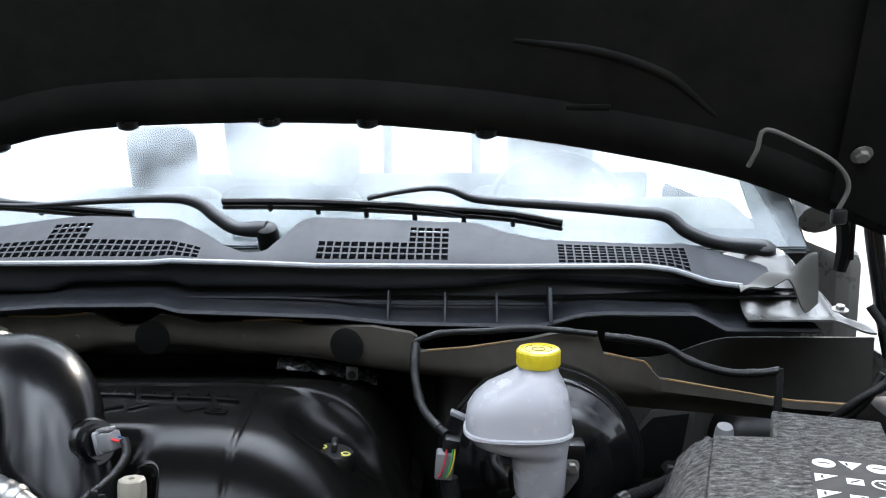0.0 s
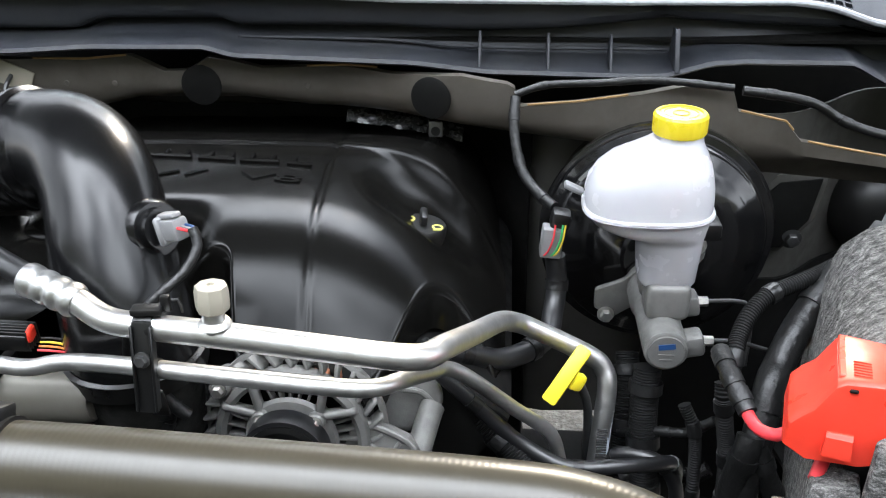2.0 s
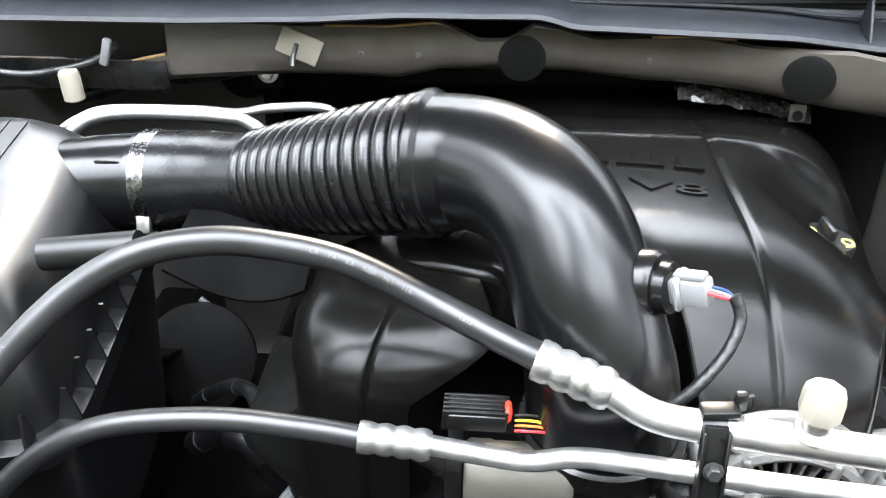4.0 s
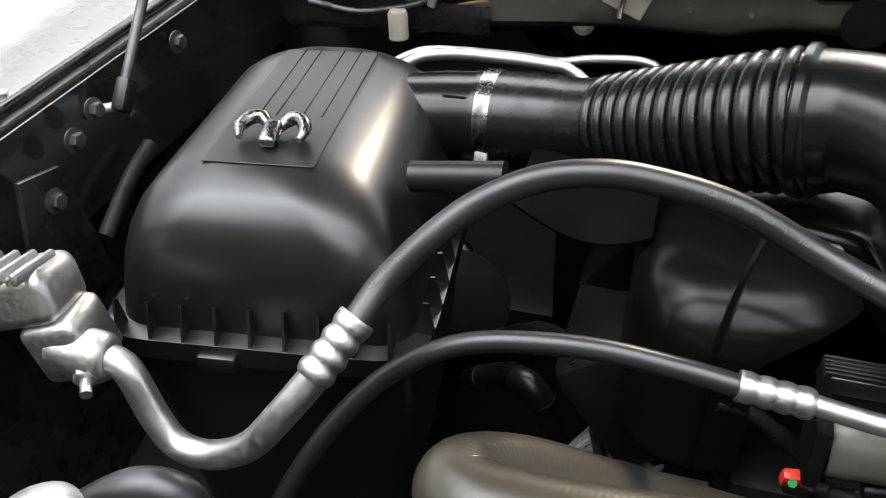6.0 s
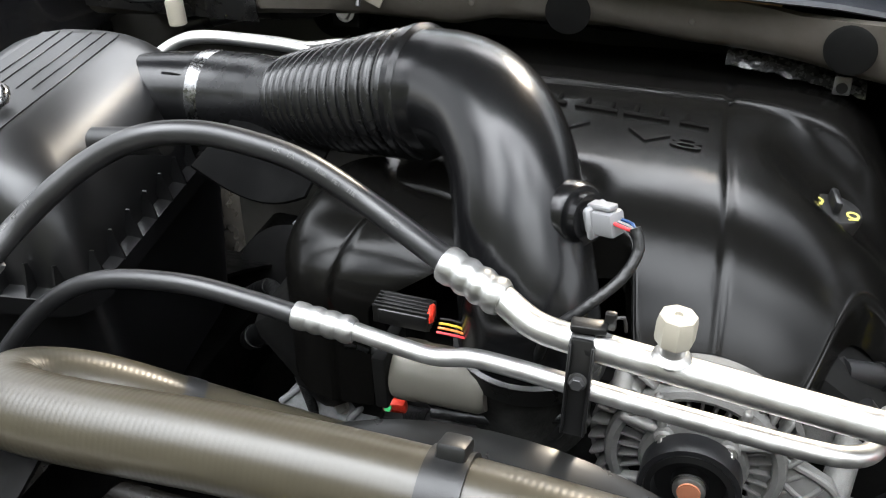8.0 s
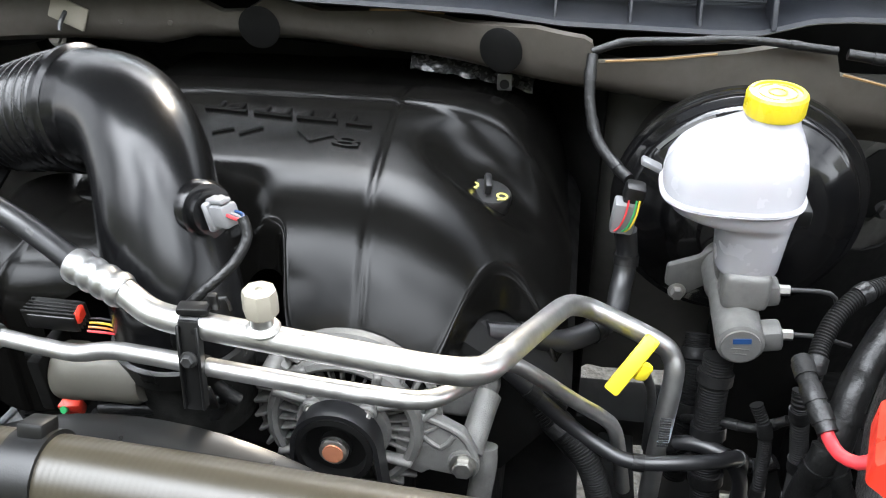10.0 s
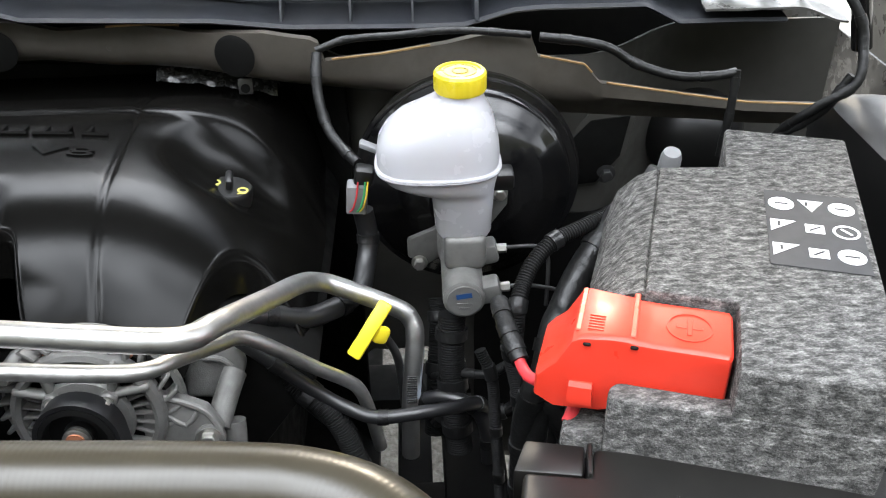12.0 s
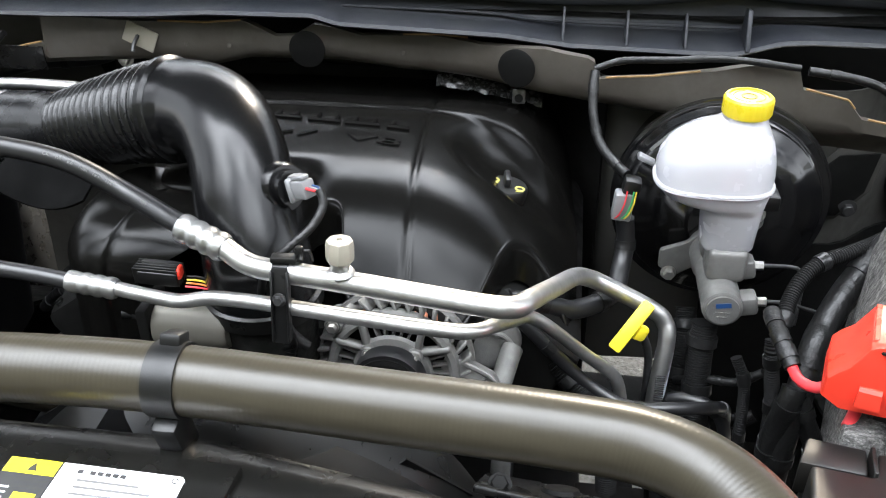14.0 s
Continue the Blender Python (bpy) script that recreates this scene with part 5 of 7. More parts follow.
part("sensor_boss", lathe([(0.0, -0.02), (0.026, -0.02), (0.026, 0.002), (0.023, 0.006), (0.019, 0.006), (0.018, 0.014), (0.0, 0.014)], bm_, 32), M_DUCT, elbow)
con = part("sensor_plug", rbox((0.016, 0.019, 0.028), bm_ @ pose(0, 0, 0.027), 0.003), M_GREYC, elbow, "light grey sensor connector")
part("plug_latch", rbox((0.010, 0.004, 0.022), bm_ @ pose(0, 0.012, 0.028), 0.001, 1), M_GREYC, con)
part("plug_collar", rbox((0.022, 0.025, 0.006), bm_ @ pose(0, 0, 0.020), 0.002, 1), M_GREYC, con)
for k, m in enumerate((M_REDW, M_GREYC, M_BLUE)):
    part("wire", tube([bm_ @ Vector((-0.004 + 0.004 * k, 0.002, 0.040)), bm_ @ Vector((-0.004 + 0.004 * k, 0.0, 0.050)), Vector((-0.296, 0.792, 1.186))], 0.0014, 6), m, con)
solid("sensor_cable", tube([(-0.297, 0.794, 1.188), (-0.292, 0.787, 1.176), (-0.300, 0.772, 1.160), (-0.322, 0.752, 1.143), (-0.345, 0.750, 1.115), (-0.36, 0.76, 1.06)], 0.0042, 10), M_WIRE, "thin black taped sensor cable", "cable")
thr = thing("throttle_body", (-0.40, 0.80, 0.95), "throttle body with a grey electric motor and black plug", "throttle body")
part("neck", lathe([(0.0, -0.10), (0.052, -0.10), (0.055, -0.03), (0.062, -0.028), (0.062, -0.012), (0.056, -0.010), (0.0, -0.010)], pose(-0.370, 0.803, 1.075), 40), M_GRIME, thr)
part("rubber_cuff", lathe([(0.0590, 0.0), (0.0625, 0.002), (0.0625, 0.018), (0.0590, 0.020)], pose(-0.370, 0.803, 1.045), 44, ring=True), M_SHROUD, thr)
part("motor", lathe([(0.0, 0.0), (0.024, 0.0), (0.0255, 0.003), (0.0255, 0.018), (0.0245, 0.020), (0.0245, 0.072), (0.021, 0.078), (0.0, 0.078)], toward((-0.470, 0.765, 1.037), (1, -0.02, 0.03)), 32), M_MOTOR, thr, "grey cylindrical throttle motor")
part("motor_nose", lathe([(0.009, 0.0), (0.009, 0.018), (0.006, 0.030), (0.0, 0.030)], toward((-0.393, 0.764, 1.039), (1, 0, 0.03)), 14), M_GREYC, thr)
part("motor_bracket", rbox((0.012, 0.05, 0.055), pose(-0.478, 0.765, 1.038), 0.003), M_PITCH, thr)
pl = part("plug", rbox((0.042, 0.022, 0.018), pose(-0.463, 0.770, 1.094, 10, 4, 4), 0.003), M_BLACK, thr, "ribbed black connector with red lock")
for k in range(5):
    part("plug_rib", rbox((0.046, 0.0018, 0.0215), pose(-0.464, 0.7615 + 0.0042 * k, 1.094, 10, 4, 4), 0.0006, 1), M_BLACK, pl)
part("plug_lock", rbox((0.005, 0.013, 0.013), pose(-0.441, 0.768, 1.098, 10, 4, 4), 0.002, 1), M_RED, pl, "red plastic lock")
for k, m in enumerate((M_REDW, M_ORANGE, M_YELW, M_BLACK)):
    part("wire", tube([(-0.436, 0.764 + 0.003 * k, 1.084 + 0.002 * k), (-0.420, 0.766 + 0.003 * k, 1.082 + 0.002 * k), (-0.400, 0.772, 1.075)], 0.0011, 6), m, pl)
rc = part("ring_clip", rbox((0.022, 0.010, 0.018), pose(-0.481, 0.772, 0.984, 20, 0, 8), 0.003), M_RED, thr, "red connector clip")
part("clip_insert", lathe([(0.0035, 0), (0.0035, 0.004), (0, 0.004)], toward((-0.484, 0.7665, 0.986), (0, -1, 0.4)), 10), M_GREEN, rc)
for a, bq in (((-0.44, 0.755, 1.005), (-0.33, 0.765, 1.022)), ((-0.34, 0.76, 1.06), (-0.315, 0.765, 1.02))):
    part("cable", tube([a, Vector(a).lerp(Vector(bq), 0.5) + Vector((0, 0, -0.006)), bq], 0.006, 10), M_WIRE, thr)

# ---- air-conditioning lines ----


def ferrule(parent, a, b, r, n=4):
    a, b = Vector(a), Vector(b)
    p = [a.lerp(b, k / 24) for k in range(25)]
    rr = [r * (0.89 + 0.14 * abs(math.sin(math.pi * n * k / 24))) for k in range(25)]
    rr[0], rr[1], rr[-1], rr[-2] = r * 0.97, r * 1.03, r * 0.86, r * 0.95
    return part("ferrule", sweep(bmesh.new(), p, rr, 22), M_FER, parent, "crimped aluminium ferrule", sharp=50)


suc = thing("suction_line", (-0.4, 0.75, 0.85), "bright aluminium air-conditioning suction pipe with rubber hose", "pipe", "air-conditioning lines")
part("pipe", tube([(-0.378, 0.742, 1.148), (-0.35, 0.730, 1.139), (-0.314, 0.722, 1.139), (-0.258, 0.714, 1.139), (-0.18, 0.710, 1.133), (-0.128, 0.711, 1.127), (-0.103, 0.722, 1.120), (-0.090, 0.750, 1.110), (-0.068, 0.84, 1.066), (-0.046, 0.922, 1.027), (-0.030, 0.948, 1.010), (-0.010, 0.955, 0.998), (0.050, 0.958, 0.965), (0.066, 0.955, 0.950), (0.070, 0.945, 0.930), (0.063, 0.925, 0.860), (0.060, 0.915, 0.78)], 0.0105, 22, 0.005), M_ALU, suc)
ferrule(suc, (-0.424, 0.757, 1.158), (-0.376, 0.741, 1.147), 0.0140)


def hose_print(parent, axis, frac, words, size, r):
    """Pale print along a hose, word after word."""
    path, _ = smooth_path(axis, 0.002)
    k = int(frac * (len(path) - 1))
    for w in words:
        t = (path[min(k + 4, len(path) - 1)] - path[k - 4]).normalized()
        n = Vector((-0.1, -0.72, 0.69))
        n = (n - t * n.dot(t)).normalized()
        up = n.cross(t)
        m = Matrix(((t.x, up.x, n.x, 0), (t.y, up.y, n.y, 0), (t.z, up.z, n.z, 0), (0, 0, 0, 1)))
        part("printed_text", lettering(w, size, Matrix.Translation(path[k] + n * (r + 0.0001)) @ m, 0.0003), M_PRINTW, parent, "pale grey printed lettering")
        k += int((len(w) * 0.62 + 1.2) * size / 0.002)


HOSE_A = [(-0.801, 0.701, 1.122), (-0.788, 0.730, 1.140), (-0.761, 0.755, 1.166), (-0.732, 0.775, 1.187), (-0.694, 0.788, 1.205), (-0.656, 0.797, 1.211), (-0.618, 0.805, 1.207), (-0.559, 0.808, 1.193), (-0.498, 0.800, 1.167), (-0.443, 0.772, 1.158), (-0.418, 0.756, 1.158)]
part("hose", tube(HOSE_A, 0.0102, 22), M_HOSE, suc, "thick black rubber hose")
hose_print(suc, HOSE_A, 0.62, ("CR", "PA", "6.6", "NBR", "PET", "11R"), 0.0052, 0.0102)
hose_print(suc, HOSE_A, 0.87, ("1695",), 0.0052, 0.0102)
hose_print(suc, HOSE_A, 0.07, ("NBR", "PET", "11R"), 0.0052, 0.0102)
ferrule(suc, (-0.799, 0.705, 1.125), (-0.822, 0.668, 1.094), 0.0140)
part("return_pipe", tube([(-0.818, 0.672, 1.098), (-0.842, 0.655, 1.067), (-0.872, 0.650, 1.030), (-0.907, 0.650, 1.010), (-0.937, 0.652, 1.010), (-0.955, 0.656, 1.032), (-0.970, 0.660, 1.070), (-0.984, 0.661, 1.079), (-1.01, 0.661, 1.080)], 0.0116, 20, 0.005), M_ALU, suc)
port = part("service_port", tube([(-0.2585, 0.713, 1.142), (-0.2585, 0.714, 1.162)], 0.0085, 18), M_ALU, suc)
part("port_collar", lathe([(0.011, 0), (0.013, 0.001), (0.011, 0.004), (0.008, 0.005)], pose(-0.2585, 0.7135, 1.148), 20, ring=True), M_ALU, port)
hexm = pose(-0.2585, 0.7145, 1.160, -3, 2, 10)
part("port_cap", lathe([(0.0095, 0.0), (0.012, 0.001), (0.0128, 0.004), (0.0128, 0.016), (0.0118, 0.021), (0.0095, 0.022), (0.003, 0.022), (0.0025, 0.020), (0, 0.020)], hexm, 8), M_CAPW, port, "beige hexagonal dust cap", sharp=25)
lab = part("barcode_label", sweep(bmesh.new(), [Vector((0.0695, 0.943, 0.918)), Vector((0.0665, 0.934, 0.892)), Vector((0.0635, 0.9255, 0.862))], 0.0108, 20, caps=False), mat("pale_blue_label", (0.45, 0.50, 0.55), 0.4, var=0.1), suc, "pale blue barcode label")
for k in range(12):
    part("bar", rbox((0.011, 0.0012, 0.0012 + 0.0006 * (k % 3)), pose(0.0655 - 0.0001 * k, 0.9185 - 0.0009 * k, 0.897 - 0.0026 * k, 0, 0, 0), 0, 1), M_INK, lab)

liq = thing("liquid_line", (-0.4, 0.75, 0.85), "slim aluminium air-conditioning liquid pipe with rubber hose", "pipe", "air-conditioning lines")
part("pipe", tube([(-0.495, 0.735, 1.096), (-0.455, 0.733, 1.091), (-0.425, 0.731, 1.090), (-0.395, 0.730, 1.097), (-0.36, 0.722, 1.103), (-0.315, 0.714, 1.106), (-0.24, 0.708, 1.104), (-0.165, 0.706, 1.100), (-0.138, 0.712, 1.097), (-0.122, 0.735, 1.088), (-0.104, 0.80, 1.050), (-0.094, 0.824, 1.037), (-0.075, 0.836, 1.020), (-0.03, 0.858, 0.968), (-0.002, 0.872, 0.937), (0.010, 0.876, 0.920), (0.018, 0.878, 0.890), (0.028, 0.88, 0.83)], 0.0072, 18, 0.005), M_ALU, liq)
ferrule(liq, (-0.541, 0.734, 1.101), (-0.492, 0.735, 1.095), 0.0110)
part("hose", tube([(-0.537, 0.734, 1.100), (-0.578, 0.735, 1.105), (-0.637, 0.736, 1.108), (-0.704, 0.735, 1.100), (-0.749, 0.730, 1.085), (-0.792, 0.720, 1.054), (-0.834, 0.700, 1.004), (-0.868, 0.670, 0.945), (-0.890, 0.64, 0.88), (-0.905, 0.61, 0.80)], 0.0083, 18), M_HOSE, liq, "slim black rubber hose")
clampb = thing("pipe_clamp", (-0.315, 0.715, 1.06), "black bolted pipe clamp joining the two lines", "clamp")
part("upper_loop", sweep(bmesh.new(), [Vector((-0.3225, 0.7235, 1.1392)), Vector((-0.3075, 0.7215, 1.1392))], 0.0118, 20), M_BLACK, clampb)
part("lower_loop", sweep(bmesh.new(), [Vector((-0.3225, 0.7152, 1.1058)), Vector((-0.3075, 0.7133, 1.1055))], 0.0088, 20), M_BLACK, clampb)
part("plate", rbox((0.015, 0.004, 0.075), pose(-0.315, 0.7065, 1.112, -12, 0, 0), 0.0015), M_BLACK, clampb)
part("bolt", hex_bolt((-0.315, 0.7035, 1.121), (0, -1, 0.2), 0.005, 0.003, 0.0065), M_DARKSTEEL, clampb)
part("top_tab", rbox((0.024, 0.012, 0.006), pose(-0.313, 0.722, 1.154, 0, 0, 5), 0.002), M_BLACK, clampb)
part("top_hook", rbox((0.008, 0.006, 0.014), pose(-0.300, 0.728, 1.157, 0, 0, 5), 0.002), M_BLACK, clampb)
part("tail", rbox((0.014, 0.004, 0.03), pose(-0.315, 0.715, 1.072, 15, 0, 0), 0.0015), M_BLACK, clampb)
for dx in (-0.0075, 0.0075):
    part("folded_lip", rbox((0.0022, 0.009, 0.070), pose(-0.315 + dx, 0.7055, 1.112, -12, 0, 0), 0.0008, 1), M_BLACK, clampb)
part("bolt", hex_bolt((-0.315, 0.7085, 1.090), (0, -1, 0.2), 0.0035, 0.002, 0.005), M_DARKSTEEL, clampb)
part("side_clip", tube([(-0.302, 0.728, 1.157), (-0.292, 0.732, 1.158), (-0.290, 0.733, 1.146)], 0.0014, 6), M_BLACK, clampb)

blk = thing("pipe_block", (-1.03, 0.66, 0.95), "bright cast aluminium pipe block with a zinc nut", "fitting")
part("block", rbox((0.05, 0.05, 0.055), pose(-1.025, 0.672, 1.082, 0, -15, 10), 0.010, 3), M_FER, blk)
part("seat", lathe([(0.0, -0.03), (0.020, -0.03), (0.020, 0.008), (0.016, 0.014), (0.011, 0.016), (0, 0.016)], toward((-0.998, 0.660, 1.080), (1, -0.05, 0.0)), 24), M_FER, blk)
part("bracket", rbox((0.085, 0.055, 0.045), pose(-1.062, 0.672, 1.118, -12, -14, 10), 0.012, 3), M_FER, blk)
for k in range(4):
    part("casting_rib", rbox((0.006, 0.050, 0.010), pose(-1.085 + 0.017 * k, 0.668, 1.139 + 0.0035 * k, -12, -14, 10), 0.003, 2), M_FER, blk)
part("nut", hex_bolt((-0.998, 0.648, 1.076), (0.5, -0.75, -0.1), 0.009, 0.008, 0.012), M_STEEL, blk)
part("stud", tube([(-0.995, 0.644, 1.075), (-0.984, 0.628, 1.073)], 0.0045, 12), M_STEEL, blk)

# ---- radiator hose, fan shroud and top of the radiator ----
rad = thing("radiator_hose", (-0.3, 0.58, 1.05), "thick olive grey radiator hose with a braided weave", "hose")
RH = [(-0.44, 0.720, 0.960), (-0.53, 0.690, 1.002), (-0.605, 0.662, 1.042), (-0.664, 0.637, 1.076), (-0.693, 0.608, 1.098), (-0.680, 0.585, 1.107), (-0.625, 0.581, 1.111), (-0.50, 0.586, 1.117), (-0.366, 0.586, 1.120), (-0.20, 0.578, 1.120), (-0.05, 0.569, 1.120), (0.010, 0.560, 1.119), (0.052, 0.538, 1.117), (0.082, 0.500, 1.113), (0.097, 0.450, 1.106), (0.100, 0.40, 1.098), (0.100, 0.33, 1.085)]
part("hose", braided_hose(RH, 0.0285), M_RAD, rad, sharp=180)
part("dark_band", sweep(bmesh.new(), [Vector((-0.601, 0.6635, 1.0400)), Vector((-0.607, 0.6612, 1.0435)), Vector((-0.613, 0.6588, 1.0468))], 0.0291, 30, caps=False), M_HOSE, rad)
hc = thing("hose_bracket", (-0.366, 0.586, 1.0), "black plastic hose clip with a foot on the shroud", "bracket")
part("loop", sweep(bmesh.new(), [Vector((-0.380, 0.5855, 1.120)), Vector((-0.3798, 0.5855, 1.120)), Vector((-0.3542, 0.5857, 1.120)), Vector((-0.354, 0.5857, 1.120))], [0.0286, 0.0312, 0.0312, 0.0286], 36), M_BLACK, hc)
part("lock", rbox((0.018, 0.020, 0.012), pose(-0.366, 0.600, 1.150, -25), 0.003), M_BLACK, hc)
part("foot", rbox((0.022, 0.03, 0.05), pose(-0.366, 0.572, 1.075, 15), 0.005), M_BLACK, hc)
ec = thing("spring_clamp", (0.10, 0.40, 1.07), "pale plastic coated spring clamp at the hose end", "clamp")
part("band", sweep(bmesh.new(), [Vector((0.100, 0.412, 1.100)), Vector((0.100, 0.400, 1.098))], 0.0305, 30), M_CAPW, ec)
part("tab", rbox((0.022, 0.014, 0.016), pose(0.068, 0.407, 1.118, 0, 20), 0.004), M_LABELW, ec)
part("tab", rbox((0.010, 0.016, 0.010), pose(0.118, 0.408, 1.126, 0, -20), 0.003), M_LABELW, ec)
part("printed_text", lettering("RAD 5.7L", 0.0066, Matrix.Translation((0.0925, 0.4285, 1.1318)) @ pose(0, 0, 0, 8.5, -8, 0) @ pose(0, 0, 0, 0, 0, 84), 0.0004), M_PRINTY, rad, "yellow printed lettering")
for k in range(9):
    part("printed_bar", rbox((0.0050, 0.0024, 0.0006), Matrix.Translation((0.1055 + 0.0003 * k, 0.414 + 0.0037 * k, 1.1297 + 0.0005 * k)) @ pose(0, 0, 0, 8.5, 14, -6), 0, 1), M_PRINTY, rad, "yellow printed part number")
part("paint_stripe", rbox((0.0030, 0.036, 0.0006), Matrix.Translation((0.0995, 0.425, 1.1322)) @ pose(0, 0, 0, 8.5, 4, -6), 0, 1), M_PRINTT, rad, "teal paint stripe")

shr = thing("fan_shroud", (XC, 0.6, 0.5), "black glossy plastic fan shroud", "fan shroud")
FC = (-0.372, 0.785)
rings = []
for rr, y in ((0.268, 0.705), (0.274, 0.700), (0.276, 0.690), (0.274, 0.665), (0.268, 0.640), (0.258, 0.60), (0.252, 0.52)):
    rings.append([(FC[0] + rr * math.cos(2 * math.pi * k / 72), y, FC[1] + rr * math.sin(2 * math.pi * k / 72)) for k in range(72)])
inner = [[(FC[0] + (Vector((p[0] - FC[0], p[2] - FC[1])).length - 0.004) / Vector((p[0] - FC[0], p[2] - FC[1])).length * (p[0] - FC[0]), p[1], FC[1] + (Vector((p[0] - FC[0], p[2] - FC[1])).length - 0.004) / Vector((p[0] - FC[0], p[2] - FC[1])).length * (p[2] - FC[1])) for p in r] for r in rings]
part("ring", loft(rings + inner[::-1], caps=False), M_SHROUD, shr)
part("shroud_plate", sheet(lambda u, v: (-0.92 + 0.98 * u, 0.50 + 0.05 * math.sin(math.pi * u), 0.45 + 0.56 * v), 20, 10, 0.006), M_SHROUD, shr)
part("sloped_shoulder", sheet(lambda u, v: (-0.46 + 0.36 * u, 0.640 - 0.075 * v - 0.03 * u * u, 1.036 - 0.004 * v - 0.10 * u ** 3), 40, 10, 0.004), M_DUCT, shr)
part("motor_bracket", prism([(-0.05, -0.03), (0.07, -0.035), (0.08, 0.02), (0.0, 0.04), (-0.05, 0.03)], -0.004, 0.004, pose(-0.075, 0.645, 0.970, -35, 0, -8), 0.002), M_BLACKPAINT, shr, "black steel bracket")
for p in ((-0.105, 0.640, 0.982), (-0.083, 0.620, 0.968)):
    part("bolt", hex_bolt(p, (0, -0.5, 0.85), 0.008, 0.007, 0.011), M_PITCH, shr)
part("bracket_disc", lathe([(0.018, 0.0), (0.016, 0.004), (0, 0.004)], pose(-0.050, 0.648, 0.972, -35), 24), M_PITCH, shr)
part("fan_clutch", lathe([(0.0, -0.03), (0.07, -0.03), (0.075, 0.0), (0.05, 0.015), (0, 0.02)], toward((FC[0], 0.66, FC[1]), (0, -1, 0)), 30), M_CAST, shr)
for k in range(9):
    a = 40 * k
    part("fan_blade", sheet(lambda u, v: toward((FC[0], 0.66, FC[1]), (0, -1, 0)) @ pose(0, 0, 0, 0, 0, a) @ Vector((0.07 + 0.205 * u, (-0.035 + 0.07 * v) * (0.8 + 0.5 * u), 0.03 * v - 0.015)), 6, 4, 0.003), M_BLACK, shr)
tank = thing("radiator_top_cover", (XC, 0.5, 1.0), "black glossy plastic cover along the radiator top", "cover")
rows = []
for k in range(60):
    x = -0.60 + 0.66 * k / 59
    w = 1 - ease(x, 0.02, 0.062) * 0.75
    tt = min(1, max(0, (x + 0.34) / 0.40))
    yc, zc, hy = 0.538 - 0.040 * tt, 1.040 - 0.006 * tt, 0.050 - 0.026 * tt
    ring_ = []
    for j in range(24):
        a = 2 * math.pi * j / 24
        ring_.append((x, yc + hy * (0.5 + 0.5 * w) * math.copysign(abs(math.cos(a)) ** 0.7, math.cos(a)), zc + 0.030 * w * math.copysign(abs(math.sin(a)) ** 0.7, math.sin(a)) - 0.010 * (1 - w)))
    rows.append(ring_)
part("rolled_edge", loft(rows), M_SHINY, tank, sharp=70)
part("front_trim", sheet(lambda u, v: (-0.60 + 1.15 * u, 0.486 - 0.26 * v - 0.012 * math.sin(3 * u), 1.052 - 0.012 * v), 30, 6, 0.02), M_SHROUD, tank, "black textured radiator trim")
part("trim_bead", tube([(-0.60, 0.487, 1.056), (-0.3, 0.486, 1.056), (0.05, 0.477, 1.052), (0.5, 0.46, 1.045)], 0.003, 8, 0.05), M_BLACK, tank)
lb = part("label_box", prism([(-0.095, -0.034), (0.094, -0.034), (0.098, 0.034), (-0.095, 0.034)], 0, 0.014, pose(-0.398, 0.512, 1.062, 2, 0, -1), 0.002), M_SHINY, tank)
LT = pose(-0.398, 0.500, 1.0766, 2, 0, -1)
ls = part("information_label", prism([(-0.039, -0.024), (0.058, -0.024), (0.061, -0.020), (0.061, 0.022), (0.058, 0.025), (-0.039, 0.025)], 0, 0.0006, LT, 0), M_LABELW, lb, "white information label with grey print")
for j in range(5):
    part("print_bar", rbox((0.050 + 0.012 * (j % 2), 0.0020, 0.0003), LT @ pose(0.004 + 0.006 * (j % 2), -0.016 + 0.0065 * j, 0.0008), 0, 1), M_PRINTW, ls)
for j in range(6):
    part("print_bar", rbox((0.0045, 0.0035, 0.0003), LT @ pose(-0.022 + 0.0062 * j + (0.004 if j else 0), 0.018, 0.0008), 0, 1), M_INK, ls)
part("print_ring", lathe([(0.0028, 0), (0.0028, 0.0003), (0.0018, 0.0003), (0.0018, 0)], LT @ pose(0.054, 0.020, 0.0007), 14, ring=True), M_INK, ls)
lw = part("warning_label", prism([(-0.084, -0.024), (-0.040, -0.024), (-0.040, 0.025), (-0.084, 0.025)], 0, 0.0006, LT, 0), M_INK, lb, "black and yellow warning label")
part("yellow_strip", prism([(-0.083, 0.010), (-0.0405, 0.010), (-0.0405, 0.0245), (-0.083, 0.0245)], 0, 0.0005, LT @ pose(0, 0, 0.0007), 0), M_LABELY, lw)
part("warning_triangle", prism([(-0.064, 0.013), (-0.056, 0.013), (-0.060, 0.021)], 0, 0.0004, LT @ pose(0, 0, 0.0013), 0), M_INK, lw)
part("yellow_patch", prism([(-0.062, -0.022), (-0.044, -0.022), (-0.044, -0.008), (-0.062, -0.008)], 0, 0.0005, LT @ pose(0, 0, 0.0007), 0), M_LABELY, lw)
for j in range(3):
    part("print_bar", rbox((0.010, 0.0016, 0.0003), LT @ pose(-0.074, -0.004 - 0.005 * j, 0.0008), 0, 1), M_LABELW, lw)

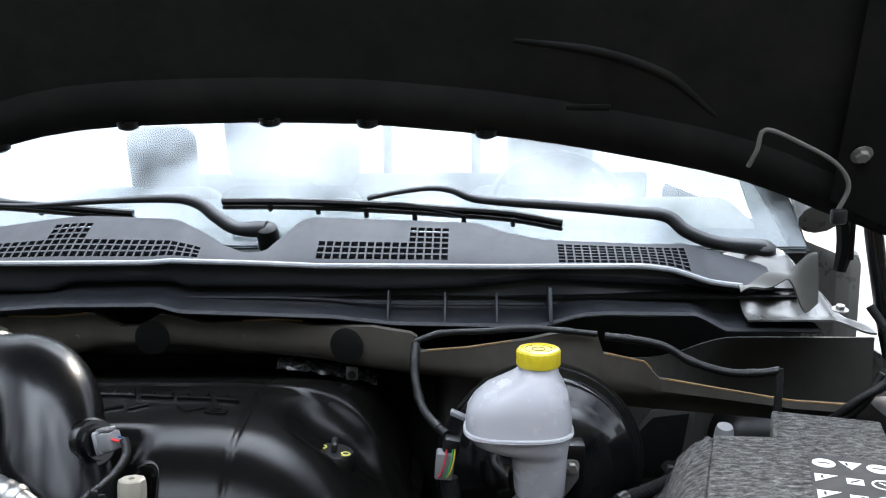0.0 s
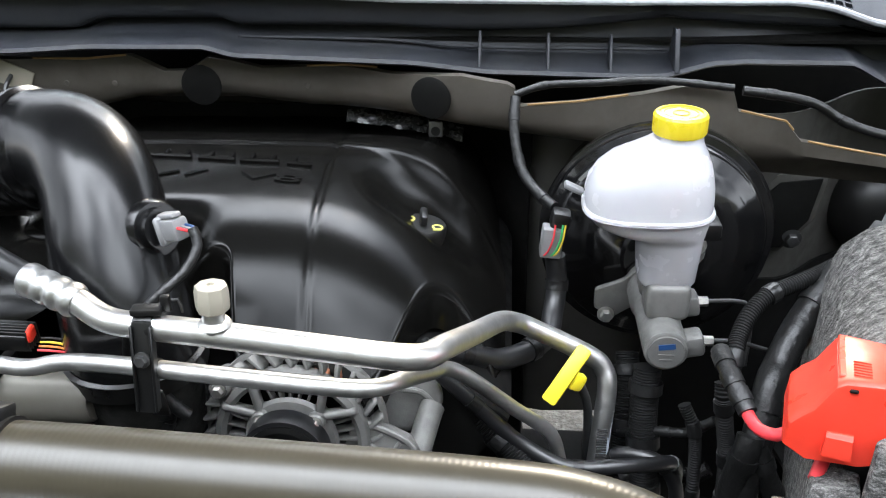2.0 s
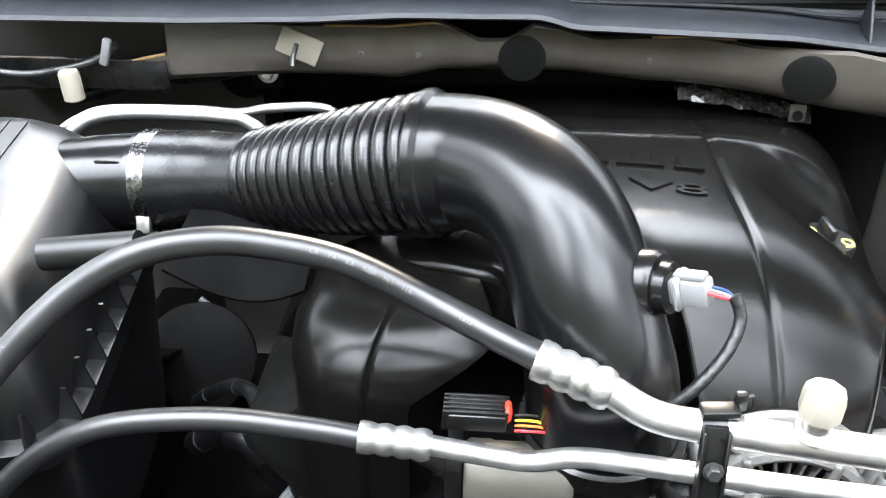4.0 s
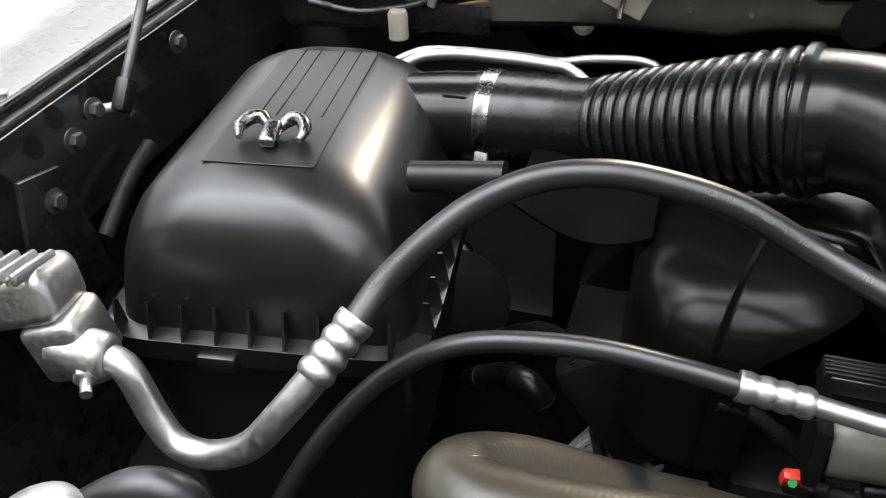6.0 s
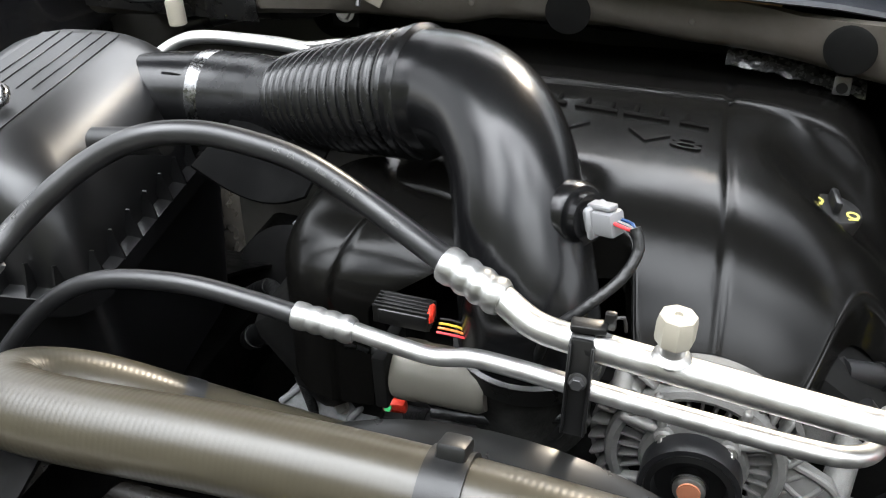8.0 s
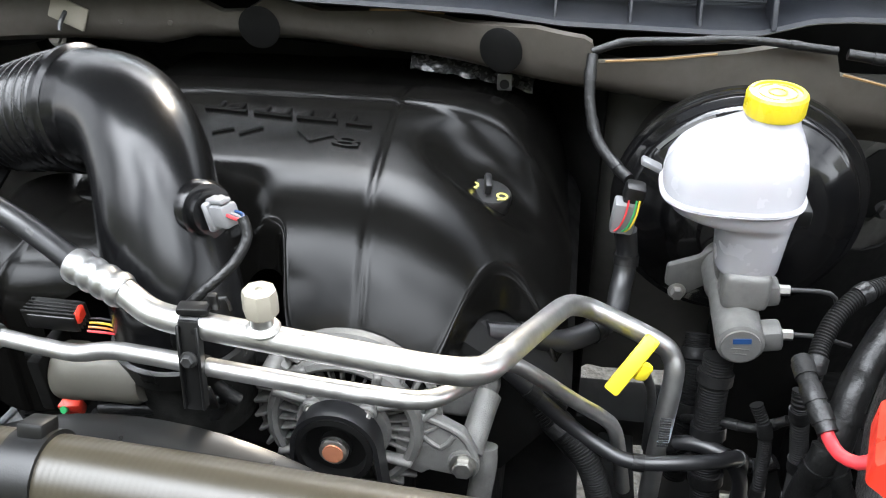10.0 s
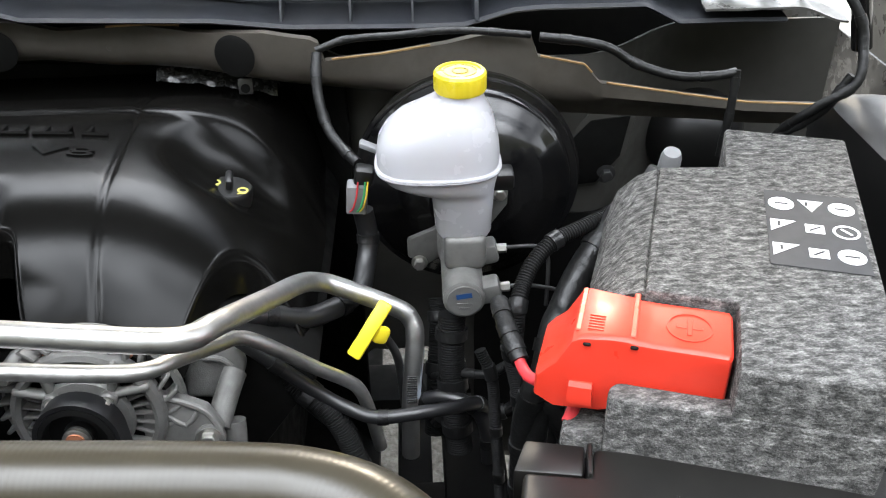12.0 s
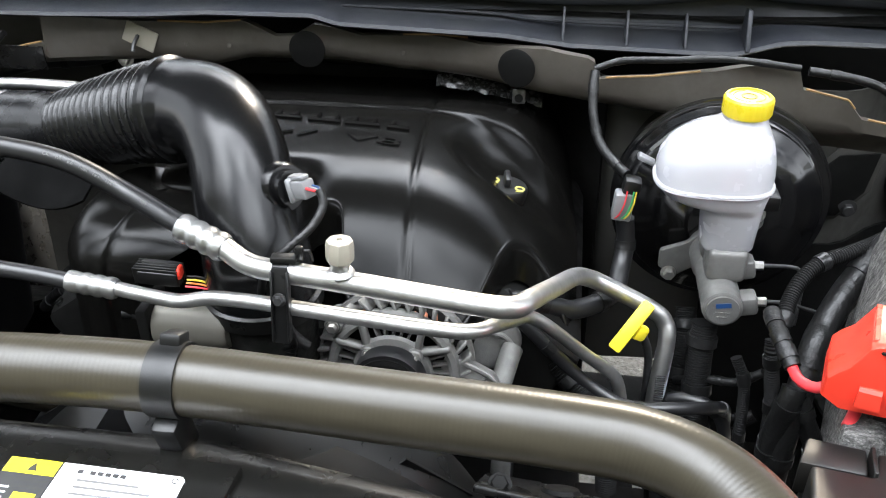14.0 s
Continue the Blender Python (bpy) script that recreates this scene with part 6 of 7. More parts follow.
# coolant filler hose and cap at the corner
fill = thing("filler_hose", (-0.85, 0.52, 1.0), "dark grey bent rubber filler hose", "hose")
part("hose", tube([(-0.935, 0.500, 1.075), (-0.912, 0.512, 1.094), (-0.888, 0.524, 1.112), (-0.864, 0.532, 1.124), (-0.845, 0.536, 1.122), (-0.838, 0.540, 1.104), (-0.845, 0.545, 1.06), (-0.85, 0.55, 0.98)], 0.0125, 22, 0.004), M_HOSE, fill)
part("cuff", tube([(-0.940, 0.498, 1.071), (-0.922, 0.507, 1.086)], 0.0145, 22), M_HOSE, fill)
capm = toward((-0.895, 0.488, 1.130), (-0.1, -0.1, 1))
fc = thing("pressure_cap", (-0.895, 0.488, 1.08), "stamped bright metal radiator pressure cap", "cap")
part("cap", lathe([(0.0, -0.03), (0.018, -0.03), (0.022, -0.004), (0.027, 0.0), (0.028, 0.006), (0.024, 0.010), (0.012, 0.012), (0, 0.012)], capm, 28), M_FER, fc)
for s in (-1, 1):
    part("ear", rbox((0.016, 0.022, 0.006), capm @ pose(s * 0.030, 0, 0.003), 0.002), M_FER, fc)

# ---- brakes ----
boo = thing("brake_booster", (0.142, 1.18, 0.87), "glossy black round brake booster with pressed rings", "brake booster")
bo = toward((0.142, 1.150, 1.014), (0, -1, 0.04))
part("front_shell", lathe([(0.138, -0.006), (0.140, 0.0), (0.138, 0.006), (0.130, 0.008), (0.128, 0.016), (0.122, 0.024), (0.112, 0.028), (0.108, 0.034), (0.080, 0.052), (0.050, 0.058), (0.046, 0.064), (0, 0.064)], bo, 64), M_GLOSS, boo)
part("rear_shell", lathe([(0, -0.13), (0.09, -0.13), (0.122, -0.10), (0.130, -0.02), (0.143, -0.014), (0.143, -0.006), (0.138, -0.004)], bo, 64), M_GLOSS, boo)
part("sticker", sheet(lambda u, v: bo @ Vector((-(0.125 + 0.0042 * v) * math.sin(0.35 + 0.55 * u), (0.125 + 0.0042 * v) * math.cos(0.35 + 0.55 * u), 0.0235 - 0.001 * v)), 16, 2, 0.0006), M_PRINTW, boo, "narrow white printed sticker")

mc = thing("master_cylinder", (0.12, 1.0, 0.93), "cast aluminium brake master cylinder with pipe fittings", "master cylinder")
md = Vector((-0.01, -1, 0.02)).normalized()
mm = toward((0.126, 1.085, 0.986), md)
part("body", lathe([(0.0, 0.0), (0.026, 0.0), (0.026, 0.05), (0.023, 0.055), (0.023, 0.146), (0.0225, 0.150), (0.020, 0.1515), (0, 0.1515)], mm, 32), M_ALT, mc)
part("end_plug", lathe([(0.019, 0.1510), (0.0185, 0.1535), (0, 0.1535)], mm, 28), M_ALT, mc, "stamped bright end plug")
part("ink_mark", rbox((0.017, 0.006, 0.0006), mm @ pose(0.0, 0.007, 0.1537, 0, 0, 8), 0, 1), M_BLUE, mc, "blue inspection mark")
for k in range(2):
    part("stamped_bar", rbox((0.016 - 0.004 * k, 0.002, 0.0005), mm @ pose(0.0, -0.003 - 0.006 * k, 0.1537), 0, 1), M_CAST, mc)
part("flange", prism([(-0.062, -0.035), (-0.040, -0.048), (-0.012, -0.028), (0.020, -0.018), (0.058, 0.035), (0.058, 0.058), (0.035, 0.062), (-0.005, 0.030), (-0.030, 0.004), (-0.062, -0.010)], 0, 0.010, Matrix.Translation((0.126, 1.078, 0.992)) @ Matrix(((1, 0, 0, 0), (0, 0, -1, 0), (0, 1, 0, 0), (0, 0, 0, 1))), 0.003), M_ALT, mc)
part("nut", hex_bolt((0.078, 1.068, 0.950), (0, -1, 0.1), 0.007, 0.008, 0.010), M_STEEL, mc)
part("nut", hex_bolt((0.174, 1.068, 1.044), (0, -1, 0.1), 0.007, 0.008, 0.010), M_STEEL, mc)
for y, z in ((0.998, 1.012), (0.955, 0.990)):
    part("port_boss", rbox((0.042, 0.026, 0.024), pose(0.145, y, z - 0.004, 0, -12, 0), 0.005), M_ALT, mc)
    part("pipe_nut", hex_bolt((0.164, y, z), (1, -0.1, 0.1), 0.0055, 0.009, 0.0065), M_STEEL, mc)
for y in (0.985, 1.03):
    part("feed_boss", rbox((0.046, 0.040, 0.042), pose(0.128, y, 1.026), 0.008, 3), M_ALT, mc)
part("brake_pipe", tube([(0.172, 0.998, 1.013), (0.205, 0.998, 1.014), (0.220, 0.998, 1.008), (0.224, 0.995, 0.985), (0.222, 0.985, 0.94)], 0.0024, 8), M_DARKSTEEL, mc, "thin dark brake pipe")
part("brake_pipe", tube([(0.172, 0.955, 0.991), (0.20, 0.957, 0.989), (0.235, 0.965, 0.975)], 0.0024, 8), M_DARKSTEEL, mc, "thin dark brake pipe")

res = thing("brake_fluid_reservoir", (0.12, 1.0, 1.02), "translucent white brake fluid reservoir", "fluid reservoir")


def res_ring(z, x0, x1, yc, hy, p=3.2):
    return squircle(x0, x1, yc - hy, yc + hy, z, 44, p, lambda a, b, c: (a, b, c))


RR = [(1.036, 0.106, 0.150, 1.003, 0.026), (1.038, 0.100, 0.155, 1.003, 0.030), (1.044, 0.097, 0.158, 1.003, 0.033), (1.090, 0.093, 0.1605, 1.003, 0.037), (1.096, 0.088, 0.161, 1.003, 0.039), (1.100, 0.074, 0.1615, 1.002, 0.042), (1.104, 0.058, 0.162, 1.002, 0.0445), (1.110, 0.045, 0.1635, 1.002, 0.047), (1.119, 0.0385, 0.165, 1.002, 0.049), (1.1202, 0.0350, 0.1672, 1.002, 0.0518), (1.1218, 0.0342, 0.168, 1.002, 0.0525), (1.1226, 0.0352, 0.167, 1.002, 0.0512), (1.1236, 0.0342, 0.168, 1.002, 0.0525), (1.1250, 0.0350, 0.1672, 1.002, 0.0518), (1.1256, 0.0375, 0.165, 1.002, 0.049), (1.138, 0.037, 0.1655, 1.003, 0.049), (1.150, 0.0395, 0.1645, 1.004, 0.049), (1.162, 0.0470, 0.162, 1.004, 0.047), (1.173, 0.0600, 0.159, 1.005, 0.042), (1.183, 0.078, 0.155, 1.005, 0.036), (1.191, 0.093, 0.1505, 1.005, 0.029), (1.197, 0.101, 0.149, 1.005, 0.024), (1.206, 0.102, 0.148, 1.005, 0.023)]
body = part("tank", loft([res_ring(*r, 2.2 if r[0] > 1.18 else 2.8) for r in RR]), M_WHITE, res, sharp=45)
part("level_sensor", rbox((0.04, 0.03, 0.02), pose(0.165, 1.03, 1.085), 0.004), M_BLACK, res, "black level sensor plug")
part("hook_tab", rbox((0.022, 0.014, 0.006), pose(0.028, 1.03, 1.128, 0, 25, 0), 0.002), M_GREYC, res)
cp = [(0.0255, -0.002), (0.0262, 0.0), (0.0262, 0.016), (0.0245, 0.0185), (0.021, 0.019), (0.0205, 0.0175), (0, 0.0175)]
cap_m = pose(0.125, 1.005, 1.203, 0, 0, 0)
rc_ = bmesh.new()
rgs = []
for r, z in cp[:-1]:
    rgs.append([cap_m @ Vector(((r + (0.0006 if (k % 4) < 2 and 0.0 <= z <= 0.016 else 0)) * math.cos(2 * math.pi * k / 96), (r + (0.0006 if (k % 4) < 2 and 0.0 <= z <= 0.016 else 0)) * math.sin(2 * math.pi * k / 96), z)) for k in range(96)])
cap_y = part("cap", loft(rgs, bm=rc_), M_CAPY, res, "yellow ribbed screw cap", sharp=30)
for k in range(26):
    a = radians(10 + 13.3 * k)
    if k % 7 == 6:
        continue
    part("embossed_mark", rbox((0.0028, 0.0012, 0.0006), cap_m @ pose(0.0165 * math.cos(a), 0.0165 * math.sin(a), 0.0179, 0, 0, math.degrees(a) + 90), 0, 1), mat("dark_yellow_mark", (0.28, 0.20, 0.01), 0.5), cap_y)
part("embossed_ring", lathe([(0.0085, 0.0174), (0.0085, 0.0182), (0.0068, 0.0182), (0.0068, 0.0174)], cap_m, 28, ring=True), MATS["dark_yellow_mark"], cap_y)

dip = thing("dipstick", (0.03, 0.91, 0.85), "bright yellow plastic dipstick handle", "dipstick")
dA, dB = Vector((0.042, 0.926, 0.996)), Vector((0.004, 0.896, 0.948))
dm = toward((dA + dB) / 2, dA - dB)
part("handle", rbox((0.016, 0.008, (dA - dB).length), dm @ pose(0, 0, 0, 0, 0, 35), 0.003, 2), M_CAPY, dip)
part("loop", rbox((0.018, 0.012, 0.020), pose(0.034, 0.917, 0.960, 0, 30, 30), 0.005, 2), M_CAPY, dip)
part("tube", tube([(0.038, 0.920, 0.955), (0.05, 0.935, 0.91), (0.055, 0.95, 0.82)], 0.005, 10), M_DARKSTEEL, dip)

# ---- battery in its felt wrap, terminal cover, fuse box ----
BU, BV = Vector((0.956, -0.292, 0)), Vector((0.292, 0.956, 0))


def bat(u, v, z=0.0):
    return BU * u + BV * v + Vector((0, 0, z))


BM = Matrix(((BU.x, BV.x, 0, 0), (BU.y, BV.y, 0, 0), (0, 0, 1, 0), (0, 0, 0, 1)))
wrap = thing("battery_wrap", (*bat(0.10, 0.9)[:2], 0.85), "mottled grey felt thermal wrap round the battery", "battery wrap")
out1 = [(0.030, 0.784), (0.102, 0.786), (0.101, 0.700), (0.214, 0.702), (0.216, 1.105), (0.094, 1.106), (0.094, 1.016), (0.030, 1.000)]
part("top_panel", prism(out1, 0.90, 1.137, BM, 0.004, 2), M_FELT, wrap)
side = []
for z, u in ((0.88, -0.022), (1.02, -0.022), (1.075, -0.018), (1.105, -0.008), (1.125, 0.010), (1.134, 0.028), (1.120, 0.040), (0.88, 0.040)):
    side.append((u, z))
rings = []
for v in (0.786, 0.80, 0.85, 0.90, 0.95, 0.985, 0.998):
    rings.append([bat(u + 0.001 * math.sin(31 * v + z * 9), v, z) for u, z in side])
part("side_panel", loft(rings), M_FELT, wrap)
part("front_panel", prism([(0.012, 0.698), (0.212, 0.698), (0.212, 0.722), (0.098, 0.722), (0.096, 0.7195), (0.018, 0.7195), (0.012, 0.712)], 0.86, 1.094, BM, 0.004, 2), M_FELT, wrap)
part("left_panel", prism([(-0.022, 0.708), (0.014, 0.708), (0.014, 0.79), (-0.022, 0.79)], 0.86, 1.040, BM, 0.005, 2), M_FELT, wrap)
part("battery_case", prism([(0.0, 0.74), (0.098, 0.74), (0.098, 0.79), (0.0, 0.79)], 0.86, 1.075, BM, 0.004), M_BLACK, wrap, "black battery case")
lbm = Matrix.Translation(bat(0.168, 0.908, 1.1374)) @ Matrix(((BU.x, BV.x, 0, 0), (BU.y, BV.y, 0, 0), (0, 0, 1, 0), (0, 0, 0, 1)))
wl_ = part("warning_label", prism([(-0.040, -0.064), (0.040, -0.064), (0.040, 0.064), (-0.040, 0.064)], 0, 0.0008, lbm, 0), M_LABELK, wrap, "dark grey label with white pictograms")
for j in range(3):
    for i in range(3):
        c = lbm @ pose(-0.026 + 0.026 * i, 0.040 - 0.040 * j, 0.0008)
        kind = (i + 2 * j) % 3
        if kind == 0 and j != 1 or (i == 2):
            b = lathe([(0.0115, 0), (0.0115, 0.0004), (0.0, 0.0004)] if (i + j) % 2 == 0 else [(0.0115, 0), (0.0115, 0.0004), (0.0092, 0.0004), (0.0092, 0)], c, 24, ring=(i + j) % 2 == 1)
            part("pictogram_disc", b, M_LABELW, wl_)
            part("pictogram_bar", rbox((0.012, 0.0022, 0.0003), c @ pose(0, 0, 0.0006, 0, 0, -45 if (i + j) % 2 else 0), 0, 1), M_LABELW if (i + j) % 2 else M_LABELK, wl_)
        elif kind == 1 or j == 1 and i == 0:
            part("pictogram_triangle", prism([(-0.011, 0.010), (-0.011, -0.010), (0.011, 0.010)] if j else [(-0.011, 0.010), (0.0, -0.010), (0.011, 0.010)], 0, 0.0004, c, 0), M_LABELW, wl_)
            part("pictogram_bar", rbox((0.0022, 0.007, 0.0003), c @ pose(-0.004, 0.003, 0.0006), 0, 1), M_LABELK, wl_)
        else:
            part("pictogram_box", rbox((0.016, 0.014, 0.0004), c @ pose(0, 0, 0.0002), 0, 1), M_LABELW, wl_)
            part("pictogram_bar", rbox((0.012, 0.002, 0.0003), c @ pose(0, 0, 0.0006, 0, 0, 40), 0, 1), M_LABELK, wl_)

red = thing("terminal_cover", (*bat(0.02, 0.75)[:2], 1.05), "bright red plastic positive terminal cover", "terminal cover")


def red_slice(v, inset):
    """The cover's outline across, seen from the front: low end, slope, flat top, right end, notch over the felt."""
    c = inset
    o = [(-0.047 + c, 1.068), (-0.046 + c, 1.089 - c * 0.5), (-0.040 + c, 1.097 - c * 0.7), (-0.030, 1.106 - c), (-0.023, 1.120 - c), (-0.019, 1.128 - c), (-0.013, 1.1315 - c), (0.010, 1.1325 - c), (0.022, 1.1322 - c), (0.028, 1.1305 - c), (0.040, 1.1300 - c), (0.060, 1.1300 - c), (0.080, 1.1300 - c), (0.0965 - c, 1.1295 - c), (0.0985 - c, 1.127 - c), (0.0985 - c, 1.078), (0.024, 1.076), (0.018, 1.064), (0.006, 1.060), (-0.030, 1.060)]
    return [bat(u, v - (0.004 * ease(0.02 - u, 0.0, 0.05) if v < 0.75 else -0.006 * ease(0.02 - u, 0.0, 0.03)), z) for u, z in o]


part("cover_shell", loft([red_slice(0.7215, 0.0045), red_slice(0.7222, 0.0022), red_slice(0.7245, 0.0006), red_slice(0.728, 0.0), red_slice(0.752, 0.0), red_slice(0.775, 0.0), red_slice(0.7785, 0.0008), red_slice(0.7805, 0.0040)]), M_RED, red, sharp=28)
# Lighter red puts the glints along the hinge lines into the colour.
M_REDL = mat("red_hinge_glint", (0.82, 0.085, 0.05), 0.28, var=0.05)
part("hinge_strip", prism([(0.0225, 0.727), (0.0275, 0.727), (0.0275, 0.784), (0.0225, 0.784)], 1.127, 1.1329, BM, 0.001, 1), M_REDL, red, "moulded hinge line with its glint in lighter red")
part("hinge_strip", prism([(-0.0185, 0.728), (-0.0135, 0.728), (-0.0135, 0.784), (-0.0185, 0.784)], 1.122, 1.1316, BM, 0.001, 1), M_REDL, red, "moulded hinge line with its glint in lighter red")
part("snap_tab", loft([[bat(u, v, z) for u, v in ((-0.020 - d, 0.7185 - e), (0.000 + d, 0.7185 - e), (0.000 + d, 0.724), (-0.020 - d, 0.724))] for z, d, e in ((1.069, 0.000, 0.006), (1.072, 0.000, 0.006), (1.085, -0.001, 0.004), (1.088, -0.001, 0.001))]), M_RED, red, sharp=30)
part("slot", rbox((0.006, 0.003, 0.003), Matrix.Translation(bat(-0.008, 0.7190, 1.1255)) @ BM, 0.001, 1), M_PITCH, red)
part("slot", rbox((0.006, 0.003, 0.003), Matrix.Translation(bat(0.027, 0.7215, 1.1265)) @ BM, 0.001, 1), M_PITCH, red)
for k in range(6):
    part("grip_rib", rbox((0.012, 0.0012, 0.0012), Matrix.Translation(bat(-0.003, 0.730 + 0.0035 * k, 1.1323)) @ BM, 0, 1), M_RED, red)
pc = bat(0.066, 0.751, 1.1300)
part("plus_ring", lathe([(0.0175, 0), (0.0175, 0.001), (0.0160, 0.001), (0.0160, 0)], Matrix.Translation(pc), 36, ring=True), M_RED, red)
part("plus_bar", rbox((0.020, 0.004, 0.0014), Matrix.Translation(pc) @ BM, 0.0005, 1), M_RED, red)
part("plus_bar", rbox((0.004, 0.020, 0.0022), Matrix.Translation(pc) @ BM, 0.0005, 1), M_RED, red)
for a in ([(0.1655, 0.786, 1.0304), (0.167, 0.78, 1.0279), (0.1711, 0.765, 1.0284), (0.1816, 0.755, 1.0314), (0.192, 0.752, 1.040)], [(0.195, 0.70, 1.035), (0.205, 0.715, 1.045), (0.215, 0.73, 1.055)]):
    solid("battery_cable", tube(a, 0.0055, 12), M_REDW, "red insulated battery cable", "cable", "battery cables")

FR = pose(0.148, 0.645, 0, 0, 0, -9)
fuse = thing("fuse_box", (0.3, 0.6, 0.9), "black plastic fuse box with a satin lid", "fuse box")
fl = part("lid", prism([(0.0, -0.110), (0.40, -0.110), (0.40, 0.03), (0.058, 0.03), (0.054, 0.0), (0.004, 0.0)], 0.995, 1.041, FR, 0.005, 3), mat("fuse_lid_plastic", (0.0065, 0.006, 0.0052), 0.44, bump=0.08, bscale=900, rvar=0.03, dust=0.012, dscale=30, spec=0.6), fuse)
part("lid_tab", prism([(-0.004, 0.004), (0.050, 0.004), (0.052, 0.036), (0.004, 0.038)], 1.00, 1.036, FR, 0.003), MATS["fuse_lid_plastic"], fl)
part("lid_rib", prism([(0.0525, 0.0), (0.0565, 0.0), (0.0565, 0.032), (0.0525, 0.032)], 1.02, 1.044, FR, 0.001, 1), MATS["fuse_lid_plastic"], fl)
part("base", prism([(0.006, -0.150), (0.41, -0.150), (0.41, 0.03), (0.006, 0.03)], 0.86, 0.992, FR, 0.006), M_BLACK, fuse)
part("base_rim", prism([(0.0, -0.156), (0.42, -0.156), (0.42, -0.112), (0.0, -0.112)], 0.985, 1.005, FR, 0.003), M_BLACK, fuse)
for x in (0.09, 0.122):
    part("latch_arm", rbox((0.003, 0.02, 0.03), FR @ pose(x, -0.150, 1.006), 0.001, 1), M_BLACK, fuse)
part("latch", rbox((0.034, 0.008, 0.010), FR @ pose(0.106, -0.156, 1.006), 0.002), M_BLACK, fuse)
em = FR @ pose(0.138, -0.036, 1.0414)
for dx, dy, w, hh, a in ((0.004, 0.020, 0.028, 0.002, 0), (-0.020, 0.014, 0.002, 0.018, 0), (0.018, 0.008, 0.002, 0.024, 0), (0.0, -0.004, 0.034, 0.002, 0), (-0.004, -0.013, 0.002, 0.016, 0), (0.016, -0.013, 0.002, 0.016, 0), (0.006, -0.021, 0.020, 0.002, 0), (0.006, -0.013, 0.010, 0.006, 0), (0.002, 0.013, 0.002, 0.020, -45)):
    part("embossed_stroke", rbox((w, hh, 0.0016), em @ pose(dx, dy, 0, 0, 0, a), 0.0004, 1), MATS["fuse_lid_plastic"], fl)

# ---- looms, pipes and brackets ----


def loom(pts, r, label="black corrugated wiring loom", m=None, ribbed=True):
    ob = thing("wiring_loom", pts[len(pts) // 2], label, "wiring loom", "wiring looms")
    part("sleeve", corrugated(pts, r) if ribbed else tube(pts, r, 14), m or M_LOOM, ob)
    path, _ = smooth_path(pts, 0.004)
    for f in (0.12, 0.5, 0.86):
        k = int(f * (len(path) - 4))
        part("tape_band", sweep(bmesh.new(), path[k:k + 4], r * (1.14 if not ribbed else 1.22), 14), M_WIRE, ob)
    return ob


loom([(0.322, 0.975, 1.100), (0.2866, 0.97, 1.074), (0.2518, 0.95, 1.0676), (0.2161, 0.93, 1.063), (0.1937, 0.91, 1.0518), (0.1806, 0.89, 1.0377), (0.1735, 0.87, 1.0243), (0.171, 0.86, 0.985)], 0.0082)
loom([(0.163, 0.855, 1.010), (0.1636, 0.85, 0.9965), (0.1698, 0.85, 0.9617), (0.1771, 0.85, 0.9169), (0.181, 0.85, 0.84)], 0.0078)
loom([(0.1525, 0.848, 1.051), (0.155, 0.825, 1.0465), (0.158, 0.81, 1.0425), (0.166, 0.785, 1.0302)], 0.0084, "black taped cable sleeve", M_WIRE, False)
loom([(0.290, 0.955, 1.080), (0.2767, 0.95, 1.0606), (0.2544, 0.93, 1.0415), (0.2378, 0.91, 1.0266), (0.2223, 0.89, 1.0047), (0.2112, 0.87, 0.9948), (0.198, 0.84, 0.95), (0.190, 0.83, 0.90), (0.186, 0.82, 0.82)], 0.0150, "thick black taped harness", M_WIRE, False)
loom([(0.325, 0.975, 1.100), (0.300, 0.955, 1.070), (0.270, 0.935, 1.040)], 0.011)
loom([(0.231, 1.19, 1.187), (0.28, 1.185, 1.182), (0.315, 1.18, 1.174), (0.349, 1.17, 1.156), (0.396, 1.16, 1.144), (0.44, 1.16, 1.143), (0.466, 1.16, 1.147)], 0.0058, "black taped harness under the cowl", M_WIRE, False)
loom([(0.466, 1.16, 1.150), (0.463, 1.15, 1.10), (0.459, 1.15, 1.04)], 0.0052, "black taped harness under the cowl", M_WIRE, False)
loom([(0.577, 1.15, 1.24), (0.592, 1.14, 1.215), (0.597, 1.13, 1.190), (0.590, 1.11, 1.150), (0.557, 1.12, 1.118), (0.535, 1.14, 1.085), (0.52, 1.16, 1.05)], 0.0058, "black taped cable at the fender", M_WIRE, False)
loom([(0.588, 1.12, 1.155), (0.565, 1.125, 1.110), (0.530, 1.145, 1.070), (0.50, 1.17, 1.03)], 0.006, "black cable beside the fender", M_WIRE, False)
loom([(-0.150, 0.935, 1.015), (-0.113, 0.90, 0.984), (-0.06, 0.88, 0.935), (-0.018, 0.86, 0.899), (0.002, 0.85, 0.849), (0.01, 0.84, 0.78)], 0.0125)
loom([(-0.105, 0.862, 1.006), (-0.037, 0.865, 0.933), (-0.003, 0.86, 0.910), (0.029, 0.85, 0.904), (0.077, 0.855, 0.904), (0.11, 0.87, 0.895), (0.14, 0.90, 0.87), (0.15, 0.92, 0.82)], 0.0075, "black rubber pipe near the dipstick", M_HOSE, False)
loom([(0.112, 0.955, 0.955), (0.110, 0.94, 0.905), (0.112, 0.925, 0.86), (0.118, 0.91, 0.79)], 0.0150, "black corrugated hose below the master cylinder")
loom([(0.190, 0.835, 0.965), (0.187, 0.83, 0.9495), (0.1797, 0.83, 0.9082), (0.179, 0.83, 0.8556), (0.18, 0.83, 0.78)], 0.0130, "black taped harness beside the battery", M_WIRE, False)
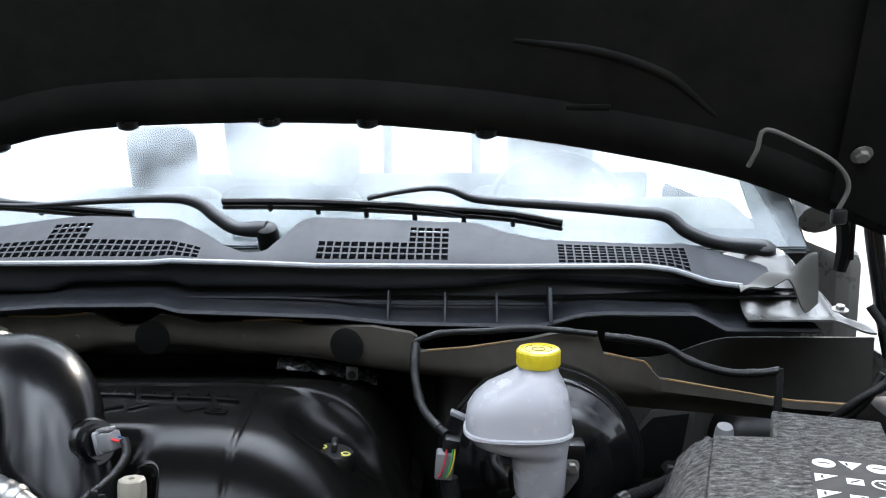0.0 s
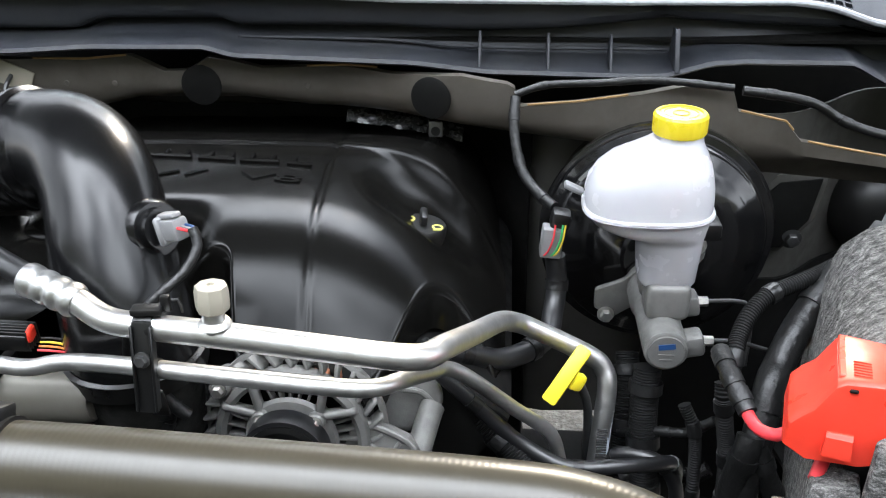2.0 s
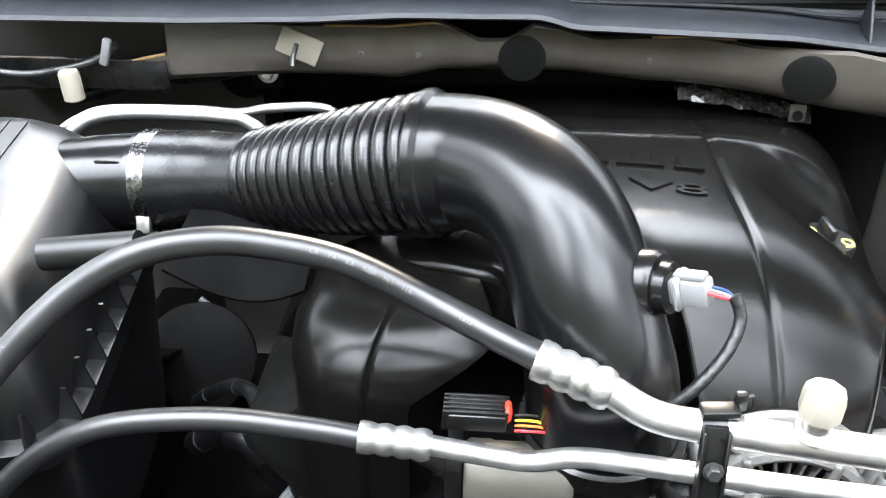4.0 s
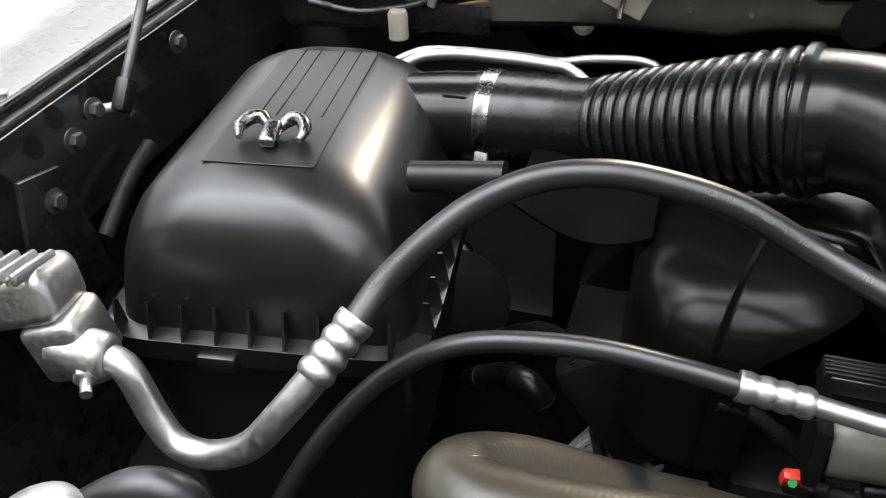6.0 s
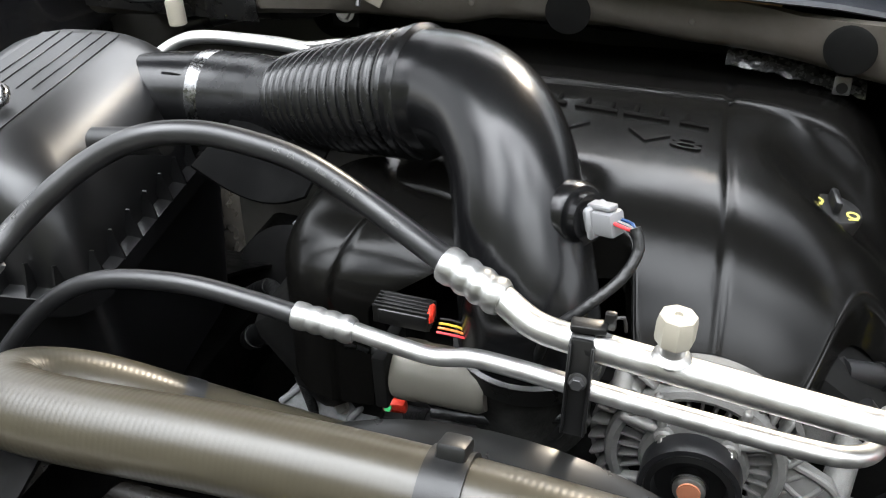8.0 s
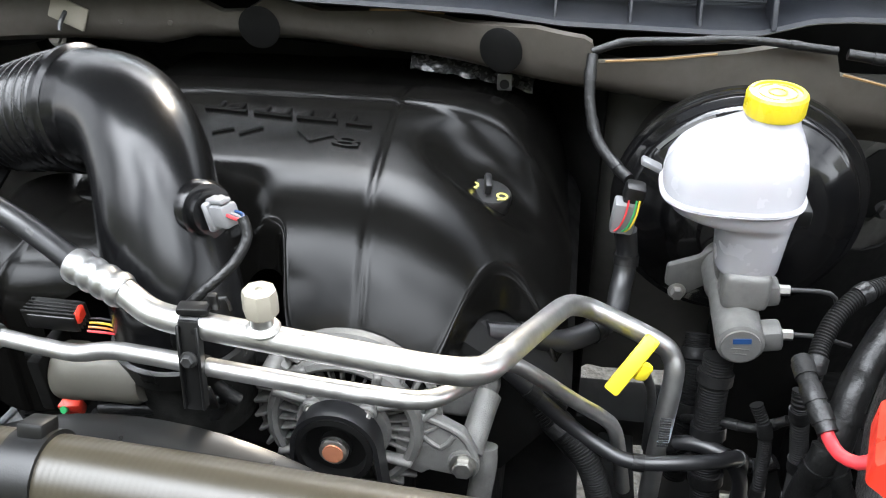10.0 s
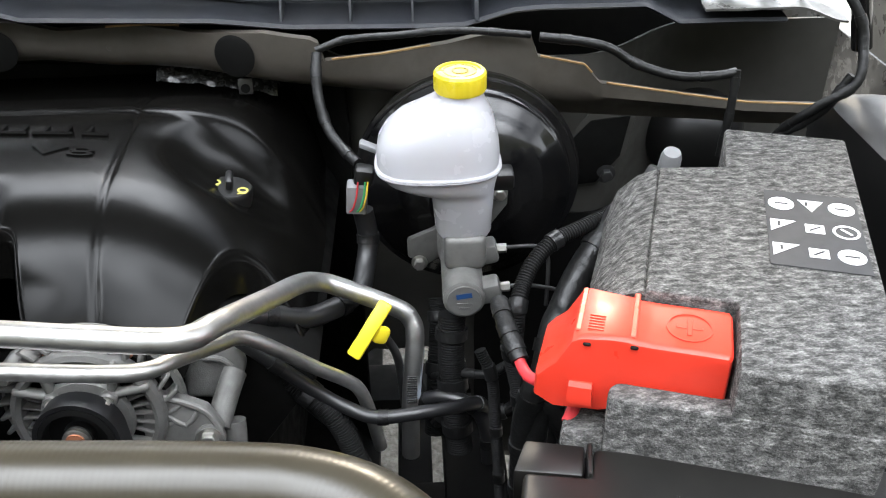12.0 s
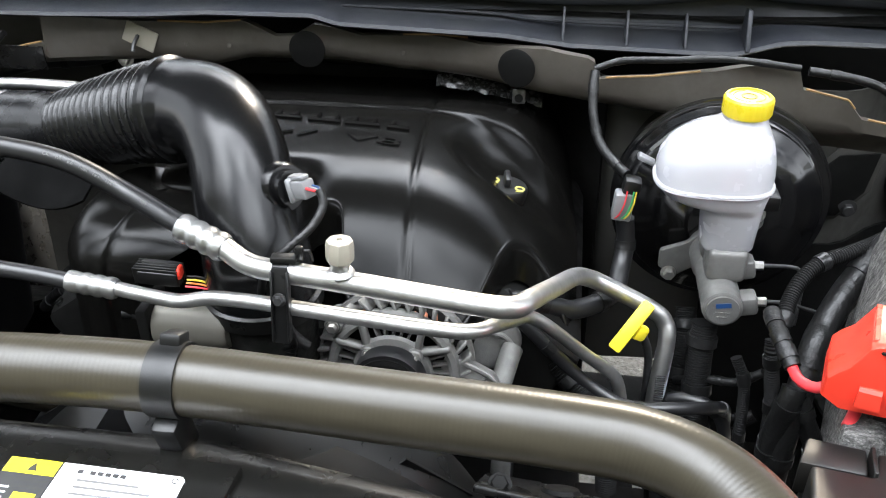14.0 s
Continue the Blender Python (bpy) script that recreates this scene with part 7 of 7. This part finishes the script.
loom([(0.196, 0.835, 0.955), (0.2071, 0.83, 0.9254), (0.2284, 0.83, 0.8745), (0.238, 0.83, 0.79)], 0.0115, "black taped harness beside the battery", M_WIRE, False)
loom([(0.090, 0.93, 0.815), (0.1029, 0.93, 0.8292), (0.1401, 0.93, 0.8346), (0.1678, 0.93, 0.8279), (0.1854, 0.93, 0.8401)], 0.0085, "glossy black pipe low in the bay", M_GLOSS, False)
loom([(0.138, 0.885, 0.960), (0.150, 0.875, 0.93), (0.155, 0.87, 0.86), (0.162, 0.87, 0.75)], 0.006)
loom([(-0.135, 0.90, 1.010), (-0.09, 0.885, 0.962), (-0.045, 0.875, 0.905), (-0.010, 0.87, 0.86), (0.008, 0.87, 0.80)], 0.0070, "black taped cable under the pipes", M_WIRE, False)
loom([(0.06, 0.93, 0.84), (0.09, 0.92, 0.865), (0.125, 0.905, 0.868), (0.145, 0.90, 0.84), (0.150, 0.90, 0.78)], 0.008, "bent dark rubber hose low in the bay", M_HOSE, False)
loom([(0.175, 0.90, 0.93), (0.150, 0.91, 0.905), (0.120, 0.93, 0.89), (0.09, 0.96, 0.86)], 0.005, "thin black cable low in the bay", M_WIRE, False)
loom([(-0.035, 1.175, 1.180), (-0.036, 1.16, 1.160), (-0.034, 1.145, 1.135), (-0.024, 1.125, 1.105), (-0.004, 1.10, 1.088), (0.012, 1.075, 1.084)], 0.0062, "thin black taped cable", M_WIRE, False)
loom([(-0.036, 1.178, 1.182), (0.0, 1.185, 1.192), (0.06, 1.19, 1.194), (0.13, 1.19, 1.198), (0.22, 1.19, 1.190)], 0.0045, "thin black taped cable", M_WIRE, False)
loom([(0.014, 1.062, 1.03), (0.018, 1.06, 0.995), (0.014, 1.04, 0.968), (0.004, 1.0, 0.955), (-0.042, 0.95, 0.962), (-0.081, 0.925, 0.985), (-0.12, 0.905, 1.0)], 0.012, "black braided coolant hose", M_HOSE, False)
loom([(0.10, 1.02, 0.93), (0.10, 1.00, 0.90), (0.095, 0.97, 0.85), (0.09, 0.95, 0.78)], 0.013)
loom([(-0.672, 0.885, 0.962), (-0.655, 0.885, 0.940), (-0.648, 0.885, 0.912), (-0.644, 0.885, 0.876), (-0.634, 0.885, 0.822), (-0.63, 0.89, 0.76)], 0.0055)
loom([(-0.665, 0.885, 0.945), (-0.623, 0.885, 0.929), (-0.596, 0.885, 0.950), (-0.55, 0.88, 0.972)], 0.0050, "thin black taped cable under the hoses", M_WIRE, False)
loom([(-0.545, 0.815, 1.005), (-0.5256, 0.82, 1.000), (-0.50, 0.82, 0.985), (-0.468, 0.82, 0.954), (-0.45, 0.83, 0.92)], 0.0070, "black taped cable beside the throttle", M_WIRE, False)
loom([(-0.78, 1.00, 0.86), (-0.74, 0.98, 0.90), (-0.70, 0.95, 0.93), (-0.665, 0.90, 0.945)], 0.0080, "black taped cable low in the bay", M_WIRE, False)
loom([(-0.82, 1.05, 0.74), (-0.77, 1.02, 0.79), (-0.73, 1.00, 0.80), (-0.70, 1.0, 0.74)], 0.015, "thick dark coolant hose low in the bay", M_HOSE, False)
loom([(-0.33, 0.775, 1.03), (-0.345, 0.765, 0.998), (-0.39, 0.765, 0.985), (-0.44, 0.775, 0.972), (-0.48, 0.80, 0.945)], 0.0075, "black taped cable below the throttle motor", M_WIRE, False)
plug = thing("grey_plug", (0.012, 1.06, 1.03), "grey multi-pin connector with coloured wires", "connector")
part("housing", rbox((0.024, 0.022, 0.036), pose(0.009, 1.055, 1.052, 0, 5, 0), 0.003), M_GREYC, plug)
part("black_sleeve", rbox((0.022, 0.024, 0.022), pose(0.018, 1.062, 1.076, 0, 10, 0), 0.005), M_BLACK, plug)
for k, (m, d) in enumerate(((M_GREEN, 0.0), (M_YELW, 0.003), (M_REDW, -0.008))):
    part("wire", tube([(0.020 + d, 1.046, 1.076), (0.018 + d, 1.040, 1.062), (0.013 + d, 1.042, 1.045), (0.008 + d, 1.045, 1.038)], 0.0011, 6), m, plug)
sensor = thing("battery_sensor", (0.335, 0.98, 1.09), "grey battery sensor plug beside the felt wrap", "sensor")
part("knob", lathe([(0.0, -0.02), (0.012, -0.02), (0.011, 0.006), (0.009, 0.012), (0, 0.012)], pose(0.345, 0.990, 1.120, 15, 0, 0), 18), M_GREYC, sensor)
part("housing", rbox((0.026, 0.022, 0.02), pose(0.330, 0.975, 1.108, 0, 30, 20), 0.004), M_DARKSTEEL, sensor)
part("wire", tube([(0.325, 0.962, 1.104), (0.315, 0.955, 1.098), (0.305, 0.952, 1.096)], 0.003, 8), M_REDW, sensor, "red wire")

heat = thing("heater_pipes", (-0.8, 1.18, 1.08), "pair of bright aluminium heater pipes along the bulkhead", "pipe")
part("pipe", tube([(-0.945, 1.14, 1.09), (-0.924, 1.15, 1.112), (-0.901, 1.16, 1.123), (-0.854, 1.17, 1.125), (-0.760, 1.17, 1.123), (-0.730, 1.165, 1.118), (-0.700, 1.155, 1.095)], 0.0072, 14), M_ALU, heat)
part("pipe", tube([(-0.96, 1.17, 1.095), (-0.93, 1.18, 1.112), (-0.895, 1.19, 1.119), (-0.80, 1.20, 1.116), (-0.756, 1.2, 1.114), (-0.716, 1.2, 1.121), (-0.665, 1.2, 1.124), (-0.640, 1.2, 1.114), (-0.62, 1.19, 1.09)], 0.0055, 12), M_ALU, heat)
loom([(-1.0, 1.30, 1.08), (-0.90, 1.31, 1.105), (-0.80, 1.32, 1.115), (-0.72, 1.33, 1.15)], 0.011, "black hose behind the filter box", M_HOSE, False)
loom([(-1.06, 1.20, 1.16), (-1.00, 1.22, 1.145), (-0.93, 1.24, 1.155), (-0.90, 1.242, 1.175)], 0.0045, "grey cable along the flange", M_HOSE, False)
solid("cable_clip", rbox((0.010, 0.008, 0.034), pose(-0.912, 1.236, 1.168, 0, 20, 0), 0.003), M_GREYC, "pale grey plastic cable clip on the flange", "clip")
solid("valve_cap", lathe([(0.012, -0.03), (0.012, 0.0), (0.010, 0.004), (0, 0.004)], pose(-0.955, 1.222, 1.146), 18), M_CAPW, "white plastic cap behind the filter box", "cap")

# fender side details
fd = thing("fender_rail", (-1.17, 0.8, 1.10), "light grey painted fender rail with bolts", "body panel")
part("top_rail", sheet(lambda u, v: (-1.185 - 0.13 * v, 0.30 + 1.15 * u, 1.150 + 0.035 * u + 0.010 * math.sin(3 * v)), 20, 6, 0.004), M_BODY, fd)
part("gutter_seal", tube([(-1.195, 0.30, 1.158), (-1.195, 0.9, 1.176), (-1.195, 1.45, 1.194)], 0.006, 10, 0.03), M_BLACKPAINT, fd)
part("inner_rail", sheet(lambda u, v: (-1.15 - 0.03 * v, 0.35 + 1.0 * u, 1.04 + 0.105 * v + 0.03 * u), 14, 5, 0.004), M_GLOSS, fd)
part("bracket", prism([(-0.06, -0.09), (0.05, -0.09), (0.02, 0.05), (-0.03, 0.06)], -0.003, 0.003, Matrix(((0, 0, 1, -1.135), (1, 0, 0, 0.80), (0, 1, 0, 1.085), (0, 0, 0, 1))), 0.001), M_BLACKPAINT, fd)
for p in ((-1.131, 0.80, 1.110), (-1.148, 1.05, 1.160), (-1.146, 0.86, 1.138), (-1.150, 0.90, 1.150)):
    part("bolt", hex_bolt(p, (1, -0.1, 0.1), 0.008, 0.006, 0.012), M_DARKSTEEL, fd)
part("bolt", hex_bolt((-1.215, 0.86, 1.172), (0, 0, 1), 0.008, 0.005, 0.014), M_STEEL, fd)
part("side_tube", tube([(-1.125, 0.84, 1.045), (-1.13, 0.90, 1.075), (-1.135, 0.95, 1.088)], 0.008, 14), M_GRIME, fd)
solid("coolant_tank", loft([squircle(0.585, 0.68, 0.93, 1.20, 0.85, 40, 6, lambda a, b, c: (a, b, c)), squircle(0.58, 0.68, 0.92, 1.21, 1.06, 40, 6, lambda a, b, c: (a, b, c)), squircle(0.59, 0.68, 0.94, 1.19, 1.10, 40, 5, lambda a, b, c: (a, b, c)), squircle(0.61, 0.675, 0.98, 1.15, 1.115, 40, 4, lambda a, b, c: (a, b, c))]), M_BLACK, "black plastic tank beside the battery", "tank")
